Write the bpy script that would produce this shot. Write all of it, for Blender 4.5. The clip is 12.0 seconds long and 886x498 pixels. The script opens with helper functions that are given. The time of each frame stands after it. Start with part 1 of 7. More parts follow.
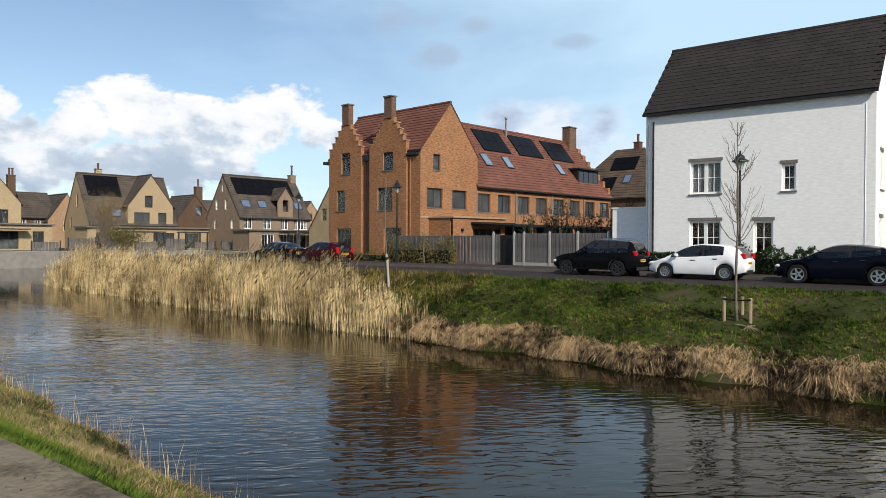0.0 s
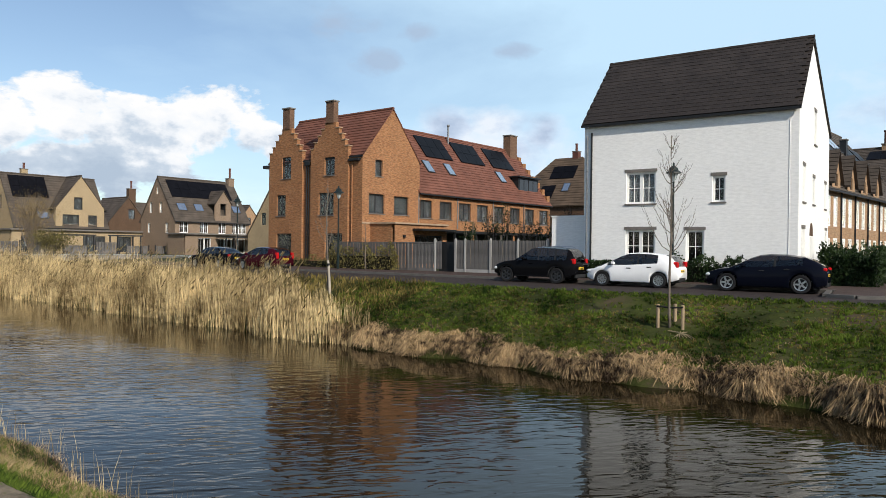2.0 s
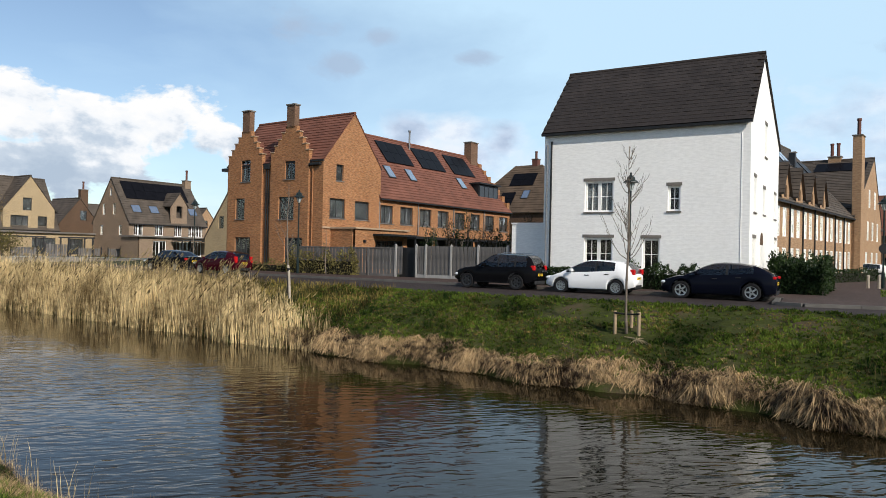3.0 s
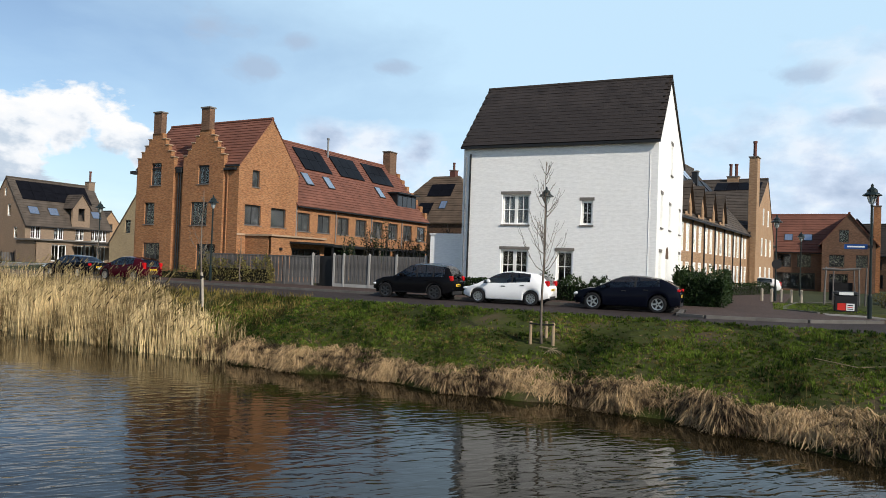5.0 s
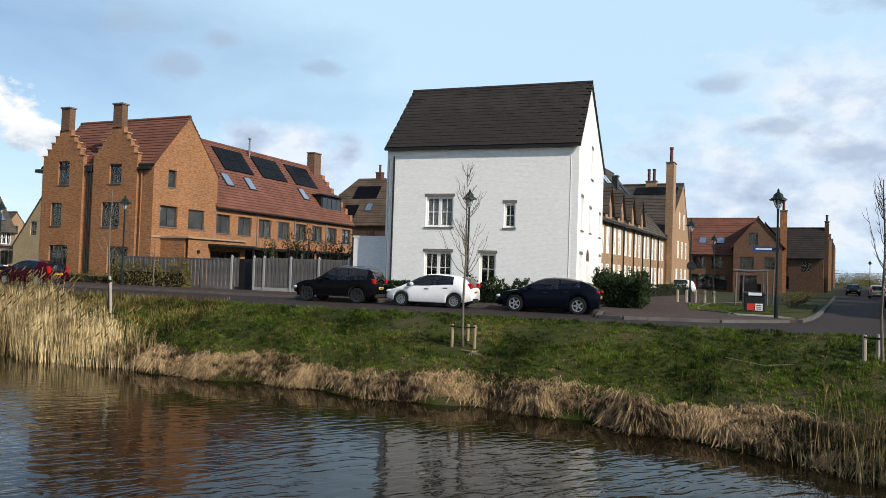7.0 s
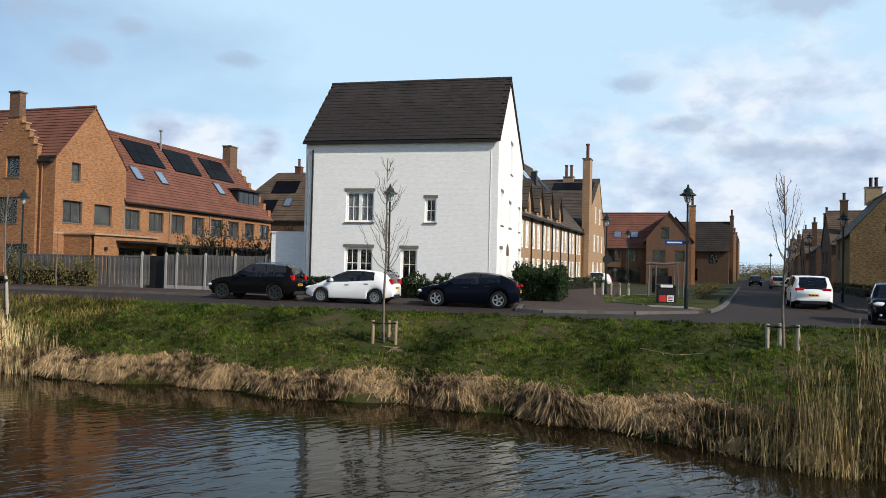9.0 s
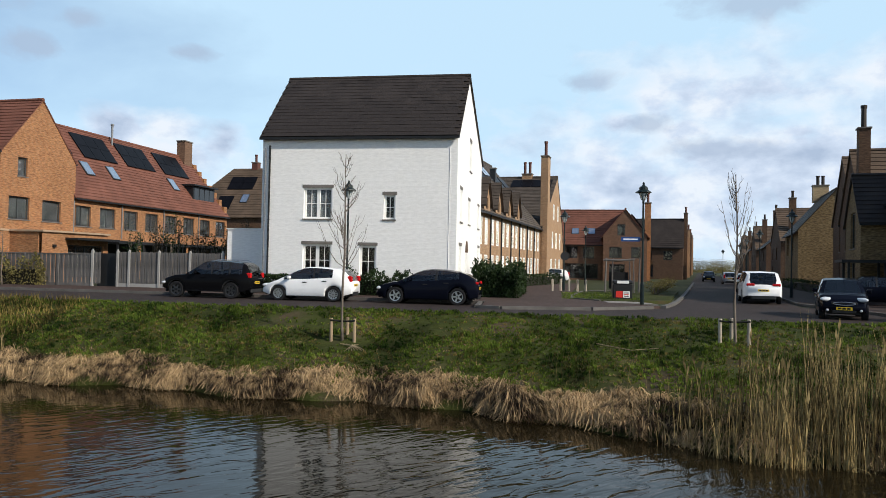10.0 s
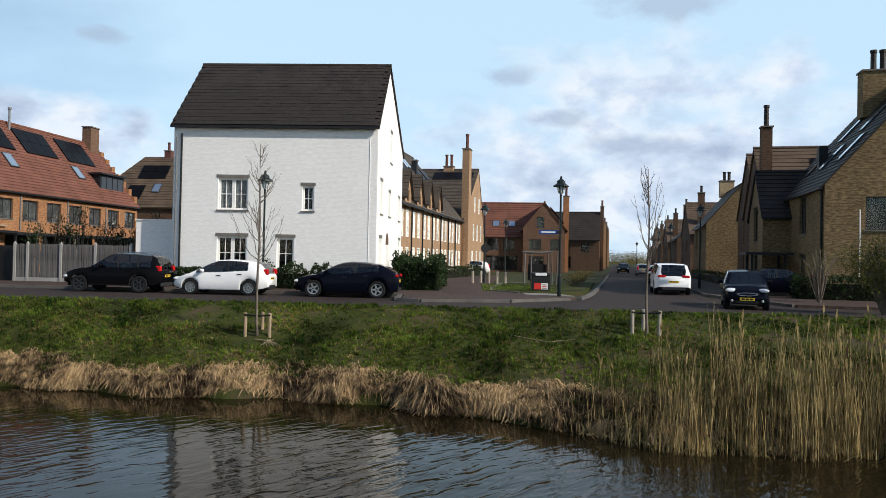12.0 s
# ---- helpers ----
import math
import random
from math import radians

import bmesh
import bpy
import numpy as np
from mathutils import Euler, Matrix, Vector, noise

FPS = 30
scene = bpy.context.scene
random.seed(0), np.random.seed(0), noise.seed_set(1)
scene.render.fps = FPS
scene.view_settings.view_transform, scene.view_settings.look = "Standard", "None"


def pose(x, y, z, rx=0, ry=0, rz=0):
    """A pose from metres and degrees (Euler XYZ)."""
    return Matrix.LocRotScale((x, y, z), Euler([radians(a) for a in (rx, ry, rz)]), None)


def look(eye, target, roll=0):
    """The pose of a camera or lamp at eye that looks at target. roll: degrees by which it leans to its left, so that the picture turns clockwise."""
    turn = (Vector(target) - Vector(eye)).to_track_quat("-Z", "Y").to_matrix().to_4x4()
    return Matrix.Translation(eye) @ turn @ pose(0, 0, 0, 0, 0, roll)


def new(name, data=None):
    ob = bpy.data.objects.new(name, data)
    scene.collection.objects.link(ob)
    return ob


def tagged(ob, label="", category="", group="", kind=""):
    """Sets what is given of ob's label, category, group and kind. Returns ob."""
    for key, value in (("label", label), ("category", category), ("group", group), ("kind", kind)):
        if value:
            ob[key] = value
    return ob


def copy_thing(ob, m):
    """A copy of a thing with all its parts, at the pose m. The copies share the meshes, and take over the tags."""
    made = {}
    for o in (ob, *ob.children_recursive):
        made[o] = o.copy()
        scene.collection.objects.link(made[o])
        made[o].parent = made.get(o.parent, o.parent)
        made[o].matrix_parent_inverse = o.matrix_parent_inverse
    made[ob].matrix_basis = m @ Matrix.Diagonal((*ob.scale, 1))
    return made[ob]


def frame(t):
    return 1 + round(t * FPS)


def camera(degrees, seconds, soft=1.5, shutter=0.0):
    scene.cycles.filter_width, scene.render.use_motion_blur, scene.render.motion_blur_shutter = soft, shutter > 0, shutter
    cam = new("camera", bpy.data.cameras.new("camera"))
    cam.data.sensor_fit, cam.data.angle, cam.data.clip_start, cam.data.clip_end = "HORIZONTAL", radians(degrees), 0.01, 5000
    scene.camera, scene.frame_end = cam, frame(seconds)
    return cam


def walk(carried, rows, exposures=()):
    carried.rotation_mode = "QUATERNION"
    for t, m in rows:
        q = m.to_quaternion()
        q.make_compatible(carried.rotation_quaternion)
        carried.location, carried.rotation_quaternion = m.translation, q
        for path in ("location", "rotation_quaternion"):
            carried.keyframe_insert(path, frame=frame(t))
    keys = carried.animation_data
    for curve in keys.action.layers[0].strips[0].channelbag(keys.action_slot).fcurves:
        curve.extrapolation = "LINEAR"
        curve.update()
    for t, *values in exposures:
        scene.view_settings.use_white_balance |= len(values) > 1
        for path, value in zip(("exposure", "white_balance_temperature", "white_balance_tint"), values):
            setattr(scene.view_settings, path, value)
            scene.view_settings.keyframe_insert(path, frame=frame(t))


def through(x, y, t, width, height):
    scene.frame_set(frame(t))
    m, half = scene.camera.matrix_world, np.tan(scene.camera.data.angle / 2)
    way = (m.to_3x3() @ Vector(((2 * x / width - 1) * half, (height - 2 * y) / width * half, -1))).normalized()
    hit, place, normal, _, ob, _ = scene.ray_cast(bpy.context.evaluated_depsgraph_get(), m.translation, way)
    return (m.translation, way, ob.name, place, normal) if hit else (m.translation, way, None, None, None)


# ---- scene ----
cam = camera(63.57, 12.0, soft=0.7)
# seconds, eye x y z, yaw, pitch, roll
ROWS = [
    (0.0, -0.000, 0.000, 1.600, 39.262, -0.678, -0.223),
    (0.5, -0.002, -0.018, 1.610, 38.201, -0.614, -0.336),
    (1.0, 0.002, -0.037, 1.623, 37.111, -0.507, -0.425),
    (1.5, 0.008, -0.066, 1.639, 35.919, -0.382, -0.540),
    (2.0, 0.027, -0.123, 1.655, 34.531, -0.196, -0.670),
    (2.5, 0.044, -0.206, 1.667, 33.011, 0.025, -0.921),
    (3.0, 0.044, -0.295, 1.675, 31.283, 0.289, -1.217),
    (5.0, 0.003, -0.520, 1.710, 24.547, 1.210, -2.031),
    (5.5, 0.002, -0.480, 1.715, 23.064, 1.390, -2.089),
    (6.0, 0.022, -0.375, 1.717, 21.565, 1.520, -2.085),
    (6.5, 0.062, -0.243, 1.715, 20.205, 1.604, -1.994),
    (7.0, 0.089, -0.134, 1.713, 18.772, 1.625, -1.862),
    (9.0, 0.082, 0.060, 1.721, 12.533, 1.408, -1.332),
    (9.5, 0.088, 0.084, 1.723, 10.993, 1.333, -1.255),
    (10.0, 0.093, 0.114, 1.731, 9.302, 1.214, -1.177),
    (10.5, 0.108, 0.157, 1.739, 7.671, 1.082, -1.139),
    (11.0, 0.127, 0.211, 1.746, 5.975, 0.940, -1.121),
    (11.5, 0.153, 0.271, 1.754, 4.435, 0.808, -1.151),
    (12.0, 0.181, 0.336, 1.763, 3.099, 0.689, -1.151),
]
walk(cam, [(t, pose(x, y, z, 90 + pitch, roll, yaw)) for t, x, y, z, yaw, pitch, roll in ROWS])

# ---- light ----
SUN_EL, SUN_AZ = 33.0, 24.0          # height; turn from +x towards -y
world = bpy.data.worlds.new("sky")
scene.world = world
world.use_nodes = True
wn, wl = world.node_tree.nodes, world.node_tree.links
wn.clear()


def wnode(kind, **values):
    n = wn.new(kind)
    for k, v in values.items():
        n.inputs[k].default_value = v
    return n


def wmath(op, a, b=None, clamp=False):
    n = wn.new("ShaderNodeMath")
    n.operation, n.use_clamp = op, clamp
    for i, v in enumerate((a, b)):
        if v is None:
            continue
        if isinstance(v, (int, float)):
            n.inputs[i].default_value = v
        else:
            wl.new(v, n.inputs[i])
    return n.outputs[0]


def wramp(fac, stops):
    n = wn.new("ShaderNodeValToRGB")
    els = n.color_ramp.elements
    while len(els) < len(stops):
        els.new(0.5)
    for e, (p, c) in zip(els, stops):
        e.position = p
        e.color = (c, c, c, 1) if isinstance(c, (int, float)) else (*c, 1)
    wl.new(fac, n.inputs[0])
    return n.outputs[0]


sky = wn.new("ShaderNodeTexSky")
sky.sky_type, sky.sun_disc = "NISHITA", False
sky.sun_elevation, sky.sun_rotation = radians(SUN_EL), radians(90 + SUN_AZ)
sky.air_density, sky.dust_density, sky.ozone_density = 1.0, 0.6, 1.6
tc = wn.new("ShaderNodeTexCoord")
sep = wn.new("ShaderNodeSeparateXYZ")
wl.new(tc.outputs["Generated"], sep.inputs[0])
sx, sy, sz = sep.outputs
flat = wmath("ADD", wmath("MAXIMUM", sz, 0.0), 0.16)
comb = wn.new("ShaderNodeCombineXYZ")
wl.new(wmath("DIVIDE", sx, flat), comb.inputs[0])
wl.new(wmath("DIVIDE", sy, flat), comb.inputs[1])
comb.inputs[2].default_value = 3.1
veil = wnode("ShaderNodeTexNoise", Scale=0.75, Detail=7.0, Roughness=0.55, Distortion=0.3)
wl.new(comb.outputs[0], veil.inputs["Vector"])
stretch = wn.new("ShaderNodeMapping")
stretch.inputs["Scale"].default_value = (1.0, 1.0, 1.7)
wl.new(tc.outputs["Generated"], stretch.inputs[0])
puff = wnode("ShaderNodeTexNoise", Scale=9.0, Detail=9.0, Roughness=0.58, Distortion=0.25)
inner = wnode("ShaderNodeTexNoise", Scale=15.0, Detail=7.0, Roughness=0.55)
for n in (puff, inner):
    wl.new(stretch.outputs[0], n.inputs["Vector"])
# bearing (left of +y) and height of each direction, in degrees
bearing = wmath("MULTIPLY", wmath("ARCTAN2", wmath("MULTIPLY", sx, -1.0), sy), 57.2958)
height = wmath("MULTIPLY", wmath("ARCSINE", sz), 57.2958)
place = wn.new("ShaderNodeCombineXYZ")
wl.new(bearing, place.inputs[0]), wl.new(height, place.inputs[1])


def cloud_field(heaps):
    """Falls off from 1 at the middle of each heap (bearing, height, half width, half height)."""
    best = None
    for bx, hy, rx, ry in heaps:
        off, squash, ln = (wn.new("ShaderNodeVectorMath") for _ in range(3))
        off.operation, squash.operation, ln.operation = "SUBTRACT", "MULTIPLY", "LENGTH"
        off.inputs[1].default_value, squash.inputs[1].default_value = (bx, hy, 0), (1 / rx, 1 / ry, 0)
        wl.new(place.outputs[0], off.inputs[0]), wl.new(off.outputs[0], squash.inputs[0]), wl.new(squash.outputs[0], ln.inputs[0])
        v = wmath("SUBTRACT", 1.0, ln.outputs["Value"])
        best = v if best is None else wmath("MAXIMUM", best, v)
    return best


ragged = wmath("MULTIPLY", wmath("SUBTRACT", puff.outputs[0], 0.52), 3.4)
# heaped white clouds low over the roofs, with flat grey feet
HEAPS = ((71, 8.0, 4.5, 2.6), (66.5, 8.3, 3.6, 2.6), (62.5, 9.4, 3.6, 3.4), (58.0, 8.9, 3.6, 3.0), (55.0, 8.6, 3.4, 3.2), (52.4, 8.4, 3.0, 2.9), (49.8, 8.7, 3.0, 3.2), (47.0, 7.0, 3.4, 2.4),
         (60.0, 5.6, 12.0, 2.2), (70.0, 5.0, 9.0, 2.0), (82, 8, 6, 3.4), (93, 7, 7, 3.0))
# looser clouds over the side street
LOOSE = ((34.0, 9.2, 2.6, 2.2), (30.2, 9.6, 3.4, 2.2), (26.6, 8.8, 2.8, 2.0), (31.0, 7.6, 8.0, 2.4), (-7.0, 12.8, 3.6, 2.4), (-9.0, 10.4, 4.4, 1.8), (-4.2, 11.2, 2.6, 1.5), (-22.5, 13.5, 4.5, 2.0), (-12.0, 6.5, 12.0, 2.4), (-28.0, 7.0, 9.0, 3.0), (5.0, 6.0, 7.0, 2.0), (-17.0, 10.0, 4.0, 1.2), (-40, 9, 8, 4), (-55, 7, 9, 4), (-16, 6.5, 34, 9.5), (18, 4.5, 16, 4.5), (-14, 13, 14, 4.5))
# thin grey scraps high up
SCRAPS = ((43.3, 17.2, 3.6, 1.7), (40.0, 14.4, 2.0, 0.9), (36.6, 16.6, 1.9, 0.8), (29.5, 15.2, 2.0, 0.7), (-1.6, 14.2, 3.0, 0.9), (-13.8, 19.2, 4.4, 1.2), (-6.5, 11.0, 2.4, 1.0), (-11.0, 9.0, 5.0, 1.1), (65.0, 17.0, 3.0, 1.2), (56.0, 20.5, 4.0, 1.4), (17.0, 24.0, 5.0, 1.6))
low = wmath("ADD", cloud_field(HEAPS), ragged)
heap = wramp(low, [(0.06, 0.0), (0.30, 1.0)])
mid = wmath("ADD", cloud_field(LOOSE), wmath("MULTIPLY", ragged, 0.6))
loose = wramp(mid, [(-0.0, 0.0), (0.75, 0.95)])
bits = wmath("ADD", cloud_field(SCRAPS), wmath("MULTIPLY", ragged, 1.25))
scrap = wramp(bits, [(0.0, 0.0), (0.8, 0.66)])
# a high veil, thickest over the side street, clearing overhead
side = wmath("MULTIPLY", wmath("SUBTRACT", 46.0, bearing), 0.009)
crown = wmath("MULTIPLY", wmath("MAXIMUM", wmath("SUBTRACT", height, 22.0), 0.0), -0.02)
haze = wmath("MULTIPLY", wmath("MAXIMUM", wmath("SUBTRACT", 9.0, height), 0.0), 0.02)
band = wmath("MULTIPLY", wmath("MAXIMUM", wmath("SUBTRACT", height, 13.0), 0.0), 0.016)
clear = wmath("MULTIPLY", wmath("MAXIMUM", wmath("SUBTRACT", wmath("ABSOLUTE", bearing), 70.0), 0.0), -0.012)
high = wmath("ADD", wmath("ADD", wmath("ADD", wmath("ADD", veil.outputs[0], clear), wmath("MINIMUM", wmath("MAXIMUM", side, -0.20), 0.30)), wmath("ADD", crown, haze)), wmath("MINIMUM", band, 0.12))
thin = wramp(high, [(0.36, 0.06), (0.76, 0.92)])
soft = wmath("MULTIPLY", wmath("SUBTRACT", inner.outputs[0], 0.47), 2.3)
foot = wmath("MULTIPLY", wmath("SUBTRACT", 7.8, height), 0.11)
deep = wmath("ADD", wmath("ADD", wmath("MULTIPLY", low, 0.26), soft), wmath("MAXIMUM", foot, -0.25))
shade = wramp(deep, [(0.0, (1.0, 1.0, 1.0)), (0.22, (0.92, 0.95, 0.99)), (0.48, (0.60, 0.69, 0.80)), (0.8, (0.46, 0.56, 0.69))])
tone = wramp(wmath("ADD", wmath("MULTIPLY", mid, 0.2), wmath("MULTIPLY", soft, 0.7)), [(0.0, (0.86, 0.92, 1.0)), (0.2, (0.66, 0.76, 0.92)), (0.55, (0.43, 0.53, 0.70))])
sky_bg = wnode("ShaderNodeBackground", Strength=0.13)
wl.new(sky.outputs[0], sky_bg.inputs[0])
thin_bg = wnode("ShaderNodeBackground", Color=(0.58, 0.81, 1.0, 1), Strength=1.04)
heap_bg, loose_bg = wnode("ShaderNodeBackground", Strength=1.0), wnode("ShaderNodeBackground", Strength=1.0)
scrap_bg = wnode("ShaderNodeBackground", Color=(0.42, 0.52, 0.68, 1), Strength=1.0)
wl.new(shade, heap_bg.inputs[0]), wl.new(tone, loose_bg.inputs[0])
last = sky_bg
for fac, cloud in ((thin, thin_bg), (loose, loose_bg), (scrap, scrap_bg), (heap, heap_bg)):
    mx = wn.new("ShaderNodeMixShader")
    wl.new(fac, mx.inputs[0]), wl.new(last.outputs[0], mx.inputs[1]), wl.new(cloud.outputs[0], mx.inputs[2])
    last = mx
wout = wn.new("ShaderNodeOutputWorld")
wl.new(last.outputs[0], wout.inputs[0])

sun = new("sun", bpy.data.lights.new("sun", "SUN"))
sun.data.energy, sun.data.angle, sun.data.color = 4.7, radians(0.6), (1.0, 0.93, 0.82)
toward = Vector((math.cos(radians(SUN_EL)) * math.cos(radians(SUN_AZ)), -math.cos(radians(SUN_EL)) * math.sin(radians(SUN_AZ)), math.sin(radians(SUN_EL))))
sun.matrix_world = look(tuple(toward * 200), (0, 0, 0))
scene.view_settings.exposure = 0.0

# ---- materials ----
MATS = {}


def material(name, colour, rough=0.7, metal=0.0, vary=0.18, scale=1.5, fine=30.0, bump=0.15, spec=0.22, coord="Object", rand=0.0, second=None, piece=0.0):
    """A surface with two scales of variation in colour and a fine relief. second: another colour that shows in patches."""
    if name in MATS:
        return MATS[name]
    m = bpy.data.materials.new(name)
    m.use_nodes = True
    nt = m.node_tree
    b = nt.nodes["Principled BSDF"]
    b.inputs["Roughness"].default_value, b.inputs["Metallic"].default_value = rough, metal
    b.inputs["Specular IOR Level"].default_value = spec
    t = nt.nodes.new("ShaderNodeTexCoord")
    big, small = nt.nodes.new("ShaderNodeTexNoise"), nt.nodes.new("ShaderNodeTexNoise")
    big.inputs["Scale"].default_value, big.inputs["Detail"].default_value = scale, 5
    small.inputs["Scale"].default_value, small.inputs["Detail"].default_value = fine, 4
    for n in (big, small):
        nt.links.new(t.outputs[coord], n.inputs["Vector"])
    hi = tuple(min(1, c * (1 + vary)) for c in colour)
    lo = tuple(c * (1 - vary) for c in colour)
    r = nt.nodes.new("ShaderNodeValToRGB")
    r.color_ramp.elements[0].position, r.color_ramp.elements[1].position = 0.3, 0.7
    r.color_ramp.elements[0].color, r.color_ramp.elements[1].color = (*lo, 1), (*(second or hi), 1)
    if second:
        mid = r.color_ramp.elements.new(0.52)
        mid.color = (*hi, 1)
    add = nt.nodes.new("ShaderNodeMath")
    add.operation = "MULTIPLY_ADD"
    add.inputs[1].default_value, add.inputs[2].default_value = 0.45, 0.275
    mixf = nt.nodes.new("ShaderNodeMath")
    mixf.operation = "ADD"
    nt.links.new(small.outputs[0], add.inputs[0])
    half = nt.nodes.new("ShaderNodeMath")
    half.operation = "MULTIPLY_ADD"
    half.inputs[1].default_value, half.inputs[2].default_value = 1.0, -0.5
    nt.links.new(big.outputs[0], half.inputs[0])
    nt.links.new(half.outputs[0], mixf.inputs[0]), nt.links.new(add.outputs[0], mixf.inputs[1])
    last = mixf.outputs[0]
    if rand:
        oi = nt.nodes.new("ShaderNodeNewGeometry")
        k = nt.nodes.new("ShaderNodeMath")
        k.operation = "MULTIPLY_ADD"
        k.inputs[1].default_value = rand
        nt.links.new(oi.outputs["Random Per Island"], k.inputs[0]), nt.links.new(last, k.inputs[2])
        s = nt.nodes.new("ShaderNodeMath")
        s.operation = "SUBTRACT"
        s.inputs[1].default_value = rand / 2
        nt.links.new(k.outputs[0], s.inputs[0])
        last = s.outputs[0]
    if piece:
        info, own = nt.nodes.new("ShaderNodeObjectInfo"), nt.nodes.new("ShaderNodeMath")
        own.operation = "MULTIPLY_ADD"
        own.inputs[1].default_value = piece
        nt.links.new(info.outputs["Random"], own.inputs[0]), nt.links.new(last, own.inputs[2])
        last = own.outputs[0]
    nt.links.new(last, r.inputs[0]), nt.links.new(r.outputs[0], b.inputs["Base Color"])
    if bump:
        bp = nt.nodes.new("ShaderNodeBump")
        bp.inputs["Strength"].default_value, bp.inputs["Distance"].default_value = bump, 0.02
        nt.links.new(small.outputs[0], bp.inputs["Height"]), nt.links.new(bp.outputs[0], b.inputs["Normal"])
    MATS[name] = m
    return m


def brick(name, one, two, mortar, stain=0.25, width=0.22, row=0.0625, bump=0.5, rough=0.85):
    """Brickwork laid out by the mesh's own measure in metres."""
    m = bpy.data.materials.new(name)
    m.use_nodes = True
    nt = m.node_tree
    b = nt.nodes["Principled BSDF"]
    b.inputs["Roughness"].default_value, b.inputs["Specular IOR Level"].default_value = rough, 0.12
    t = nt.nodes.new("ShaderNodeTexCoord")
    br = nt.nodes.new("ShaderNodeTexBrick")
    br.inputs["Scale"].default_value, br.inputs["Mortar Size"].default_value = 1.0, 0.006
    br.inputs["Brick Width"].default_value, br.inputs["Row Height"].default_value, br.inputs["Bias"].default_value = width, row, 0.0
    br.inputs["Color1"].default_value, br.inputs["Color2"].default_value, br.inputs["Mortar"].default_value = (*one, 1), (*two, 1), (*mortar, 1)
    nt.links.new(t.outputs["UV"], br.inputs["Vector"])
    patch = nt.nodes.new("ShaderNodeMapping")
    patch.inputs["Scale"].default_value = (1.6, 5.0, 1.0)
    blot, soil = nt.nodes.new("ShaderNodeTexNoise"), nt.nodes.new("ShaderNodeTexNoise")
    blot.inputs["Scale"].default_value, blot.inputs["Detail"].default_value = 2.4, 3
    soil.inputs["Scale"].default_value, soil.inputs["Detail"].default_value = 0.5, 5
    nt.links.new(t.outputs["UV"], patch.inputs[0]), nt.links.new(patch.outputs[0], blot.inputs["Vector"])
    nt.links.new(t.outputs["UV"], soil.inputs["Vector"])
    r1, r2 = nt.nodes.new("ShaderNodeValToRGB"), nt.nodes.new("ShaderNodeValToRGB")
    for r, lo, hi, p in ((r1, 1 - stain * 1.6, 1 + stain * 0.5, (0.36, 0.62)), (r2, 1 - stain * 0.6, 1 + stain * 0.3, (0.3, 0.7))):
        r.color_ramp.elements[0].color, r.color_ramp.elements[1].color = (lo, lo, lo, 1), (hi, hi, hi, 1)
        r.color_ramp.elements[0].position, r.color_ramp.elements[1].position = p
    nt.links.new(blot.outputs[0], r1.inputs[0]), nt.links.new(soil.outputs[0], r2.inputs[0])
    last = br.outputs["Color"]
    for r in (r1, r2):
        mx = nt.nodes.new("ShaderNodeMix")
        mx.data_type, mx.blend_type = "RGBA", "MULTIPLY"
        mx.inputs[0].default_value = 1
        nt.links.new(last, mx.inputs[6]), nt.links.new(r.outputs[0], mx.inputs[7])
        last = mx.outputs[2]
    nt.links.new(last, b.inputs["Base Color"])
    bp = nt.nodes.new("ShaderNodeBump")
    bp.inputs["Strength"].default_value, bp.inputs["Distance"].default_value = bump, 0.012
    bp.invert = True
    nt.links.new(br.outputs["Fac"], bp.inputs["Height"]), nt.links.new(bp.outputs[0], b.inputs["Normal"])
    MATS[name] = m
    return m


def glass(name, tint=(0.9, 0.95, 0.95), rough=0.0, ior=1.38):
    m = bpy.data.materials.new(name)
    m.use_nodes = True
    b = m.node_tree.nodes["Principled BSDF"]
    b.inputs["Base Color"].default_value = (*tint, 1)
    b.inputs["Transmission Weight"].default_value, b.inputs["Roughness"].default_value, b.inputs["IOR"].default_value = 1.0, rough, ior
    MATS[name] = m
    return m


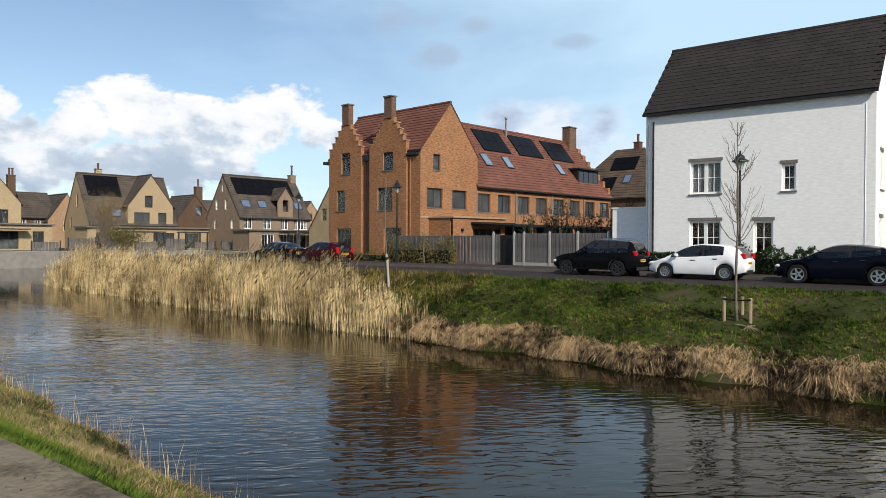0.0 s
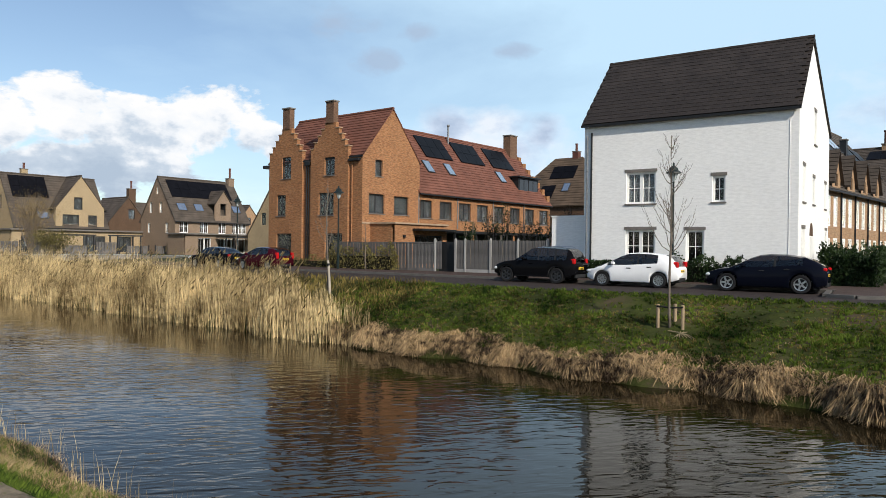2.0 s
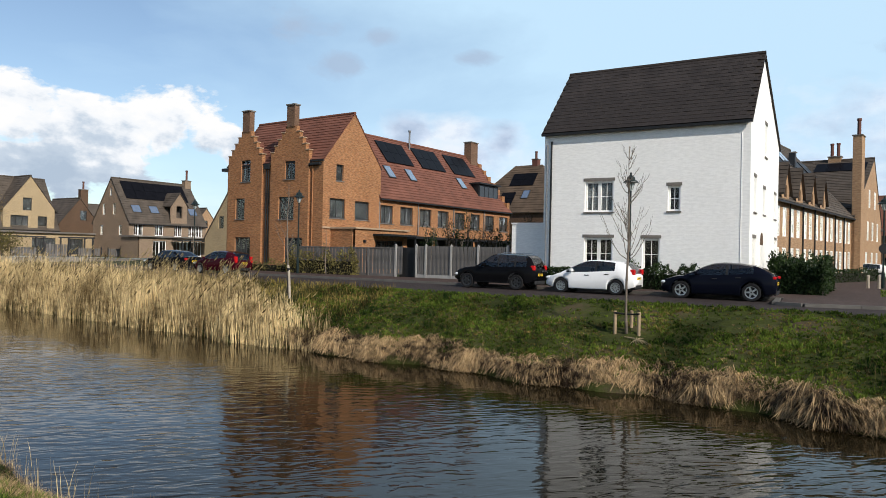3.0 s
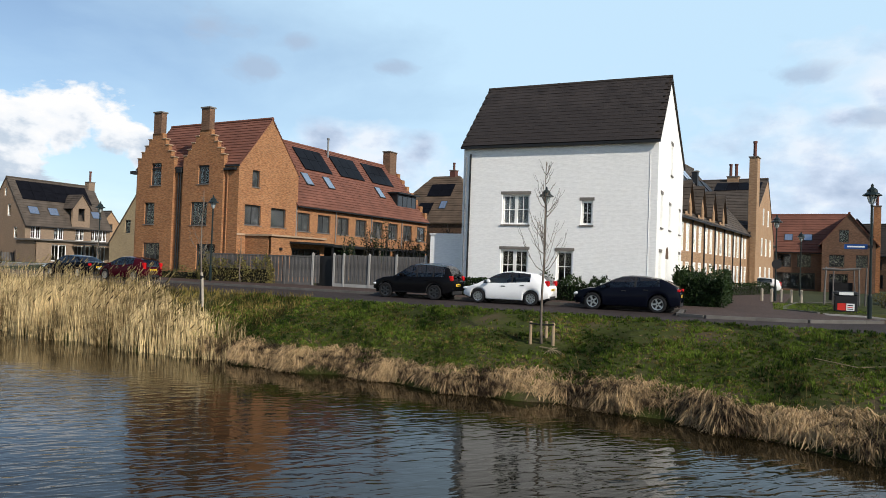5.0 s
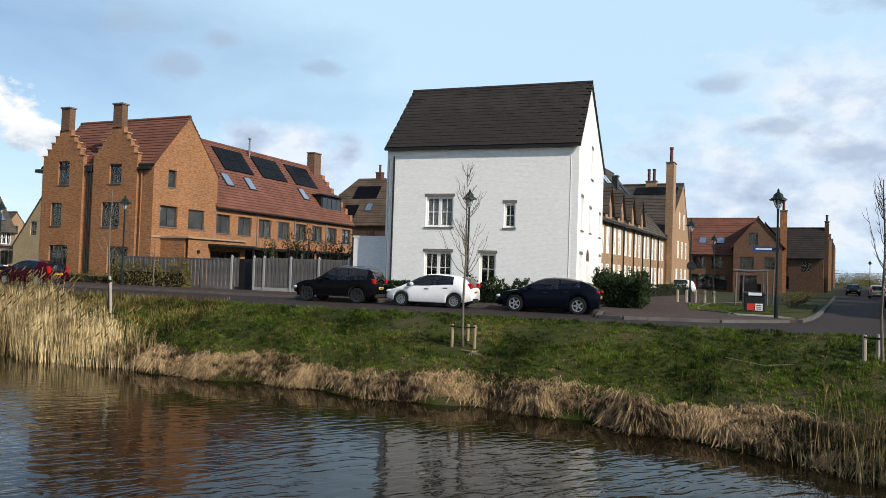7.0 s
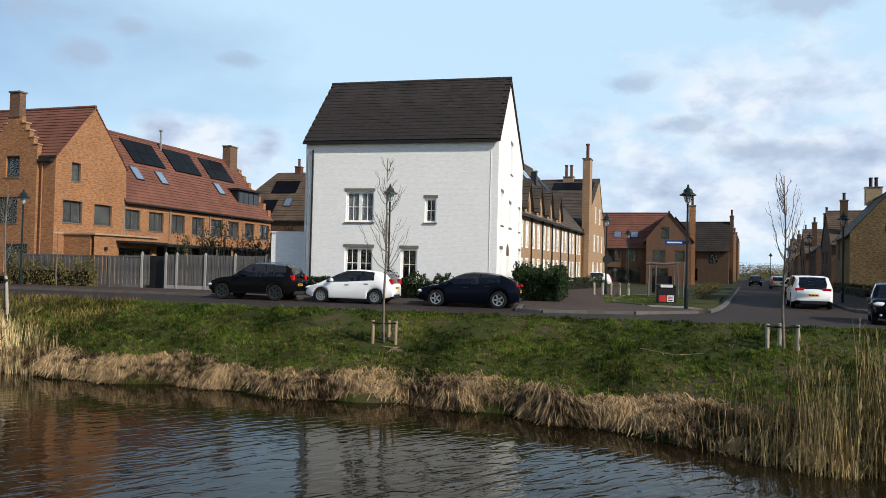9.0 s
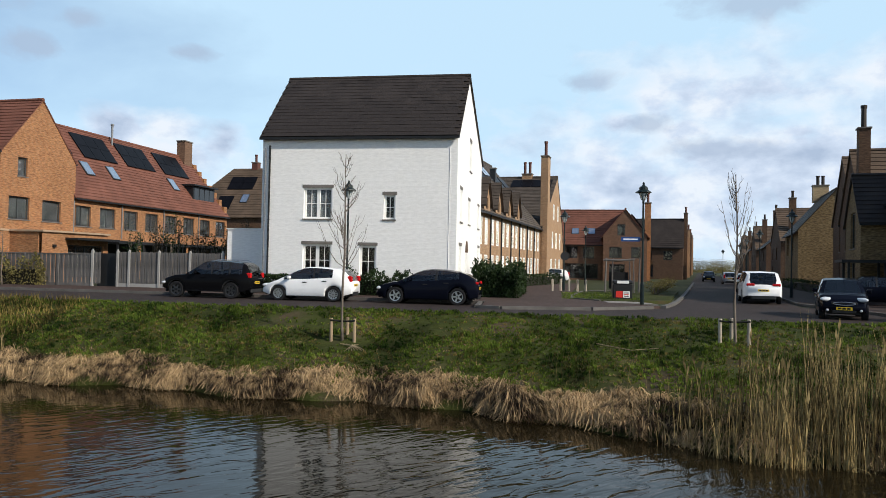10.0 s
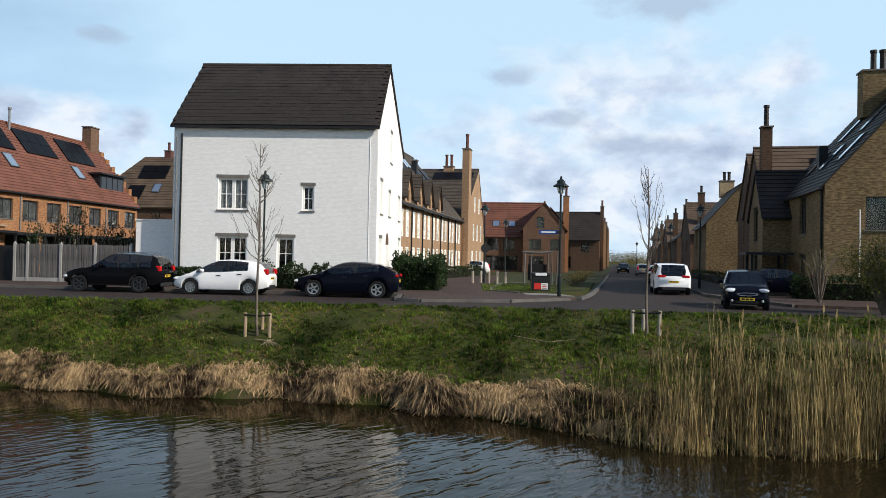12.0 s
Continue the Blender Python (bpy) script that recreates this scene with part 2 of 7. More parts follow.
def leafy(name, lo, hi, rough=0.6, through=0.25):
    """Leaves and stalks: each blade takes its own tone, and lets some light through."""
    m = bpy.data.materials.new(name)
    m.use_nodes = True
    nt = m.node_tree
    b = nt.nodes["Principled BSDF"]
    b.inputs["Roughness"].default_value, b.inputs["Specular IOR Level"].default_value = rough, 0.12
    g = nt.nodes.new("ShaderNodeNewGeometry")
    n = nt.nodes.new("ShaderNodeTexNoise")
    n.inputs["Scale"].default_value, n.inputs["Detail"].default_value = 0.55, 4
    t = nt.nodes.new("ShaderNodeTexCoord")
    nt.links.new(t.outputs["Object"], n.inputs["Vector"])
    a = nt.nodes.new("ShaderNodeMath")
    a.operation = "MULTIPLY_ADD"
    a.inputs[1].default_value = 0.6
    s = nt.nodes.new("ShaderNodeMath")
    s.operation = "MULTIPLY_ADD"
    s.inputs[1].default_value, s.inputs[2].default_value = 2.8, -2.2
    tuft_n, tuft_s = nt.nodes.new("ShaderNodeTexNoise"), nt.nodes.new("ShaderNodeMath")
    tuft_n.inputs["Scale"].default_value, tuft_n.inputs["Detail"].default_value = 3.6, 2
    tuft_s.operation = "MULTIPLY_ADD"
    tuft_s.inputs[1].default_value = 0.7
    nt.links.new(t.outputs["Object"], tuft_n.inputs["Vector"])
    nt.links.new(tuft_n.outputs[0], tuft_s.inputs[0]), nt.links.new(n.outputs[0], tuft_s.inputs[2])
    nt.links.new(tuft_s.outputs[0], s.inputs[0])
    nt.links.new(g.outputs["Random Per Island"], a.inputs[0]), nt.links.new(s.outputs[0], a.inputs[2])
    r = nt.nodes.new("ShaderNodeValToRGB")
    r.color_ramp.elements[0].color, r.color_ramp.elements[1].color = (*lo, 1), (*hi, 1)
    nt.links.new(a.outputs[0], r.inputs[0]), nt.links.new(r.outputs[0], b.inputs["Base Color"])
    tr, mx = nt.nodes.new("ShaderNodeBsdfTranslucent"), nt.nodes.new("ShaderNodeMixShader")
    mx.inputs[0].default_value = through
    nt.links.new(r.outputs[0], tr.inputs[0])
    nt.links.new(b.outputs[0], mx.inputs[1]), nt.links.new(tr.outputs[0], mx.inputs[2])
    nt.links.new(mx.outputs[0], nt.nodes["Material Output"].inputs[0])
    MATS[name] = m
    return m


WHITE_BRICK = brick("white painted brick", (0.86, 0.845, 0.82), (0.83, 0.815, 0.79), (0.81, 0.795, 0.77), stain=0.04, bump=0.22, rough=0.7)
ORANGE_BRICK = brick("orange brick", (0.41, 0.195, 0.086), (0.28, 0.122, 0.058), (0.31, 0.20, 0.12), stain=0.2)
TAN_BRICK = brick("tan brick", (0.42, 0.262, 0.150), (0.32, 0.195, 0.112), (0.38, 0.28, 0.19), stain=0.14)
UMBER_BRICK = brick("grey umber brick", (0.285, 0.205, 0.142), (0.215, 0.152, 0.106), (0.25, 0.19, 0.14), stain=0.12)
RUST_BRICK = brick("rust brown brick", (0.190, 0.112, 0.073), (0.135, 0.078, 0.052), (0.17, 0.115, 0.08), stain=0.14)
YELLOW_BRICK = brick("yellow brick", (0.45, 0.34, 0.20), (0.36, 0.265, 0.155), (0.38, 0.30, 0.20), stain=0.13)
DUN_BRICK = brick("dun brick", (0.26, 0.185, 0.092), (0.175, 0.118, 0.056), (0.21, 0.16, 0.10), stain=0.3)
BROWN_BRICK = brick("brown brick", (0.140, 0.084, 0.053), (0.098, 0.058, 0.038), (0.125, 0.09, 0.064), stain=0.2)
PAVER = brick("clay pavers", (0.088, 0.058, 0.048), (0.064, 0.044, 0.037), (0.06, 0.047, 0.04), stain=0.2, width=0.2, row=0.1, bump=0.3)
ROAD_BRICK = brick("road pavers", (0.052, 0.038, 0.034), (0.038, 0.029, 0.027), (0.032, 0.027, 0.025), stain=0.22, width=0.2, row=0.1, bump=0.25)
DARK_TILE = material("dark roof tile", (0.033, 0.026, 0.022), 0.62, vary=0.3, scale=0.8, fine=14, bump=0.25)
SINGLE_TILE = material("dark single tile", (0.029, 0.0235, 0.021), 0.62, vary=0.3, scale=0.9, fine=14, bump=0.25, rand=0.2, piece=0.14)
RED_TILE = material("red clay roof tile", (0.150, 0.062, 0.042), 0.75, vary=0.22, scale=0.9, fine=12, bump=0.25)
BROWN_TILE = material("brown roof tile", (0.095, 0.066, 0.045), 0.75, vary=0.28, scale=0.9, fine=12, bump=0.25)
GREY_TILE = material("grey brown roof tile", (0.075, 0.060, 0.048), 0.75, vary=0.28, scale=0.9, fine=12, bump=0.25)
WHITE_PAINT = material("white paint", (0.80, 0.79, 0.76), 0.4, vary=0.04, bump=0.03)
DARK_FRAME = material("dark grey frame", (0.035, 0.037, 0.040), 0.4, vary=0.12, bump=0.03)
STONE = material("grey stone trim", (0.15, 0.135, 0.12), 0.8, vary=0.2, fine=40)
COPING = material("pale coping", (0.34, 0.24, 0.16), 0.8, vary=0.2, fine=40)
LEAD = material("dark metal", (0.022, 0.023, 0.025), 0.45, metal=0.3, vary=0.15, bump=0.03)
ZINC = material("grey zinc pipe", (0.24, 0.24, 0.24), 0.45, metal=0.5, vary=0.12, bump=0.03)
POT_RED = material("red clay pot", (0.115, 0.048, 0.036), 0.7)
SOLAR = material("black solar glass", (0.006, 0.006, 0.008), 0.4, vary=0.3, bump=0.0, spec=0.06)
GLASS = glass("window glass")
CAR_GLASS = glass("tinted car glass", (0.26, 0.29, 0.30), ior=1.62)
SKY_GLASS = material("roof window glass", (0.55, 0.60, 0.66), 0.08, metal=0.85, vary=0.05, bump=0.0, spec=1.0)
CURTAIN = material("curtain", (0.13, 0.13, 0.14), 0.9, vary=0.15, scale=6)
# near-black panel colour that stands for an unlit room behind the glass
UNLIT_ROOM = material("unlit room panel", (0.030, 0.031, 0.033), 0.9, vary=0.45, scale=0.9, fine=6)
PALE_BLIND = material("sunlit white blind", (0.78, 0.74, 0.66), 0.8, vary=0.05, scale=4)
KERB = material("concrete kerb", (0.105, 0.098, 0.09), 0.85, vary=0.2, fine=40)
CONCRETE = material("pale concrete", (0.20, 0.185, 0.165), 0.85, vary=0.15, fine=30)
SOIL = material("bank soil", (0.030, 0.036, 0.009), 0.95, vary=0.4, scale=0.55, fine=18, bump=0.8, spec=0.08, second=(0.065, 0.048, 0.030))
LAND = material("land", (0.04, 0.045, 0.02), 0.95, spec=0.1, vary=0.3, scale=0.05, fine=3)
DIRT = material("trodden dirt", (0.135, 0.108, 0.074), 0.95, vary=0.42, scale=2.2, fine=22, bump=1.0, second=(0.20, 0.165, 0.12))
FENCE_WOOD = material("weathered grey wood", (0.118, 0.110, 0.105), 0.85, vary=0.3, scale=1.1, fine=40, bump=0.3)
FENCE_POST = material("pale concrete post", (0.30, 0.29, 0.275), 0.85, vary=0.12)
STAKE_WOOD = material("stake wood", (0.30, 0.22, 0.14), 0.8, vary=0.25, fine=30)
DARK_PANE = material("dark window glass", (0.02, 0.024, 0.028), 0.06, vary=0.1, bump=0.0, spec=0.5)
DRY_WOOD = material("dry twigs", (0.22, 0.17, 0.105), 0.9, vary=0.3)
PALE_WOOD = material("peeled pale wood", (0.36, 0.31, 0.25), 0.8, vary=0.2, fine=20)
BARK = material("young bark", (0.145, 0.118, 0.095), 0.85, vary=0.3, scale=4)
RUBBER = material("black rubber", (0.012, 0.012, 0.013), 0.85, vary=0.15)
ALLOY = material("silver alloy", (0.55, 0.56, 0.58), 0.3, metal=0.9, vary=0.05, bump=0.0)
DARK_ALLOY = material("dark alloy", (0.08, 0.08, 0.085), 0.35, metal=0.8, vary=0.05, bump=0.0)
PLASTIC = material("black plastic", (0.018, 0.018, 0.019), 0.55, vary=0.1)
GREY_PLASTIC = material("grey plastic", (0.026, 0.027, 0.029), 0.6, vary=0.1)
TAIL_RED = material("red lamp glass", (0.45, 0.01, 0.012), 0.15, vary=0.1, bump=0.0)
HEAD_GLASS = material("headlamp glass", (0.55, 0.57, 0.6), 0.1, vary=0.1, bump=0.0)
PLATE = material("yellow plate", (0.75, 0.50, 0.03), 0.5, vary=0.03, bump=0.0)
BLACK = material("black print", (0.015, 0.015, 0.016), 0.5, vary=0.05, bump=0.0)
BLUE_SIGN = material("blue enamel", (0.012, 0.06, 0.22), 0.35, vary=0.05, bump=0.0)
RED_SIGN = material("red print", (0.62, 0.04, 0.03), 0.4, vary=0.05, bump=0.0)
LAMP_GREEN = material("dark green paint", (0.012, 0.02, 0.02), 0.4, vary=0.1, bump=0.03)
LAMP_GLASS = material("lantern glass", (0.42, 0.46, 0.46), 0.15, vary=0.08, bump=0.0)
# dark fill colour for the unlit inside of the white house
INSIDE = material("dark room fill", (0.035, 0.033, 0.03), 0.9, vary=0.1)
REED = leafy("dry reed", (0.125, 0.084, 0.036), (0.82, 0.63, 0.335), through=0.12)
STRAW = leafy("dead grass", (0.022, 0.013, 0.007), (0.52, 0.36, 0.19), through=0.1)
OLD_REED = leafy("old grey reed", (0.07, 0.046, 0.018), (0.40, 0.29, 0.125), through=0.1)
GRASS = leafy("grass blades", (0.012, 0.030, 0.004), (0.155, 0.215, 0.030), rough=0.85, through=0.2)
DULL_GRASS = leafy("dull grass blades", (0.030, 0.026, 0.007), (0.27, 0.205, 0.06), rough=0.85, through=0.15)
HEDGE = leafy("hedge leaves", (0.008, 0.018, 0.006), (0.035, 0.058, 0.018), rough=0.4)
WILLOW = leafy("yellow spring twigs", (0.17, 0.105, 0.035), (0.44, 0.31, 0.11))
SHRUB = leafy("brown green shrub leaves", (0.07, 0.06, 0.02), (0.20, 0.17, 0.06))
DARK_SHRUB = leafy("dark winter shrub leaves", (0.018, 0.016, 0.009), (0.075, 0.058, 0.030))
BUSH_GREEN = leafy("fresh green leaves", (0.035, 0.040, 0.008), (0.17, 0.16, 0.03), through=0.1)
BANK_REED = leafy("olive dry reed", (0.036, 0.025, 0.010), (0.43, 0.32, 0.14), through=0.1)


def water_material():
    m = bpy.data.materials.new("canal water")
    m.use_nodes = True
    nt = m.node_tree
    b = nt.nodes["Principled BSDF"]
    b.inputs["Base Color"].default_value = (0.0105, 0.0078, 0.0034, 1)
    b.inputs["Roughness"].default_value, b.inputs["IOR"].default_value = 0.04, 1.26
    t = nt.nodes.new("ShaderNodeTexCoord")
    mp = nt.nodes.new("ShaderNodeMapping")
    mp.vector_type = "TEXTURE"
    mp.inputs["Rotation"].default_value = (0, 0, radians(46))
    mp.inputs["Scale"].default_value = (0.8, 0.29, 1)
    nt.links.new(t.outputs["Object"], mp.inputs[0])
    n1, n2, n3 = (nt.nodes.new("ShaderNodeTexNoise") for _ in range(3))
    n1.inputs["Scale"].default_value, n1.inputs["Detail"].default_value, n1.inputs["Distortion"].default_value = 0.95, 1, 0.9
    n2.inputs["Scale"].default_value, n2.inputs["Detail"].default_value = 3.6, 2
    n3.inputs["Scale"].default_value, n3.inputs["Detail"].default_value = 0.14, 2
    nt.links.new(mp.outputs[0], n1.inputs["Vector"]), nt.links.new(mp.outputs[0], n2.inputs["Vector"])
    nt.links.new(t.outputs["Object"], n3.inputs["Vector"])
    ma = nt.nodes.new("ShaderNodeMath")
    ma.operation = "MULTIPLY_ADD"
    ma.inputs[1].default_value = 0.13
    nt.links.new(n2.outputs[0], ma.inputs[0]), nt.links.new(n1.outputs[0], ma.inputs[2])
    r = nt.nodes.new("ShaderNodeMapRange")
    r.inputs["From Min"].default_value, r.inputs["From Max"].default_value = 0.35, 0.65
    r.inputs["To Min"].default_value, r.inputs["To Max"].default_value = 0.35, 1.0
    nt.links.new(n3.outputs[0], r.inputs[0])
    bp = nt.nodes.new("ShaderNodeBump")
    bp.inputs["Distance"].default_value = 0.036
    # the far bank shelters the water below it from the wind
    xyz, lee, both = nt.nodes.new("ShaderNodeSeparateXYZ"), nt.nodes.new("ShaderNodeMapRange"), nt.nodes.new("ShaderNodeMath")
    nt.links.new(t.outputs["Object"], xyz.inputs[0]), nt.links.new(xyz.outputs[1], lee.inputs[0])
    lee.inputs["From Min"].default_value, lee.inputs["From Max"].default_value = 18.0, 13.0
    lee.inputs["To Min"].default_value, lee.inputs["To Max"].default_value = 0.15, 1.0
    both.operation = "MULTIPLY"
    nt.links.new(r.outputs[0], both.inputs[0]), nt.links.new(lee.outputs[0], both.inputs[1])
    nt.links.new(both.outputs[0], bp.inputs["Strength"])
    nt.links.new(ma.outputs[0], bp.inputs["Height"]), nt.links.new(bp.outputs[0], b.inputs["Normal"])
    return m


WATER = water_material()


def paint(name, colour, rough=0.12):
    m = material(name, colour, rough, vary=0.05, bump=0.0)
    b = m.node_tree.nodes["Principled BSDF"]
    b.inputs["Specular IOR Level"].default_value = 0.06
    return m


# ---- mesh helpers ----
def box(bm, x0, x1, y0, y1, z0, z1, bevel=0.0):
    vs = [bm.verts.new((x, y, z)) for z in (z0, z1) for y in (y0, y1) for x in (x0, x1)]
    fs = [bm.faces.new([vs[i] for i in q]) for q in ((0, 2, 3, 1), (4, 5, 7, 6), (0, 1, 5, 4), (1, 3, 7, 5), (3, 2, 6, 7), (2, 0, 4, 6))]
    if bevel:
        bmesh.ops.bevel(bm, geom=list({e for f in fs for e in f.edges}), offset=bevel, segments=1, affect="EDGES")


def obox(x0, x1, y0, y1, z0, z1, bevel=0.0):
    bm = bmesh.new()
    box(bm, x0, x1, y0, y1, z0, z1, bevel)
    return bm


def lathe(bm, profile, n=12, at=(0, 0, 0), axis="z", caps=True):
    """A turned shape from (radius, height) pairs, closed where the radius is 0."""
    rings = []
    for r, h in profile:
        ring = []
        for i in range(n):
            a = 2 * math.pi * i / n
            c, s = r * math.cos(a), r * math.sin(a)
            p = (c, s, h) if axis == "z" else (c, h, s)
            ring.append(bm.verts.new((p[0] + at[0], p[1] + at[1], p[2] + at[2])))
        rings.append(ring)
    for a, b in zip(rings, rings[1:]):
        for i in range(n):
            j = (i + 1) % n
            bm.faces.new((a[i], a[j], b[j], b[i]))
    if caps:
        bm.faces.new(rings[0]), bm.faces.new(rings[-1])


def tube(bm, points, radii, n=6):
    """A tapered tube along points."""
    rings = []
    for k, p in enumerate(points):
        p = Vector(p)
        d = Vector(points[min(k + 1, len(points) - 1)]) - Vector(points[max(k - 1, 0)])
        q = d.to_track_quat("Z", "Y")
        rings.append([bm.verts.new(p + q @ Vector((radii[k] * math.cos(2 * math.pi * i / n), radii[k] * math.sin(2 * math.pi * i / n), 0))) for i in range(n)])
    for a, b in zip(rings, rings[1:]):
        for i in range(n):
            bm.faces.new((a[i], a[(i + 1) % n], b[(i + 1) % n], b[i]))
    bm.faces.new(rings[-1]), bm.faces.new(rings[0])


def metre_uv(bm):
    uv = bm.loops.layers.uv.verify()
    up = Vector((0, 0, 1))
    for f in bm.faces:
        n = f.normal
        t = up.cross(n)
        if t.length < 0.2:
            t, v = Vector((1, 0, 0)), Vector((0, 1, 0))
        else:
            t.normalize()
            v = n.cross(t)
        for l in f.loops:
            l[uv].uv = (l.vert.co.dot(t), l.vert.co.dot(v))


def finish(bm, name, mat, smooth=False):
    bmesh.ops.recalc_face_normals(bm, faces=bm.faces)
    bm.normal_update()
    metre_uv(bm)
    me = bpy.data.meshes.new(name)
    bm.to_mesh(me)
    bm.free()
    me.materials.append(mat)
    if smooth:
        me.shade_smooth()
    return me


def part(name, bm, mat, parent, label="", smooth=False, m=None):
    me = bm if isinstance(bm, bpy.types.Mesh) else finish(bm, name, mat, smooth)
    ob = new(name, me)
    if parent:
        ob.parent = parent
    if m is not None:
        ob.matrix_basis = m
    return tagged(ob, label)


def root(name, m, label, category, group=""):
    ob = new(name)
    ob.empty_display_size = 0.3
    ob.matrix_basis = m
    return tagged(ob, label, category, group)


def setting(name, bm, mat, label, category, m=None):
    ob = part(name, bm, mat, None, label, m=m)
    return tagged(ob, label, category, "", "structure")


def stuff(name, verts, faces, mat, label, category, parent=None, smooth=False):
    me = bpy.data.meshes.new(name)
    me.from_pydata(verts, [], faces)
    me.materials.append(mat)
    ob = new(name, me)
    if parent:
        ob.parent = parent
        return tagged(ob, label, "", "", "stuff")
    return tagged(ob, label, category, "", "stuff")

# ---- ground and water ----
WATER_Z = -2.2
rng = np.random.default_rng(7)


def far_edge(x):
    """The far bank's waterline."""
    w = 0.22 * math.sin(x * 0.9) + 0.16 * math.sin(x * 2.3 + 1)
    return (20.4 - 0.105 * (x + 20) if x < -20 else 19.1 - 0.065 * x if x < -2 else 19.23 - 0.57 * (x + 2) if x < 3.4 else 16.15 - 0.12 * (x - 3.4) if x < 14 else 14.88) + w


def bank_top(x):
    return 25.5 if x > -20 else 25.5 - 0.065 * (x + 20)


def near_edge(x):
    return max(4.2, 4.7 - 0.133 * x) + 0.15 * math.sin(x * 1.3)


def bank_z(x, y):
    """Height of the far bank."""
    e, t = far_edge(x), bank_top(x)
    v = (y - e) / (t - e)
    v = max(-0.4, min(1.0, v))
    z = WATER_Z - 0.1 + (0.1 - WATER_Z) * (v + 0.10 * math.sin(math.pi * max(v, 0)))
    if v > 0:
        z += 0.25 * min(1.0, v / 0.035) * (1 - v) ** 2
    if 0 < v < 1:
        z += 0.09 * noise.noise((x * 0.5, y * 0.6, 0)) * math.sin(math.pi * v) + 0.07 * noise.noise((x * 1.7, y * 2.1, 5)) + 0.035 * noise.noise((x * 4.6, y * 5.2, 8))
    return z


def near_z(x, y):
    e = near_edge(x)
    v = max(0.0, min(1.25, (y - 2.1) / (e - 2.1)))
    return 0.02 - v * (0.02 - WATER_Z + 0.05) + (0.05 * noise.noise((x * 0.9, y * 0.9, 2)) if v > 0 else 0.015 * noise.noise((x * 1.5, y * 1.5, 9)))


def grid(xs, rows):
    """A sheet over columns xs; rows(x) gives the points of each column."""
    bm = bmesh.new()
    cols = [[bm.verts.new(p) for p in rows(x)] for x in xs]
    for a, b in zip(cols, cols[1:]):
        for i in range(len(a) - 1):
            bm.faces.new((a[i], b[i], b[i + 1], a[i + 1]))
    return bm


def far_rows(x):
    e, t = far_edge(x), bank_top(x)
    ys = [e - 2.0, e - 0.6, e - 0.02] + [e + (t - e) * k for k in (0.0, 0.035)] + [e + (t - e) * k / 36 for k in range(2, 37)]
    return [(x, y, bank_z(x, y)) for y in ys]


XS = [-62 + 0.5 * i for i in range(80)] + [-22 + 0.2 * i for i in range(230)] + [24 + 0.5 * i for i in range(73)] + [75, 100, 150, 300, 700, 1500]
setting("ground_bank", grid(XS, far_rows), SOIL, "sloping grassed canal bank with bare soil patches", "bank")
bm = bmesh.new()
edge = [(x, bank_top(x)) for x in (1500, 700, 300, 100, 60, 0, -20, -40, -62)]
outline = edge + [(-66, 36), (-72, 50), (-84, 62), (-96, 60), (-100.5, 38), (-108, 0), (-200, -300), (-1500, -600), (-1500, 1800), (1500, 1800)]
bm.faces.new([bm.verts.new((x, y, -0.02)) for x, y in outline])
bmesh.ops.triangulate(bm, faces=bm.faces[:])
setting("ground", bm, LAND, "flat grassy land reaching to the horizon", "ground")
# quay wall round the wider water
bm = bmesh.new()
quay = [(-62, 28.2), (-66, 36), (-72, 50), (-84, 62), (-96, 60), (-100.5, 38), (-108, 0), (-200, -300)]
for (ax, ay), (bx, by) in zip(quay, quay[1:]):
    a, b = Vector((ax, ay, 0)), Vector((bx, by, 0))
    n = Vector((0, 0, 1)).cross(b - a).normalized() * 0.5
    vs = [bm.verts.new((p.x, p.y, z)) for p in (a - n, b - n, b + n, a + n) for z in (-3.2, -0.05)]
    for q in ((0, 2, 3, 1), (2, 4, 5, 3), (4, 6, 7, 5), (6, 0, 1, 7), (1, 3, 5, 7)):
        bm.faces.new([vs[i] for i in q])
setting("quay_wall", bm, CONCRETE, "low pale concrete quay wall along the water", "quay")
bm = bmesh.new()
vs = [bm.verts.new(p) for p in ((-96, 60, 0.0), (-108, 0, 0.0), (-112, 0, 0.0), (-100, 60, 0.0))]
bm.faces.new(vs)
setting("quay_pavement", bm, CONCRETE, "pale paved promenade above the quay", "pavement")
bm = bmesh.new()
bm.faces.new([bm.verts.new(p) for p in ((-1500, -900, WATER_Z), (1500, -900, WATER_Z), (1500, 80, WATER_Z), (-1500, 80, WATER_Z))])
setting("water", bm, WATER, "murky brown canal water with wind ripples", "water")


def near_rows(x):
    e = near_edge(x)
    return [(x, y, near_z(x, y)) for y in [-1.8, -1.0, -0.3, 0.4, 1.0, 1.6, 2.1] + [2.1 + (e + 1.2 - 2.1) * k / 12 for k in range(1, 13)]]


setting("ground_near_bank", grid([-60 + 0.5 * i for i in range(161)], near_rows), SOIL, "grassed near bank sloping to the water", "bank")
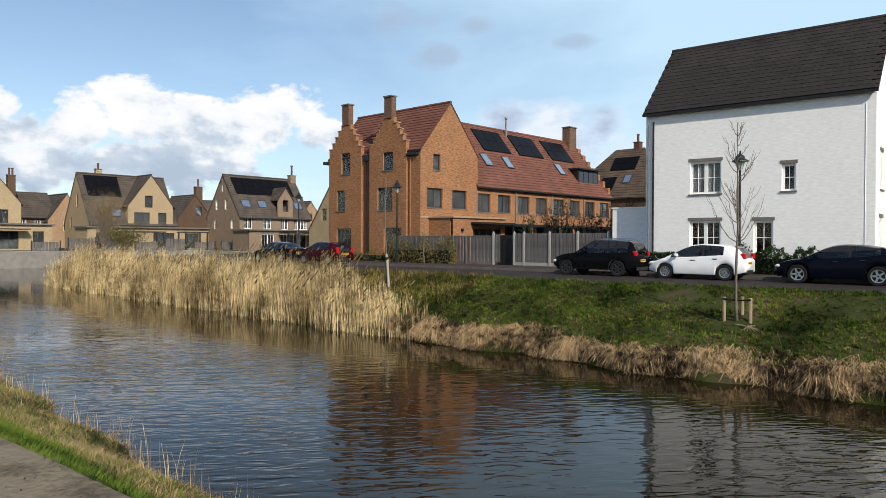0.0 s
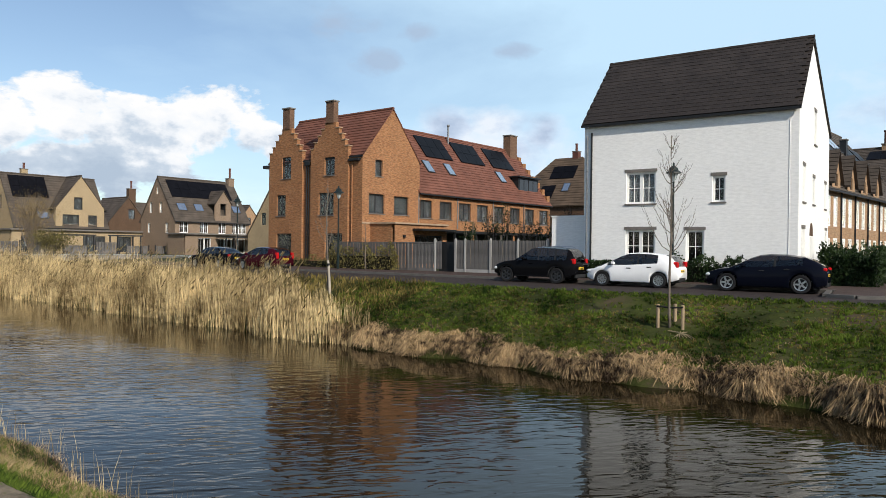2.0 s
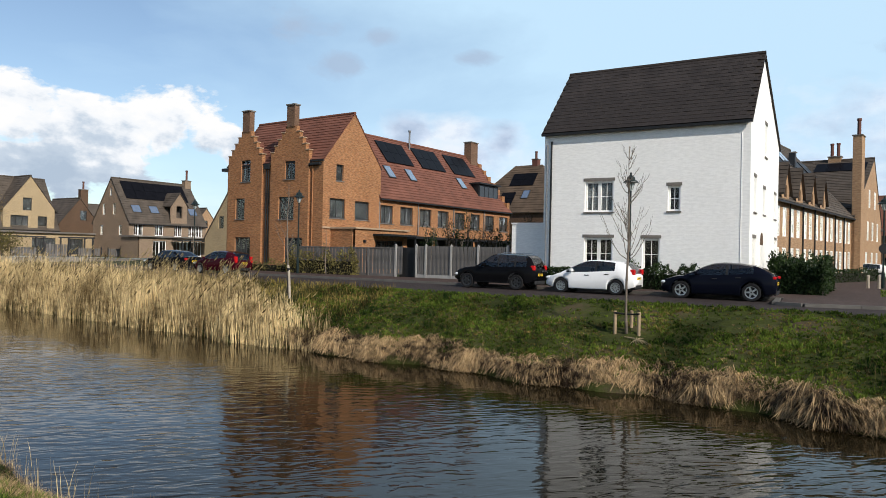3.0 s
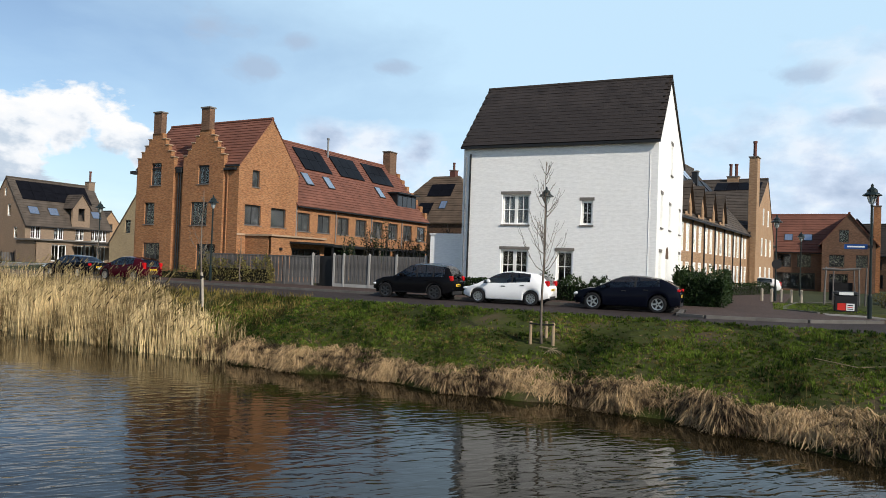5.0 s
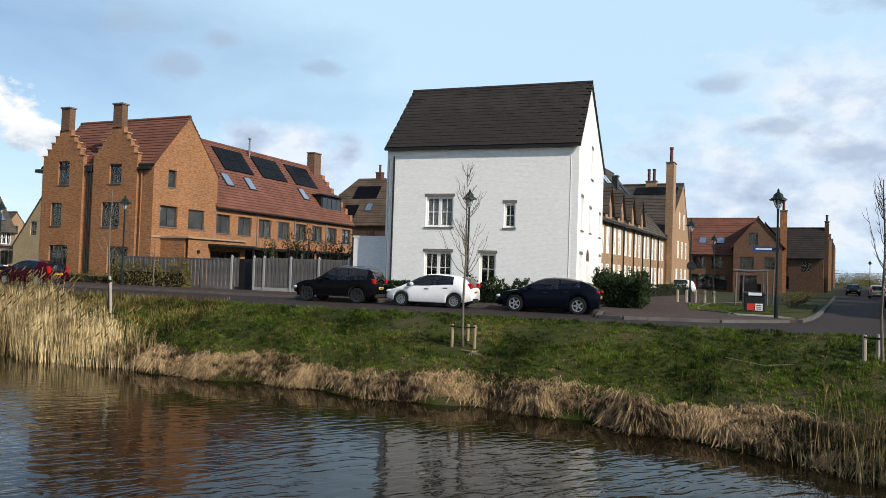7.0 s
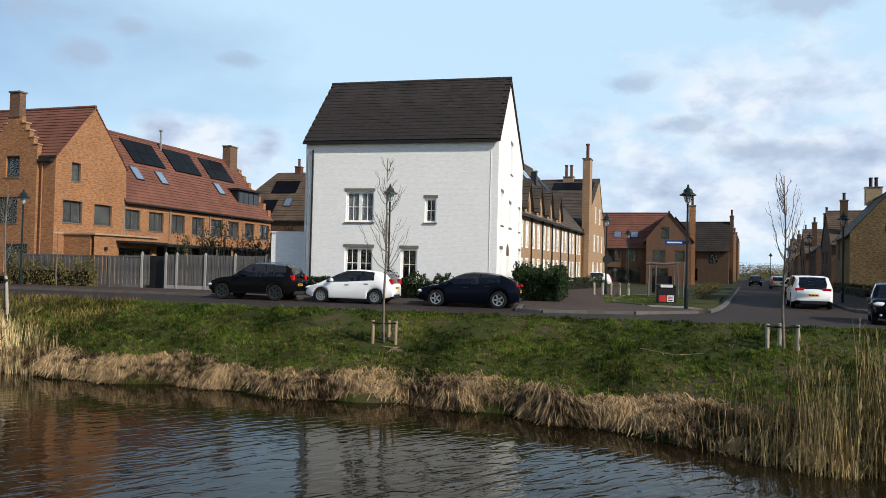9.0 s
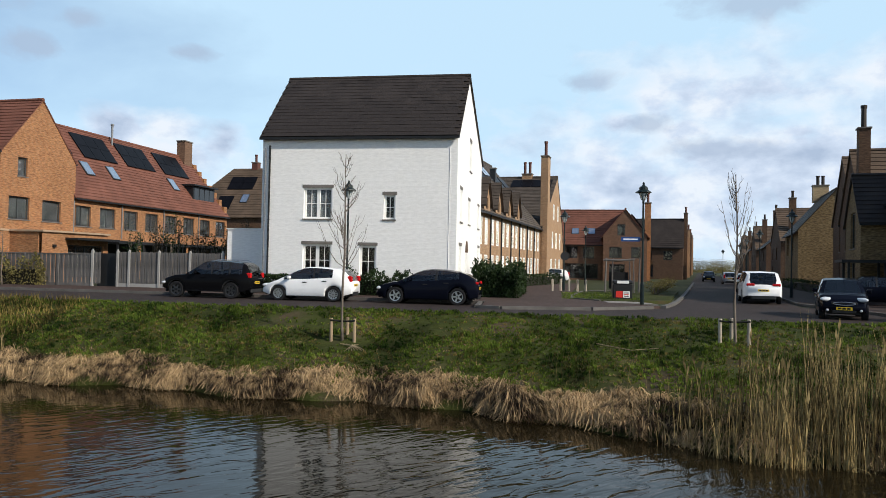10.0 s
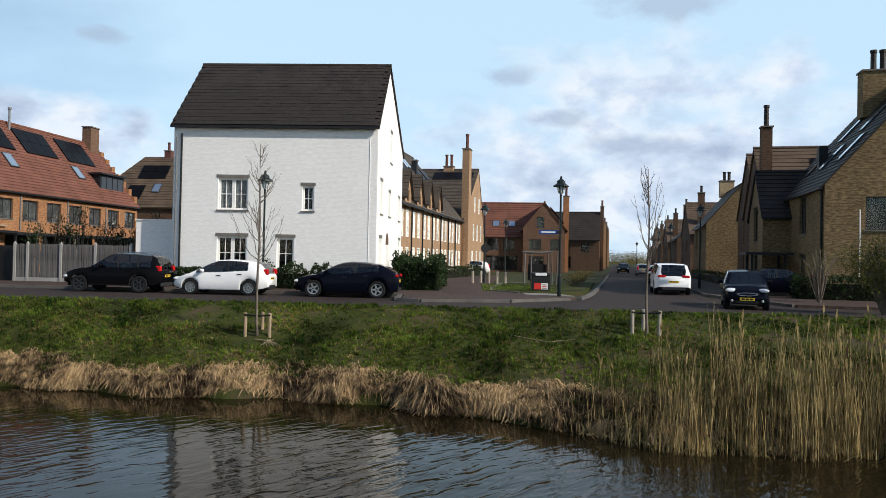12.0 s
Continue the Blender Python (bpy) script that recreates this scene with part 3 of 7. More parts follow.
setting("dirt_path", grid([-60 + 0.4 * i for i in range(121)] + [-12 + 0.08 * i for i in range(1, 126)] + [-2 + 0.4 * i for i in range(1, 56)], lambda x: [(x, -1.6 + 0.2 * math.sin(x), 0.035 + near_z(x, 0)), (x, 0, 0.04 + near_z(x, 0)), (x, 1.2, 0.04 + near_z(x, 1.2)), (x, 1.8, 0.04 + near_z(x, 1.8)), (x, 2.1, 0.05 + near_z(x, 2.1)), (x, 2.25 + 0.05 * math.sin(x * 2.1) + 0.05 * noise.noise((x * 3.1, 0, 2)) + 0.05 * noise.noise((x * 11.0, 0, 5)), 0.03 + near_z(x, 2.25))]), DIRT, "trodden brown dirt path on the near bank", "path")
bm = bmesh.new()
bm.faces.new([bm.verts.new(p) for p in ((-1500, -900, -0.03), (1500, -900, -0.03), (1500, -1.5, -0.03), (-1500, -1.5, -0.03))])
setting("ground_behind", bm, LAND, "flat land on the near side of the canal", "ground")

# street axis: the side street leaves at this bearing
ST = radians(10.5)
SU, SN = Vector((math.sin(ST), math.cos(ST), 0)), Vector((math.cos(ST), -math.sin(ST), 0))


def st(s, n, z=0.0):
    """A place s metres up the side street and n metres to the right of its left kerb."""
    return Vector((4.9, 32.0, 0)) + SU * s + SN * n + Vector((0, 0, z))


def flat_poly(points, z):
    bm = bmesh.new()
    bm.faces.new([bm.verts.new((p[0], p[1], z)) for p in points])
    bmesh.ops.triangulate(bm, faces=bm.faces[:])
    return bm


setting("road", flat_poly([(-60, 28.3), (-20, 25.75), (120, 25.75), (120, 32), (-58, 32.4)], 0.0), ROAD_BRICK, "grey brown brick road along the canal", "road")
setting("road_side", flat_poly([st(0.0, -0.3), st(0, 9.5), st(6, 5.6), st(300, 5.2), st(300, 0.0), st(6, 0.0)], 0.004), ROAD_BRICK, "brick paved side street running between houses", "road")
# raised pavements with kerbs


def slab(name, points, z1, mat, label, category="pavement"):
    bm = bmesh.new()
    lo, hi = [bm.verts.new((p[0], p[1], -0.1)) for p in points], [bm.verts.new((p[0], p[1], z1)) for p in points]
    bm.faces.new(hi)
    for i in range(len(points)):
        j = (i + 1) % len(points)
        bm.faces.new((lo[i], lo[j], hi[j], hi[i]))
    bmesh.ops.triangulate(bm, faces=[f for f in bm.faces if len(f.verts) > 4])
    return setting(name, bm, mat, label, category)


def kerb_line(points, width=0.15, z1=0.125):
    """Separate kerb stones along a line."""
    bm = bmesh.new()
    for (ax, ay), (bx, by) in zip(points, points[1:]):
        a, b = Vector((ax, ay, 0)), Vector((bx, by, 0))
        n = max(1, round((b - a).length / 1.0))
        side = Vector((0, 0, 1)).cross((b - a).normalized()) * width
        for k in range(n):
            p, q = a.lerp(b, (k + 0.006) / n), a.lerp(b, (k + 0.994) / n)
            vs = [bm.verts.new((v.x, v.y, z)) for z in (-0.05, z1) for v in (p, q, q + side, p + side)]
            for f in ((4, 5, 6, 7), (0, 1, 5, 4), (1, 2, 6, 5), (2, 3, 7, 6), (3, 0, 4, 7)):
                bm.faces.new([vs[i] for i in f])
    setting("kerb", bm, KERB, "pale concrete kerb stones along the pavement", "kerb")


slab("pavement_front", [(-58, 32.6), (-58, 36.5), (-34, 36.55), (-16, 36.4), (-15.4, 35.5), (-5.1, 35.45), (-4.2, 42), (-4.0, 52), (1.2, 72), (2.0, 72), (1.0, 52), (0.6, 40), (0.4, 37.2), (3.0, 34.2), (4.4, 32.2), (3.9, 31.9), (1.3, 29.6), (-2.2, 28.6), (-3.0, 28.9), (-3.2, 32.1), (-57, 32.55)], 0.11, PAVER, "red brown clay brick pavement beside the road")
kerb_line([(-3.2, 32.0), (-30, 32.2), (-58, 32.4)])
kerb_line([(3.95, 31.75), (1.3, 29.45), (-2.2, 28.45), (-3.1, 28.75), (-3.3, 32.0)], 0.18, 0.125)
slab("verge", [st(5.6, -0.35), (4.1, 35.9), (2.0, 35.9), (0.7, 37.5), (0.75, 41.0), (1.5, 48.5), (3.8, 52.4), st(22, -0.4)], 0.125, SOIL, "small lawn in a rounded kerb at the street corner", "lawn")
slab("pavement_corner", [(2.2, 35.7), (3.9, 35.4), (4.5, 33.6), (2.3, 33.9)], 0.118, CONCRETE, "pale concrete paving at the street corner")
kerb_line([tuple(st(s, n)[:2]) for s, n in ((60, 0.2), (24, 0.1), (12, 0.0), (6, -0.1), (2.5, -0.25), (0.2, -0.5))], 0.2, 0.13)
kerb_line([(3.8, 52.4), (1.5, 48.5), (0.7, 41.0), (0.65, 37.5), (2.0, 35.8)], 0.14, 0.15)
slab("pavement_right", [st(0, 8.4), st(0, 60), st(6, 60), st(6, 12.0), st(120, 11.0), st(120, 5.6), st(8, 5.9)], 0.11, PAVER, "clay brick pavement along the side street")
kerb_line([tuple(st(s, n)[:2]) for s, n in ((120, 5.5), (30, 5.6), (8, 5.7), (0, 8.2))], 0.15, 0.125)

# ---- houses ----
WIN = {}


def window(parent, m, w, h, cols=2, rows=3, mat=None, sill=True, lintel=None, label="", blind=None, depth=0.12):
    """A window in its opening, hung in the wall plane; local x along the wall, y into it, z up from the opening's foot."""
    mat = mat or WHITE_PAINT
    key = (round(w, 2), round(h, 2), cols, rows, mat.name, depth)
    if key not in WIN:
        bm = bmesh.new()
        f, y0, y1 = (0.10 if mat is WHITE_PAINT else 0.07), depth, depth + 0.07
        box(bm, 0, f, y0, y1, 0, h), box(bm, w - f, w, y0, y1, 0, h)
        box(bm, f, w - f, y0, y1, 0, f), box(bm, f, w - f, y0, y1, h - f, h)
        for c in range(1, cols):
            x = w * c / cols
            half_post = 0.085 if mat is WHITE_PAINT and w > 1.2 else 0.04
            box(bm, x - half_post, x + half_post, y0 + 0.002, y1 - 0.002, f, h - f)
        g = bmesh.new()
        box(g, f, w - f, y0 + 0.03, y0 + 0.042, f, h - f)
        bars = bmesh.new()
        for r in range(1, rows):
            z = h * r / rows
            box(bars, f, w - f, y0 + 0.012, y0 + 0.05, z - 0.018, z + 0.018)
        if mat is WHITE_PAINT:
            for c in range(cols):
                x = w * (c + 0.5) / cols
                box(bars, x - 0.015, x + 0.015, y0 + 0.014, y0 + 0.048, f, h - f)
        WIN[key] = (finish(bm, "window_frame", mat), finish(g, "pane", GLASS), finish(bars, "window_lattice", mat) if rows > 1 or mat is WHITE_PAINT else None)
    a, b, c = WIN[key]
    # dark frames get a near-black panel in place of the unlit room
    blind = blind or (UNLIT_ROOM if mat is DARK_FRAME else None)
    ob = part("window", a, None, parent, label, m=m)
    pane = part("pane", b, None, ob)
    pane.visible_shadow = False
    if c:
        part("window_lattice", c, None, ob)
    if sill:
        part("sill", obox(-0.06, w + 0.06, -0.06, depth, -0.07, -0.002), STONE, ob)
    if lintel:
        part("lintel", obox(-0.08, w + 0.08, -0.02, depth - 0.01, h + 0.002, h + 0.16), lintel, ob)
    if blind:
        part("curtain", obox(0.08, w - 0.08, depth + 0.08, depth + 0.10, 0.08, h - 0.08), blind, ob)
    return ob


def wall_mesh(outline, holes, thick=0.3):
    """A wall in the x-z plane, its outer face at y = 0 and its inner at y = thick, with openings through it.
    outline: (left, right) as functions of z, and its foot, top and break heights; holes: (x, z, w, h)."""
    left, right, zs = outline
    cuts = sorted({*zs, *(z for _, z, _, h in holes), *(z + h for _, z, _, h in holes)})
    cuts = [z for z in cuts if zs[0] <= z <= zs[-1]]
    bm = bmesh.new()

    def quad(p):
        bm.faces.new([bm.verts.new(q) for q in p])
    for z0, z1 in zip(cuts, cuts[1:]):
        if z1 - z0 < 1e-4:
            continue
        mid = (z0 + z1) / 2
        inside = sorted((x, x + w) for x, z, w, h in holes if z < mid < z + h)
        a0, a1 = left(z0 + 1e-5), left(z1 - 1e-5)
        for h0, h1 in inside + [(None, None)]:
            b0, b1 = (h0, h0) if h0 is not None else (right(z0 + 1e-5), right(z1 - 1e-5))
            for y in (0.0, thick):
                p = [(a0, y, z0), (b0, y, z0)]
                p += [(b1, y, z1)] if abs(a1 - b1) < 1e-3 else [(b1, y, z1), (a1, y, z1)]
                quad(p)
            if h0 is not None:
                a0 = a1 = h1
    for x, z, w, h in holes:
        for (xa, za), (xb, zb) in (((x, z), (x + w, z)), ((x + w, z), (x + w, z + h)), ((x + w, z + h), (x, z + h)), ((x, z + h), (x, z))):
            quad([(xa, 0, za), (xb, 0, zb), (xb, thick, zb), (xa, thick, za)])
    bmesh.ops.remove_doubles(bm, verts=bm.verts[:], dist=0.0005)
    return bm


def rect(w, h, foot=-0.1):
    return (lambda z: 0.0, lambda z: w, [foot, h])


def gable(w, eave, ridge, foot=-0.1, apex=None):
    a = w / 2 if apex is None else apex

    def k(z):
        return max(0.0, (z - eave) / (ridge - eave))
    return (lambda z: a * k(z), lambda z: w - (w - a) * k(z), [foot, eave, ridge])


def slope_mesh(width, run, rise, course=0.34, lift=0.035, thick=0.10, x0=0.0, hip=(0.0, 0.0)):
    """A tiled slope: courses that overlap, from the eave (y = 0, z = 0) up to (run, rise). hip: how far each end draws in at the top."""
    n = max(3, round(math.hypot(run, rise) / course))
    bm = bmesh.new()
    ln = math.hypot(run, rise)
    up = (-rise / ln, run / ln)
    for i in range(n):
        a, b = i / n, (i + 1) / n
        p0 = (run * a + up[0] * lift, rise * a + up[1] * lift)
        p1 = (run * b, rise * b)
        q0 = (run * a, rise * a)
        la, ra, lb, rb = x0 + hip[0] * a, x0 + width - hip[1] * a, x0 + hip[0] * b, x0 + width - hip[1] * b
        f0 = [bm.verts.new((x, *p0)) for x in (la, ra)]
        f1 = [bm.verts.new((x, *p1)) for x in (lb, rb)]
        g0 = [bm.verts.new((x, *q0)) for x in (la, ra)]
        bm.faces.new((f0[0], f0[1], f1[1], f1[0]))
        bm.faces.new((g0[0], g0[1], f0[1], f0[0]))
    # underside and edges
    d = thick
    e = [(x0, 0, -d), (x0 + width, 0, -d), (x0 + width - hip[1], run, rise - d), (x0 + hip[0], run, rise - d)]
    t = [(x0, 0, 0), (x0 + width, 0, 0), (x0 + width - hip[1], run, rise), (x0 + hip[0], run, rise)]
    ev, tv = [bm.verts.new(p) for p in e], [bm.verts.new(p) for p in t]
    bm.faces.new(ev)
    for i in range(4):
        j = (i + 1) % 4
        bm.faces.new((ev[i], ev[j], tv[j], tv[i]))
    bmesh.ops.remove_doubles(bm, verts=bm.verts[:], dist=0.0005)
    return bm


R180 = pose(0, 0, 0, 0, 0, 180)


def chimney(parent, x, y, z0, z1, w, d, mat, pots=1, pot_h=0.9, pot_mat=None, cap=True):
    c = part("chimney", obox(x - w / 2, x + w / 2, y - d / 2, y + d / 2, z0, z1), mat, parent)
    if cap:
        part("chimney_cap", obox(x - w / 2 - 0.07, x + w / 2 + 0.07, y - d / 2 - 0.07, y + d / 2 + 0.07, z1, z1 + 0.1), STONE, c)
    for i in range(pots):
        bm = bmesh.new()
        px = x + (i - (pots - 1) / 2) * 0.5
        lathe(bm, [(0.17, z1 + 0.1), (0.16, z1 + 0.1 + pot_h * 0.85), (0.20, z1 + 0.1 + pot_h * 0.88), (0.20, z1 + 0.1 + pot_h)], 8, (px, y, 0))
        part("chimney_pot", bm, pot_mat or POT_RED, c)
    return c


def house(name, m, w, d, eave, ridge, along="x", wall=None, roof=None, label="", front=(), left=(), right=(), style=None, over=0.3, verge=0.12, chimneys=(), course=0.36, group="", ridge_at=None, cut=()):
    """A pitched-roof house: front wall along local x at y = 0 (facing -y), depth d. along: the ridge's direction.
    front/left/right: windows (x, z, w, h[, cols, rows]) along each wall as seen from outside."""
    r = root(name, m, label, "house", group)
    style = style or dict(mat=DARK_FRAME, lintel=None)

    def holes(ws):
        return [(a[0], a[1], a[2], a[3]) for a in ws]
    if along == "x":
        shapes = dict(front=rect(w, eave), back=rect(w, eave), left=gable(d, eave, ridge, apex=None if ridge_at is None else d - ridge_at), right=gable(d, eave, ridge, apex=ridge_at))
    else:
        shapes = dict(front=gable(w, eave, ridge, apex=ridge_at), back=gable(w, eave, ridge, apex=None if ridge_at is None else w - ridge_at), left=rect(d, eave), right=rect(d, eave))
    places = dict(front=Matrix(), right=pose(w, 0, 0, 0, 0, 90), back=pose(w, d, 0, 0, 0, 180), left=pose(0, d, 0, 0, 0, -90))
    for side, ws in (("front", front), ("right", right), ("back", ()), ("left", left)):
        part("wall_" + side, wall_mesh(shapes[side], holes(ws) + (list(cut) if side == "front" else [])), wall, r, m=places[side])
        for a in ws:
            cols, rows = (a[4], a[5]) if len(a) > 5 else (2, 1)
            opt = dict(style)
            if len(a) > 6:
                opt.update(a[6])
            window(r, places[side] @ pose(a[0], 0, a[1]), a[2], a[3], cols, rows, **opt)
    rise = ridge - eave
    half = (d if along == "x" else w) / 2
    front_half = half if ridge_at is None else ridge_at
    length = w if along == "x" else d
    for back, run in ((0, front_half), (1, 2 * half - front_half)):
        drop = over * rise / run
        z = eave - drop + 0.06
        if along == "x":
            mm = pose(w, d + over, z, 0, 0, 180) if back else pose(0, -over, z)
        else:
            mm = pose(w + over, 0, z, 0, 0, 90) if back else pose(-over, d, z, 0, 0, -90)
        slope = part("roof_slope", slope_mesh(length + 2 * verge, run + over, rise + drop, course, x0=-verge), roof, r, m=mm)
        part("gutter", obox(-verge, length + verge, -0.09, 0.05, -0.14, -0.03), LEAD, slope)
    rd = bmesh.new()
    if along == "x":
        tube(rd, [(-verge, d / 2 if ridge_at is None else ridge_at, ridge + 0.05), (w + verge, d / 2 if ridge_at is None else ridge_at, ridge + 0.05)], [0.13, 0.13], 8)
    else:
        top_x = w / 2 if ridge_at is None else ridge_at
        tube(rd, [(top_x, -verge, ridge + 0.08), (top_x, d + verge, ridge + 0.08)], [0.13, 0.13], 8)
    part("ridge_tiles", rd, roof, r)
    for c in chimneys:
        chimney(r, *c[:6], c[6] if len(c) > 6 else wall, *(c[7:]))
    return r


def on_slope(x, t, y0, z0, run, rise, side=0.0):
    """Matrix on a roof slope that climbs along +y: x along the eave, t the share of the way up, lying in the slope."""
    a = math.degrees(math.atan2(rise, run))
    return pose(x, y0 + run * t, z0 + rise * t, a, 0, 0)


def roof_window(parent, m, w=0.8, h=1.2):
    ob = part("roof_window", obox(0, w, 0, h, 0.02, 0.10), DARK_FRAME, parent, m=m)
    part("pane", obox(0.07, w - 0.07, 0.07, h - 0.07, 0.1, 0.112), SKY_GLASS, ob)


def solar(parent, m, w, h, nx=2, ny=2):
    for i in range(nx):
        for j in range(ny):
            part("solar_panel", obox(w * i / nx + 0.015, w * (i + 1) / nx - 0.015, h * j / ny + 0.015, h * (j + 1) / ny - 0.015, 0.06, 0.12), SOLAR, parent, m=m)


def pipe(parent, x, y, z0, z1, mat, r=0.045, name="downpipe"):
    bm = bmesh.new()
    lathe(bm, [(r, z0), (r, z1)], 8, (x, y, 0))
    for k in range(1, 4):
        z = z0 + (z1 - z0) * k / 4
        lathe(bm, [(r + 0.012, z), (r + 0.012, z + 0.04)], 8, (x, y, 0))
    part(name, bm, mat, parent)


# the white house
WS = dict(mat=WHITE_PAINT, lintel=STONE)
W_EAVE, W_RIDGE = 8.32, 12.15
CUR = dict(blind=CURTAIN)
PB = dict(blind=PALE_BLIND, depth=0.03)
white = house("white_house", pose(-15.4, 35.5, 0), 10.34, 10.9, W_EAVE, W_RIDGE, "x", WHITE_BRICK, DARK_TILE,
              "tall white painted brick house with steep dark tiled roof", style=WS, over=0.2, verge=0.1, course=0.315, ridge_at=3.75,
              front=[(2.31, 3.95, 1.52, 1.60, 2, 2, CUR), (6.58, 3.95, 0.6, 1.25, 1, 2), (2.31, 1.0, 1.52, 1.62, 2, 2), (5.36, 1.0, 0.86, 1.60, 1, 2)],
              right=[(1.15, 3.95, 0.8, 1.7, 2, 2, PB), (4.4, 4.0, 0.8, 1.35, 2, 2, PB), (9.0, 4.0, 0.8, 1.4, 2, 2, PB), (4.75, 7.05, 0.8, 1.7, 2, 2, PB), (1.0, 0.9, 1.0, 1.8, 2, 2, PB), (9.4, 0.5, 0.9, 2.3, 1, 2, PB)])
pipe(white, 0.42, -0.06, 0.0, 7.75, LEAD, 0.05)
pipe(white, 0.16, -0.05, 0.0, 7.6, ZINC, 0.03, "cable_duct")
pipe(white, 9.95, -0.01, 0.0, 7.6, WHITE_PAINT, 0.012, "cable_duct")
door = part("door", obox(10.3, 10.42, 3.55, 4.55, 0.1, 2.35), WHITE_PAINT, white, "white panelled front door under a round arch")
bm = bmesh.new()
vs = [bm.verts.new((10.36, 4.05 + 0.55 * math.cos(a), 2.4 + 0.65 * math.sin(a))) for a in [math.pi * k / 12 for k in range(13)]]
bm.faces.new(vs)
ex = bmesh.ops.extrude_face_region(bm, geom=bm.faces[:])
bmesh.ops.translate(bm, verts=[v for v in ex["geom"] if isinstance(v, bmesh.types.BMVert)], vec=(-0.1, 0, 0))
part("arch", bm, BROWN_BRICK, door, "brick arch over the door")
# solid dark block added so the panes look into an unlit room
part("room_wall", obox(1.3, 9.0, 1.3, 9.6, 0.05, 7.6), INSIDE, white)
annex = root("garden_wall", pose(-17.7, 36.4, 0), "high white painted garden wall beside the house", "wall")
part("wall", obox(0, 2.28, 0, 0.3, -0.1, 3.38), WHITE_BRICK, annex)
part("wall", obox(0, 0.3, 0.3, 7.0, -0.1, 3.38), WHITE_BRICK, annex)
part("coping", obox(-0.05, 2.28, -0.05, 0.35, 3.38, 3.45), WHITE_PAINT, annex)

# the orange brick building with stepped gables
BM = pose(-46.47, 41.37, 0, 0, 0, -4)      # front left corner
BD = dict(mat=DARK_FRAME, lintel=None)
bk = house("brick_building", BM, 11.1, 6.6, 8.45, 12.4, "x", ORANGE_BRICK, RED_TILE,
           "tall orange brick building with two stepped gables and red roof", style=BD, over=0.02, verge=0.05, course=0.33,
           cut=[(0.4, 0.0, 3.9, 8.3), (5.6, 0.0, 4.0, 8.3)],
           right=[(1.38, 7.0, 0.8, 1.25, 1, 1), (0.73, 4.13, 1.7, 1.5), (3.55, 4.13, 1.7, 1.46, 1, 1)])


def stepped_gable(parent, x0, x1, z0, apex, wins):
    """A bay that stands proud of the front and climbs in steps to a chimney."""
    n, c = 5, (x0 + x1) / 2 + 0.12
    steps = [(z0 + (apex - z0) * i / n, z0 + (apex - z0) * (i + 1) / n) for i in range(n)]

    def reach(z, side):
        i = 0 if z < steps[0][1] else min(n - 1, int((z - z0) / (apex - z0) * n))
        end = x0 if side < 0 else x1
        return end + (c + side * 0.6 - end) * i / (n - 1)
    outline = (lambda z: reach(z, -1), lambda z: reach(z, 1), [-0.1] + [b for _, b in steps])
    bm = wall_mesh(outline, [w[:4] for w in wins], 0.34)
    cuts = outline[2]
    for a, b in zip(cuts, cuts[1:]):
        for s in (-1, 1):
            x = reach((a + b) / 2, s)
            bm.faces.new([bm.verts.new(p) for p in ((x, 0, a), (x, 0.34, a), (x, 0.34, b), (x, 0, b))])
    bmesh.ops.remove_doubles(bm, verts=bm.verts[:], dist=0.0005)
    g = part("stepped_bay", bm, ORANGE_BRICK, parent, m=pose(0, -0.18, 0))
    for i in range(n - 1):
        zb = steps[i][1]
        for s in (-1, 1):
            a, b = sorted((reach(zb + 0.05, s), reach(zb - 0.05, s) + s * 0.06))
            part("coping", obox(a, b, -0.05, 0.4, zb, zb + 0.07), COPING, g)
    for w in wins:
        cols, rows = (w[4], w[5]) if len(w) > 5 else (2, 1)
        window(parent, pose(w[0], -0.18, w[1]), w[2], w[3], cols, rows, **BD)
    # roof behind the gable
    half = (x1 - x0) / 2
    for mm in (pose(x0 + 0.1, 4.0, z0 - 0.1, 0, 0, -90), pose(x1 - 0.1, 0.2, z0 - 0.1, 0, 0, 90)):
        part("roof_slope", slope_mesh(3.8, half - 0.1, apex - z0 - 0.5, 0.33), RED_TILE, g, m=mm)
    # darker brick than the bay carries the chimney's shaded look in its colour
    chimney(parent, c, 0.0, apex - 0.05, 12.8, 0.85, 0.5, RUST_BRICK, 0)


stepped_gable(bk, 0.29, 4.43, 8.75, 11.2, [(1.9, 7.1, 1.15, 1.75), (1.27, 4.05, 1.15, 1.7), (1.28, 0.5, 1.9, 2.08, 3, 1)])
stepped_gable(bk, 5.47, 9.72, 8.75, 11.2, [(7.1, 7.1, 1.15, 1.4), (6.45, 4.0, 1.72, 1.75, 3, 1), (7.2, 0.5, 1.95, 2.08, 3, 1)])
# recessed dark downpipe slots and pilasters
for x in (4.85, 5.1, 10.05):
    pipe(bk, x, -0.06, 0.0, 8.1, ORANGE_BRICK if x > 10 else LEAD, 0.05)
part("hopper", obox(4.7, 5.3, -0.2, 0.05, 8.0, 8.35, 0.03), LEAD, bk)
part("hopper", obox(9.75, 10.9, -0.25, 0.02, 8.05, 8.25, 0.03), LEAD, bk)
part("eaves_board", obox(-0.45, 0.2, -0.3, 0.3, 8.05, 8.3), LEAD, bk)
part("string_course", obox(11.1, 11.16, -0.02, 7.0, 3.32, 3.45), COPING, bk)
part("string_course", obox(11.1, 11.14, -0.02, 7.0, 0.0, 0.5), BROWN_BRICK, bk)

RW, RD = 21.4, 9.2
RM = BM @ pose(11.04, 6.5, 0, 0, 0, 90)     # the row's front faces the garden
row_front = []
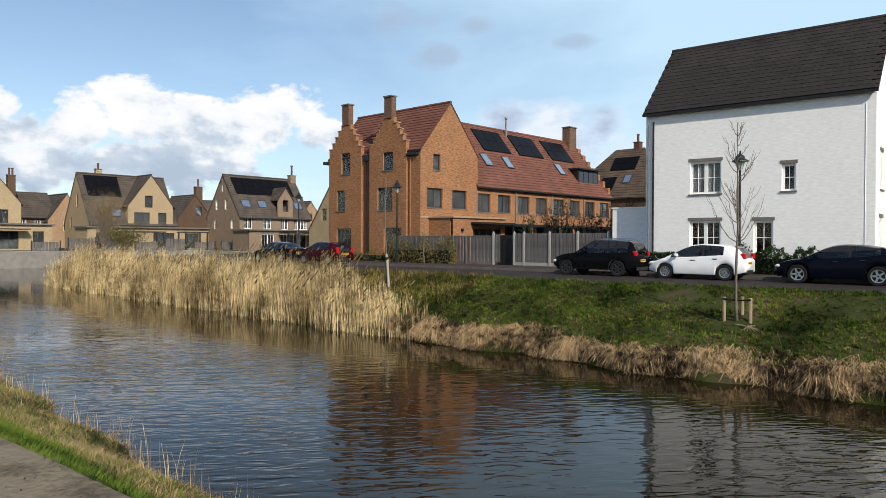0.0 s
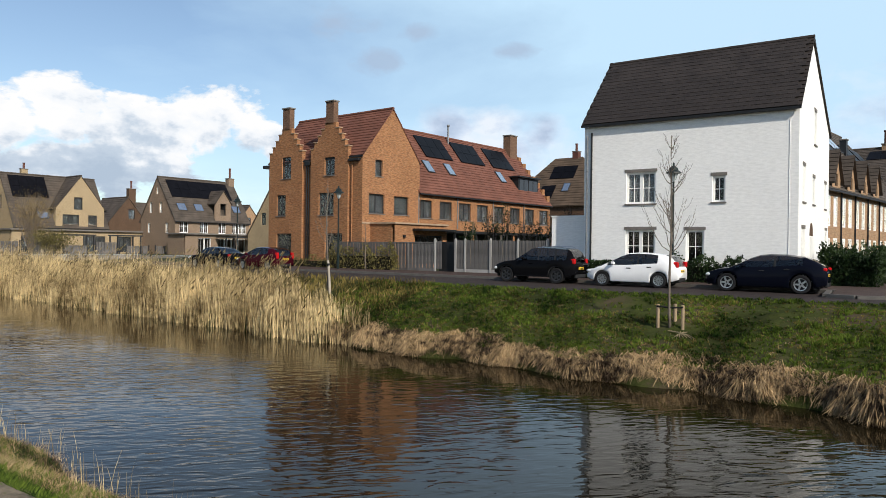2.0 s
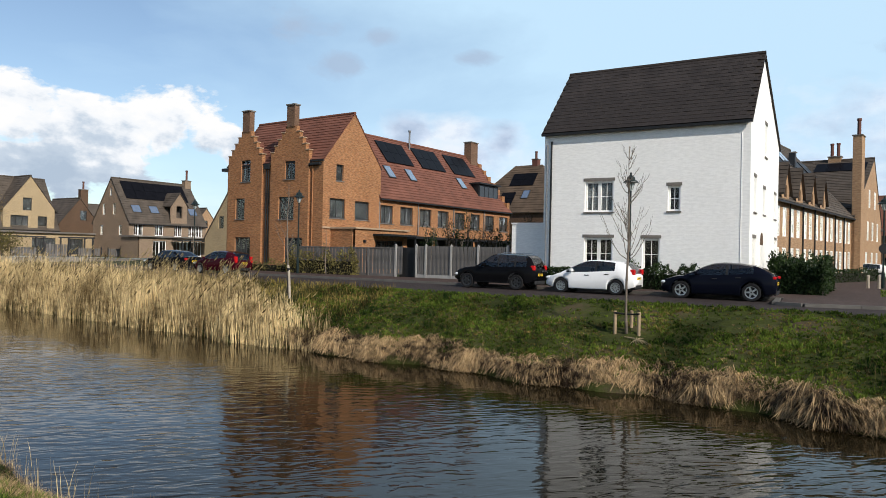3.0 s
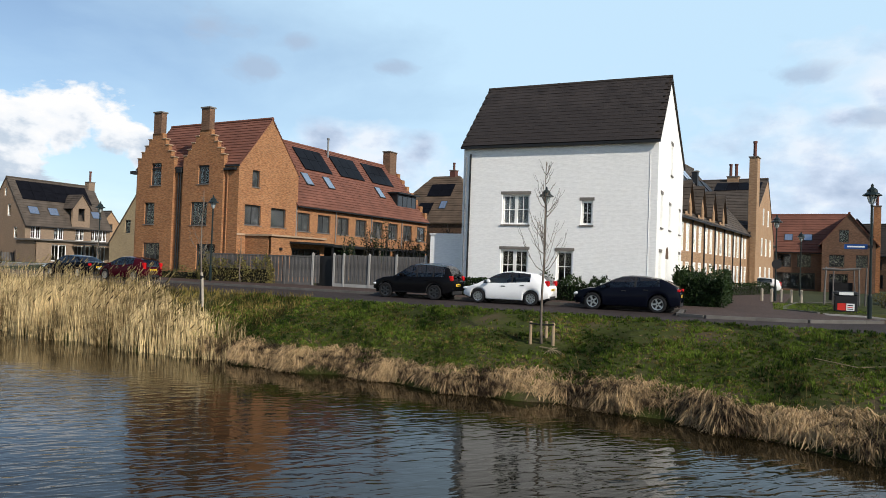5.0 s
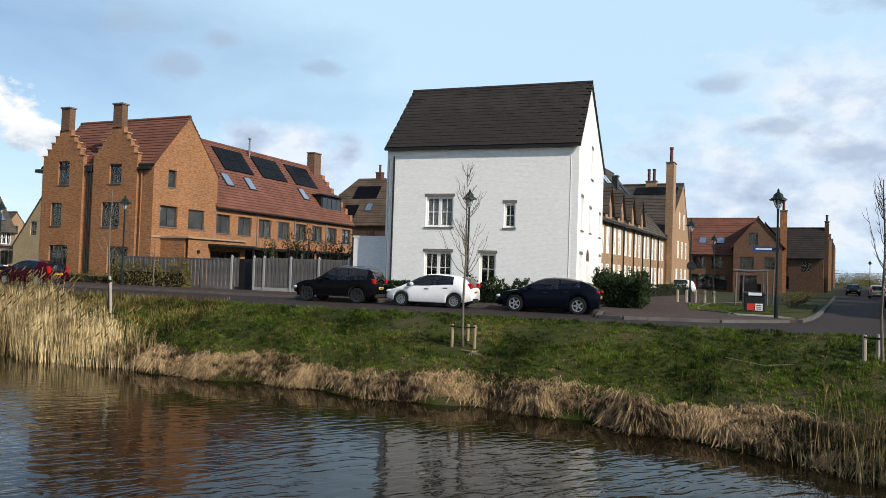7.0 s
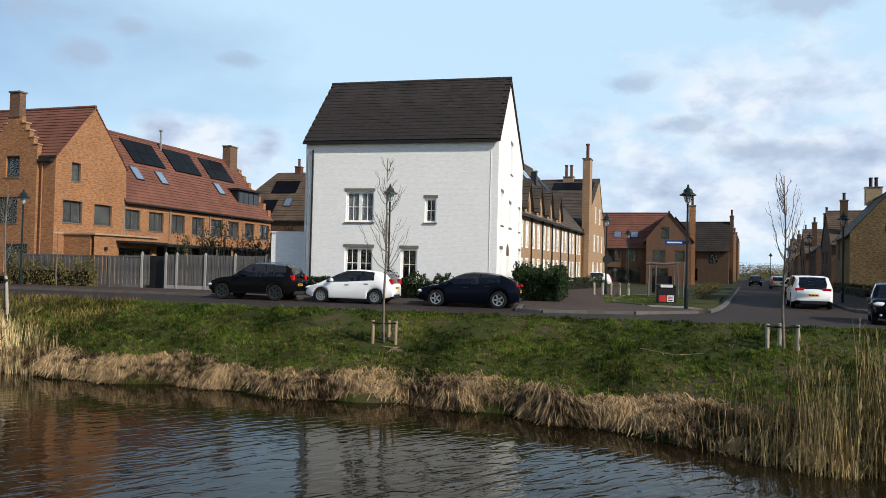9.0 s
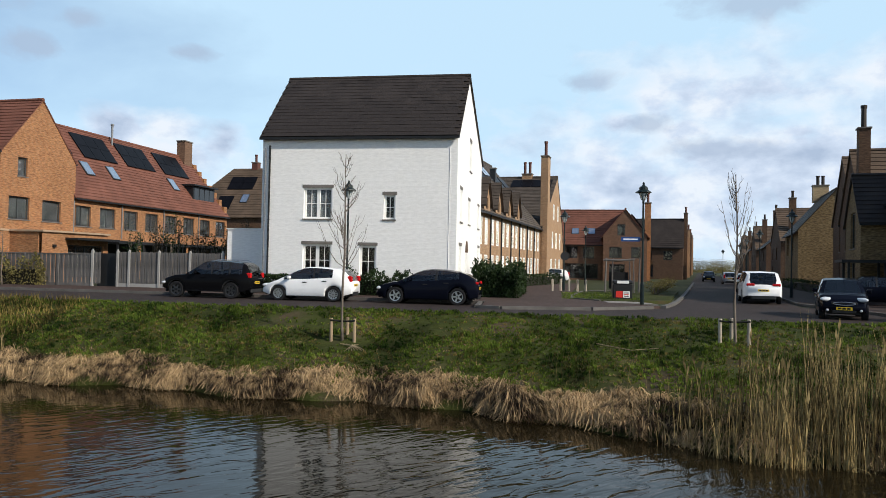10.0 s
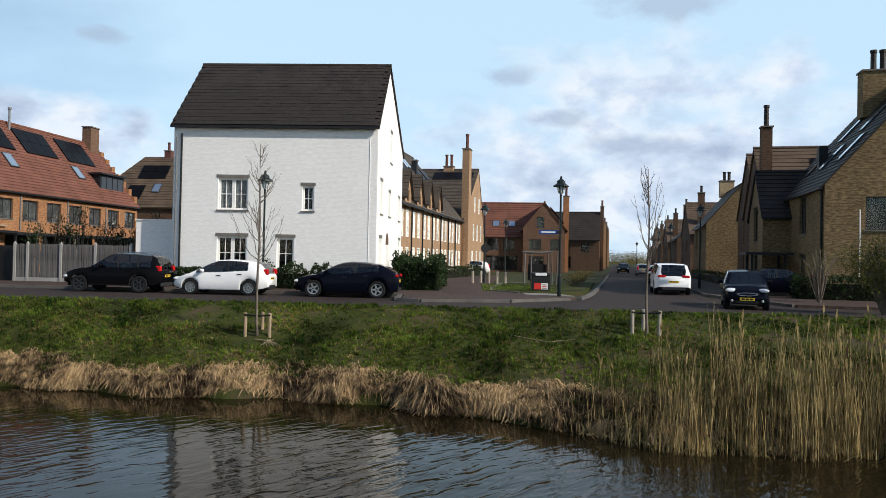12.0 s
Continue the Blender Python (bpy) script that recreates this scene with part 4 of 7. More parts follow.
for k in range(8):
    row_front.append((0.1 + k * 2.74, 4.0, 1.75, 1.5, 2, 1))
rowb = house("brick_terrace", RM, RW, RD, 6.3, 12.05, "x", ORANGE_BRICK, RED_TILE, "two storey orange brick terrace with long red tiled roof", style=BD, over=0.25, verge=0.05, course=0.33, front=row_front)
for x in (0.04, 5.3, 10.8, 16.2):
    pipe(rowb, x, -0.06, 3.2, 6.1, ZINC, 0.05)
run, rise = RD / 2 + 0.25, 12.05 - 6.3 + 0.25 * 5.75 / 4.6
for x in (2.9, 5.9, 14.2):
    roof_window(rowb, on_slope(x, 0.33, -0.25, 6.06, run, rise), 0.95, 1.4)
for x, w in ((0.3, 2.4), (4.0, 3.9), (9.2, 3.9), (14.5, 3.9)):
    solar(rowb, on_slope(x, 0.58, -0.25, 6.06, run, rise), w, 2.65, 3, 2)
# box dormer
dm = part("dormer", obox(16.6, 20.4, 0.9, 3.4, 7.0, 8.75), LEAD, rowb, "dark zinc box dormer")
part("dormer_roof", obox(16.4, 20.6, 0.6, 4.2, 8.75, 8.9), LEAD, dm)
for k in range(4):
    part("dormer_pane", obox(16.8 + k * 0.88, 17.55 + k * 0.88, 0.87, 0.9, 7.3, 8.55), DARK_PANE, dm)
# this chimney too has its shaded look put in by darker brick
chimney(rowb, 20.2, RD / 2 - 0.3, 10.9, 13.6, 1.3, 0.9, RUST_BRICK, 0)
for k in range(7):
    part("gable_step", obox(21.0, 21.5, 0.1 + k * 0.6, 0.8 + k * 0.6, 6.1, 7.1 + k * 0.72), ORANGE_BRICK, rowb)
bm = bmesh.new()
lathe(bm, [(0.09, 11.2), (0.09, 13.1), (0.14, 13.15), (0.14, 13.3)], 8, (9.1, RD / 2 - 0.5, 0))
part("flue", bm, ZINC, rowb)
# single-storey garden rooms in front of the terrace
ext = root("garden_room", BM @ pose(11.0, 0.9, 0, 0, 0, 90), "single storey brick garden room with dark veranda", "extension")
part("wall", wall_mesh(rect(6.2, 3.3), [(2.3, 0.3, 3.4, 2.2)]), ORANGE_BRICK, ext, m=pose(0, -2.6, 0))
part("wall", obox(-0.0, 0.3, -2.3, 0.0, -0.1, 3.3), ORANGE_BRICK, ext)
part("roof", obox(-0.1, 6.3, -2.75, 0.0, 3.3, 3.42), COPING, ext)
window(ext, pose(2.3, -2.6, 0.3), 3.4, 2.2, 4, 1, DARK_FRAME, sill=False)
part("awning", obox(2.0, 6.2, -3.6, -2.62, 2.85, 3.0), LEAD, ext)
part("wall_lamp", obox(0.9, 1.1, -2.75, -2.6, 2.3, 2.5), LEAD, ext)
for k in range(3):
    e2 = root("veranda", BM @ pose(11.0, 7.5 + k * 6.8, 0, 0, 0, 90), "dark timber veranda against a brick terrace", "veranda", "verandas")
    part("roof", obox(0, 6.0, -3.2, 0, 2.75, 2.95), LEAD, e2)
    part("wall", obox(0, 6.0, -0.4, -0.3, 0, 2.75), PLASTIC, e2)
    for x in (0.1, 3.0, 5.9):
        part("post", obox(x - 0.07, x + 0.07, -3.1, -2.96, 0, 2.75), LEAD, e2)

# terrace along the side street, behind the white house
TW = dict(mat=WHITE_PAINT, lintel=None, sill=False, blind=PALE_BLIND, depth=0.012)


TB = radians(8.1)                  # the terrace's own bearing
TU, TN = Vector((math.sin(TB), math.cos(TB), 0)), Vector((math.cos(TB), -math.sin(TB), 0))


def street_side(s, n):
    """A wall line along the side street: the terrace's face. n: metres back from it."""
    return Vector((-6.25, 46.6, 0)) + TU * s - TN * n


def row_house(s, w, eave, ridge, wall, roof, wins, label, d=10.8):
    p = street_side(s, 0)
    m = pose(p.x, p.y, 0, 0, 0, 90 - math.degrees(TB))
    return house("terraced_house", m, w, d, eave, ridge, "x", wall, roof, label, style=TW, front=wins, group="houses along the side street", verge=0.0, course=0.36)


T_EAVE, T_RIDGE, UNIT = 5.9, 12.3, 3.7
t_run, t_rise = 5.7, (12.3 - 5.9) * 5.7 / 5.4
for k in range(8):
    if k < 5:
        ws = [(0.55, 3.25, 0.95, 2.0, 1, 2), (2.2, 3.25, 0.95, 2.0, 1, 2), (0.5, 0.5, 1.0, 2.0, 2, 2), (2.2, 0.25, 1.0, 2.25, 1, 2)]
    else:
        ws = [(0.35, 3.25, 1.25, 2.0, 2, 2), (2.2, 3.25, 1.0, 2.0, 1, 2), (0.4, 0.6, 1.2, 1.9, 2, 2), (2.3, 0.25, 1.0, 2.25, 1, 2)]
    h = row_house(k * UNIT, UNIT, T_EAVE, T_RIDGE, TAN_BRICK, GREY_TILE, ws, "tan brick terraced house with white windows and grey roof")
    pipe(h, 0.1, -0.08, 0, 5.7, LEAD, 0.055)
    on = on_slope(0.45, 0.60, -0.3, 5.6, t_run, t_rise)
    if k in (2, 3, 5):
        for q in range(2):
            roof_window(h, on @ pose(q * 1.45, 0.2, 0), 1.3, 2.5)
        chimney(h, 3.4, 3.3, 9.0, 11.0, 0.5, 0.5, LEAD, 0)
    elif k > 3:
        solar(h, on @ pose(0, -2.0, 0), 2.8, 3.4, 2, 2)
    else:
        roof_window(h, on, 1.0, 1.6)
    if k < 5:
        # small gabled wall dormer
        dg = part("dormer", wall_mesh(gable(1.9, 6.35, 8.15, 5.75), [(0.6, 5.85, 0.7, 0.8)], 0.2), TAN_BRICK, h, m=pose(0.95, -0.22, 0))
        for mm in (pose(-0.2, 2.2, 6.05, 0, 0, -90), pose(2.1, -0.2, 6.05, 0, 0, 90)):
            part("dormer_roof", slope_mesh(2.4, 1.15, 2.15, 0.3), GREY_TILE, dg, m=mm)
        part("pane", obox(0.6, 1.3, 0.08, 0.1, 5.85, 6.65), DARK_PANE, dg)
# gabled block with the tall chimney, its roof level with the terrace's
p = street_side(29.6, -0.25)
BT = 90 - math.degrees(TB)
blk = house("gabled_house", pose(p.x, p.y, 0, 0, 0, BT), 15.2, 9.5, 5.9, 12.3, "y", TAN_BRICK, GREY_TILE, "tan brick house with street gable and tall chimney", style=TW, ridge_at=10.2, over=0.15, verge=0.06,
            front=[(3.4, 0.7, 1.2, 1.9, 2, 2), (5.9, 0.7, 1.2, 1.9, 2, 2), (9.2, 0.3, 1.1, 2.3, 1, 2), (12.2, 0.7, 1.2, 1.9, 2, 2), (3.4, 3.8, 1.2, 1.9, 2, 2), (6.6, 3.8, 1.1, 1.9, 1, 2), (9.4, 3.8, 1.1, 1.9, 1, 2), (12.4, 3.8, 1.1, 1.9, 1, 2), (7.4, 7.1, 1.0, 1.8, 1, 2), (10.6, 7.1, 1.0, 1.8, 1, 2)], course=0.36, group="houses along the side street")
chimney(blk, 0.75, -0.15, 0.0, 13.3, 1.5, 0.75, TAN_BRICK, 1, 1.6)
chimney(blk, 10.2, 3.6, 11.9, 12.7, 0.8, 1.2, TAN_BRICK, 0)
for y in (3.3, 3.9):
    bm = bmesh.new()
    lathe(bm, [(0.17, 12.75), (0.16, 14.0), (0.2, 14.04), (0.2, 14.2)], 8, (10.2, y, 0))
    part("chimney_pot", bm, POT_RED, blk)
solar(blk, pose(-0.15, 9.5, 5.9, 0, 0, -90) @ on_slope(4.3, 0.78, 0, 0, 10.35, 6.4), 4.8, 1.9, 4, 1)
# lower house beyond the block
p = street_side(44.9, 0.6)
house("terraced_house", pose(p.x, p.y, 0, 0, 0, BT), 6.5, 8.0, 5.5, 9.0, "x", TAN_BRICK, GREY_TILE, "low tan brick terraced house beside the gabled block", style=TW, front=[(0.8, 3.2, 1.1, 1.6, 2, 1), (3.6, 3.2, 1.1, 1.6, 2, 1), (0.8, 0.5, 1.1, 1.9, 2, 1), (3.8, 0.3, 1.0, 2.2, 1, 1)], course=0.4, group="houses along the side street")

# red roofed building that closes the view
p = Vector((-3.5, 99.0, 0))
rb = house("red_roof_house", pose(p.x, p.y, 0, 0, 0, -4), 12.2, 9.0, 5.0, 9.7, "x", RUST_BRICK, RED_TILE, "brown brick house with red roof and roof windows", style=dict(mat=DARK_FRAME, sill=False),
           front=[(4.4, 2.9, 1.5, 1.6, 2, 2), (6.6, 2.9, 1.5, 1.6, 2, 2), (4.2, 0.2, 4.4, 2.0, 5, 1)], course=0.45, group="houses along the side street")
for x in (5.0, 7.2):
    roof_window(rb, on_slope(x, 0.3, -0.3, 4.75, 4.8, 4.8), 1.0, 1.2)
gb = house("gabled_wing", pose(p.x, p.y, 0, 0, 0, -4) @ pose(9.3, -1.2, 0), 5.6, 9.5, 6.0, 9.45, "y", RUST_BRICK, RED_TILE, "brown brick gabled wing with dark windows", style=dict(mat=DARK_FRAME, sill=False),
           front=[(0.8, 3.0, 1.6, 1.5, 3, 1), (3.6, 3.0, 1.2, 1.5, 2, 1), (1.8, 6.0, 1.0, 1.5, 1, 1), (0.8, 0.2, 2.0, 2.0, 3, 1)], right=[(1.0, 3.2, 1.0, 1.7, 1, 1), (3.2, 3.2, 1.0, 1.7, 1, 1), (1.0, 0.6, 1.0, 1.8, 1, 1), (4.2, 0.6, 1.0, 1.8, 1, 1)], course=0.45, group="houses along the side street")
chimney(gb, 6.0, 7.5, 0, 10.9, 0.8, 1.2, ORANGE_BRICK, 1, 1.3)
solar(gb, pose(5.9, 2.5, 6.1, 0, 0, 90) @ on_slope(0, 0.15, 0, 0, 3.1, 3.9), 4.5, 3.0, 3, 2)
# further houses on the left side of the street
for k, (s, w, e, r, wm, rm) in enumerate(((89, 9, 5.4, 10.0, BROWN_BRICK, DARK_TILE), (118, 10, 5.2, 8.8, TAN_BRICK, RED_TILE), (148, 10, 5.4, 9.5, BROWN_BRICK, BROWN_TILE), (185, 12, 5.4, 9.8, TAN_BRICK, RED_TILE))):
    q = st(s, -1.6)
    h = house("terraced_house", pose(q.x, q.y, 0, 0, 0, -math.degrees(ST)) @ pose(-11, 0, 0), 11, w, e, r, "x", wm, rm, "brick house with steep roof and tall chimney", style=dict(mat=DARK_FRAME, sill=False),
              front=[(4.0, 3.1, 2.2, 1.5, 3, 1), (1.0, 3.1, 1.6, 1.5, 2, 1), (4.0, 0.4, 2.4, 2.0, 3, 1), (8.0, 3.1, 1.4, 1.5, 2, 1)], right=[(1.0, 0.6, 1.0, 1.7, 1, 1), (4.0, 0.6, 1.0, 1.7, 1, 1), (1.0, 3.4, 1.0, 1.6, 1, 1), (5.0, 3.4, 1.0, 1.6, 1, 1)], course=0.5, group="houses along the side street")
    chimney(h, 11.3, w / 2, 0, r + 1.0, 0.6, 1.0, wm, 1, 1.0)

# houses on the right of the street
RS = Vector((17.75, 38.1, 0))


def right_place(s, n=0.0):
    p = RS + SU * s + SN * n
    return pose(p.x, p.y, 0, 0, 0, -math.degrees(ST))


DK = dict(mat=DARK_FRAME, lintel=None)
rh = house("yellow_brick_house", right_place(0), 11.5, 11.3, 6.0, 12.6, "y", DUN_BRICK, DARK_TILE, "yellow brick house with steep dark roof and twin chimney pots", style=DK,
           front=[(1.9, 3.6, 2.0, 1.7, 2, 2), (6.5, 3.6, 2.0, 1.7, 2, 2), (2.0, 0.5, 2.2, 2.0, 3, 1)], left=[(6.1, 3.5, 1.5, 2.2, 2, 1), (6.1, 0.5, 1.5, 1.9, 2, 1)], over=0.2, course=0.36, group="houses right of the street")
pipe(rh, -0.06, 0.35, 0, 5.8, LEAD, 0.06)
chimney(rh, 4.6, 7.0, 10.6, 13.3, 1.9, 1.0, DUN_BRICK, 2, 1.25, DARK_TILE)
sl = pose(-0.2, 11.3, 5.85, 0, 0, -90)
for x, t in ((3.2, 0.20), (6.2, 0.20), (3.4, 0.50), (7.2, 0.50), (9.2, 0.22)):
    roof_window(rh, sl @ on_slope(x, t, 0, 0, 5.95, 6.8), 0.7, 1.9)
chimney(rh, 1.6, 6.8, 7.6, 8.9, 0.5, 0.5, LEAD, 0, cap=False)
wg = house("side_wing", right_place(7.3, -1.6), 9.0, 4.6, 4.9, 7.7, "x", DUN_BRICK, DARK_TILE, "yellow brick wing with low dark roof", style=DK, left=[(1.6, 3.2, 1.5, 2.2, 2, 1), (1.6, 0.5, 1.5, 1.9, 2, 1)], over=0.25, group="houses right of the street")
r2 = house("brick_house", right_place(12.0, -0.6), 10.5, 8.0, 5.6, 10.2, "x", BROWN_BRICK, BROWN_TILE, "brown brick house with street gable and tall chimney", style=DK, left=[(2.0, 3.3, 1.1, 2.0, 1, 1), (5.2, 3.5, 0.8, 1.6, 1, 1), (3.6, 6.6, 0.9, 1.6, 1, 1), (1.8, 0.3, 1.2, 2.3, 1, 1)], course=0.42, group="houses right of the street")
chimney(r2, 0.3, 1.6, 6.0, 11.3, 0.7, 0.7, BROWN_BRICK, 1, 1.5, DARK_TILE)
solar(r2, on_slope(3.5, 0.5, -0.3, 5.4, 4.3, 4.8), 4.5, 2.0, 3, 1)
r3 = house("brick_house", right_place(20.5, 0.4), 10.5, 9.0, 6.0, 11.0, "x", BROWN_BRICK, BROWN_TILE, "brown brick house with street gable", style=DK, left=[(3.0, 3.4, 1.2, 2.4, 1, 1), (6.0, 4.0, 0.8, 1.6, 1, 1), (4.2, 7.0, 0.9, 1.6, 1, 1), (3.0, 0.3, 1.3, 2.3, 1, 1)], course=0.42, group="houses right of the street")
r4 = house("brick_house", right_place(36.0, -1.6), 6.5, 11.0, 5.8, 9.6, "y", DUN_BRICK, DARK_TILE, "yellow brick house with dark roof and twin chimney pots", style=DK, front=[(3.0, 3.4, 0.7, 2.0, 1, 1)], left=[(2.0, 3.4, 1.2, 1.8, 1, 1), (6.0, 3.4, 1.2, 1.8, 1, 1)], course=0.42, group="houses right of the street")
chimney(r4, 3.25, 9.8, 9.2, 11.0, 1.5, 1.0, YELLOW_BRICK, 2, 1.0, DARK_TILE)
for k in range(6):
    h = house("brick_house", right_place(58.0 + k * 21, -1.0), 9.5, 13.0, 5.6, 10.0 - 0.3 * (k % 2), "y" if k % 2 else "x", BROWN_BRICK, DARK_TILE if k % 2 else BROWN_TILE, "dark brick house in a row along the street", style=DK, left=[(2.0, 3.2, 1.2, 1.6, 1, 1), (7.0, 3.2, 1.2, 1.6, 1, 1), (2.0, 0.5, 1.2, 1.9, 1, 1)], front=[(2.5, 3.2, 1.2, 1.6, 1, 1)], course=0.5, group="houses right of the street")
    chimney(h, 1.5, 2.0, 6, 11.0, 0.8, 0.8, BROWN_BRICK, 1, 0.9, DARK_TILE)
# carport pergola between the houses
pg = root("pergola", right_place(5.0, -2.6), "dark timber pergola beside the house entrance", "pergola")
for x in (0.0, 1.8):
    for y in (0.0, 1.6):
        part("post", obox(x - 0.06, x + 0.06, y - 0.06, y + 0.06, 0, 2.3), LEAD, pg)
part("roof", obox(-0.4, 2.2, -0.4, 2.0, 2.3, 2.45), LEAD, pg)

# houses across the wider water; local x along the quay
QC, QS = math.cos(radians(39.26)), math.sin(radians(39.26))


def across(xc, d):
    return pose(xc * QC - d * QS, xc * QS + d * QC, 0, 0, 0, 39.26)


LT = dict(mat=DARK_FRAME, sill=False)
LW = dict(mat=WHITE_PAINT, sill=False)


def facing_east(x, y):
    """A house whose front looks along +x; local x then runs along +y."""
    return pose(x, y, 0, 0, 0, 87)


def flat_room(x, y, w, dp, hgt, wall, wins, frame_mat, label, roof=None):
    r = root("garden_room", facing_east(x, y), label, "extension", "extensions across the water")
    part("wall", wall_mesh(rect(w, hgt), [a[:4] for a in wins]), wall, r)
    part("wall", obox(0, 0.3, 0.3, dp, -0.1, hgt), wall, r)
    part("wall", obox(w - 0.3, w, 0.3, dp, -0.1, hgt), wall, r)
    part("roof", obox(-0.3, w + 0.3, -0.4, dp, hgt, hgt + 0.22), roof or STONE, r)
    for a in wins:
        window(r, pose(a[0], 0, a[1]), a[2], a[3], a[4], 1, frame_mat, sill=False)
    return r


h1 = house("yellow_gabled_house", facing_east(-109.7, 49.8), 13.9, 9.6, 4.2, 11.9, "x", YELLOW_BRICK, GREY_TILE, "yellow brick house with grey roof and solar panels", style=LT, left=[(4.6, 6.6, 0.8, 2.0, 1, 1), (2.0, 3.4, 0.8, 1.6, 1, 1)], course=0.45, group="houses across the water")
solar(h1, on_slope(0.8, 0.55, -0.3, 3.8, 5.1, 8.2), 5.2, 3.9, 4, 2)
roof_window(h1, on_slope(3.6, 0.16, -0.3, 3.8, 5.1, 8.2), 1.6, 1.3)
chimney(h1, 3.4, 5.2, 11.4, 12.7, 0.9, 0.7, YELLOW_BRICK, 1, 0.9)
h1b = house("gabled_wing", facing_east(-109.3, 55.6), 7.4, 9.5, 7.0, 11.9, "y", YELLOW_BRICK, GREY_TILE, "sunlit yellow brick gable with dark windows", style=LT, front=[(2.7, 6.7, 1.3, 1.9, 1, 1), (1.0, 3.8, 2.5, 2.1, 3, 1), (4.9, 3.8, 1.4, 2.1, 1, 1)], course=0.45, group="houses across the water")
x1 = flat_room(-105.2, 47.5, 19.5, 4.6, 3.3, YELLOW_BRICK, [(1.2, 0.2, 3.2, 2.4, 3), (9.8, 0.2, 3.4, 2.4, 3), (15.0, 0.2, 2.4, 2.4, 2)], DARK_FRAME, "low flat roofed brick extension with dark sliding doors")
h2 = house("brown_gabled_house", facing_east(-94.9, 66.1), 13.6, 9.7, 5.4, 12.0, "x", UMBER_BRICK, GREY_TILE, "tan brick house with grey roof solar panels and dormer", style=LW,
           front=[(0.8, 3.3, 1.5, 1.9, 2, 2), (4.3, 3.3, 1.5, 1.9, 2, 2), (7.7, 3.3, 1.4, 1.8, 2, 2), (10.3, 3.3, 2.7, 1.9, 4, 2)], left=[(2.5, 6.4, 0.8, 1.7, 1, 1), (5.3, 6.4, 0.8, 1.7, 1, 1), (2.0, 3.3, 0.8, 1.5, 1, 1), (7.0, 3.3, 0.8, 1.5, 1, 1), (4.4, 9.3, 0.6, 1.2, 1, 1)], course=0.45, group="houses across the water")
solar(h2, on_slope(1.0, 0.55, -0.3, 5.0, 5.1, 7.0), 11.0, 3.4, 6, 2)
for x in (1.2, 4.2, 11.2):
    roof_window(h2, on_slope(x, 0.25, -0.3, 5.0, 5.1, 7.0), 1.5, 1.4)
chimney(h2, 13.2, 4.8, 8.5, 12.7, 1.1, 0.9, UMBER_BRICK, 1, 1.7)
dg = part("dormer", wall_mesh(gable(2.9, 8.3, 10.1, 5.2), [(0.95, 6.2, 1.1, 1.9)], 0.25), UMBER_BRICK, h2, m=pose(7.0, -0.1, 0))
for mm in (pose(-0.15, 3.2, 8.05, 0, 0, -90), pose(3.05, -0.2, 8.05, 0, 0, 90)):
    part("dormer_roof", slope_mesh(3.4, 1.6, 2.2, 0.4), GREY_TILE, dg, m=mm)
x2 = flat_room(-90.2, 64.5, 17.0, 4.5, 3.0, UMBER_BRICK, [(2.2, 0.2, 2.2, 2.3, 2), (5.6, 0.2, 5.0, 2.3, 4), (12.8, 0.5, 1.8, 1.8, 2)], WHITE_PAINT, "low brick garden room with white doors")
part("veranda_roof", obox(5.0, 15.5, -3.0, -0.45, 2.6, 2.72), GREY_PLASTIC, x2)
for x in (5.1, 10.2, 15.4):
    part("veranda_post", obox(x - 0.07, x + 0.07, -2.9, -2.76, 0, 2.6), GREY_PLASTIC, x2)
h0 = house("yellow_gabled_house", facing_east(-116.0, 32.0), 10.5, 9.0, 6.9, 13.4, "y", YELLOW_BRICK, GREY_TILE, "yellow brick gabled house above a flat roofed extension", style=LT, front=[(7.2, 3.9, 1.6, 2.0, 2, 2)], chimneys=[(7.4, 5.0, 9.5, 13.0, 0.8, 0.7, YELLOW_BRICK, 1, 1.3)], course=0.45, group="houses across the water")
x0 = flat_room(-110.5, 33.2, 11.4, 5.6, 3.6, YELLOW_BRICK, [(3.4, 0.2, 3.6, 2.5, 3), (8.8, 0.3, 1.5, 2.4, 2)], DARK_FRAME, "flat roofed yellow brick extension with dark doors")
part("awning", obox(1.0, 8.0, -1.8, -0.42, 2.9, 3.05), GREY_PLASTIC, x0)
hb = house("brown_gabled_house", facing_east(-137.0, 47.0), 9.0, 9.0, 5.6, 10.0, "x", BROWN_BRICK, GREY_TILE, "brown brick house behind with grey roof", style=LW, front=[(3.0, 3.4, 1.2, 1.6, 2, 2), (5.4, 3.4, 1.2, 1.6, 2, 2)], course=0.5, group="houses across the water")
chimney(hb, 1.6, -0.5, 4, 12.6, 1.2, 1.0, BROWN_BRICK, 2, 1.2)
hb2 = house("gabled_wing", facing_east(-135.5, 54.2), 6.5, 9.0, 5.0, 9.8, "y", TAN_BRICK, GREY_TILE, "pale brown brick gable", style=LW, front=[(2.6, 3.0, 1.1, 1.9, 1, 1)], course=0.5, group="houses across the water")
hc = house("brown_gabled_house", facing_east(-119.5, 70.0), 7.0, 9.0, 5.4, 9.8, "y", BROWN_BRICK, GREY_TILE, "brown brick gabled house behind", style=LT, front=[(3.6, 6.0, 1.2, 1.7, 1, 1)], course=0.5, group="houses across the water")
chimney(hc, 4.6, 1.0, 7.5, 11.4, 1.3, 0.9, BROWN_BRICK, 1, 1.4)
hd = house("brown_gabled_house", facing_east(-121.0, 76.9), 6.0, 8.0, 4.8, 9.2, "x", BROWN_BRICK, GREY_TILE, "brown brick house with grey roof behind", style=LT, course=0.5, group="houses across the water")
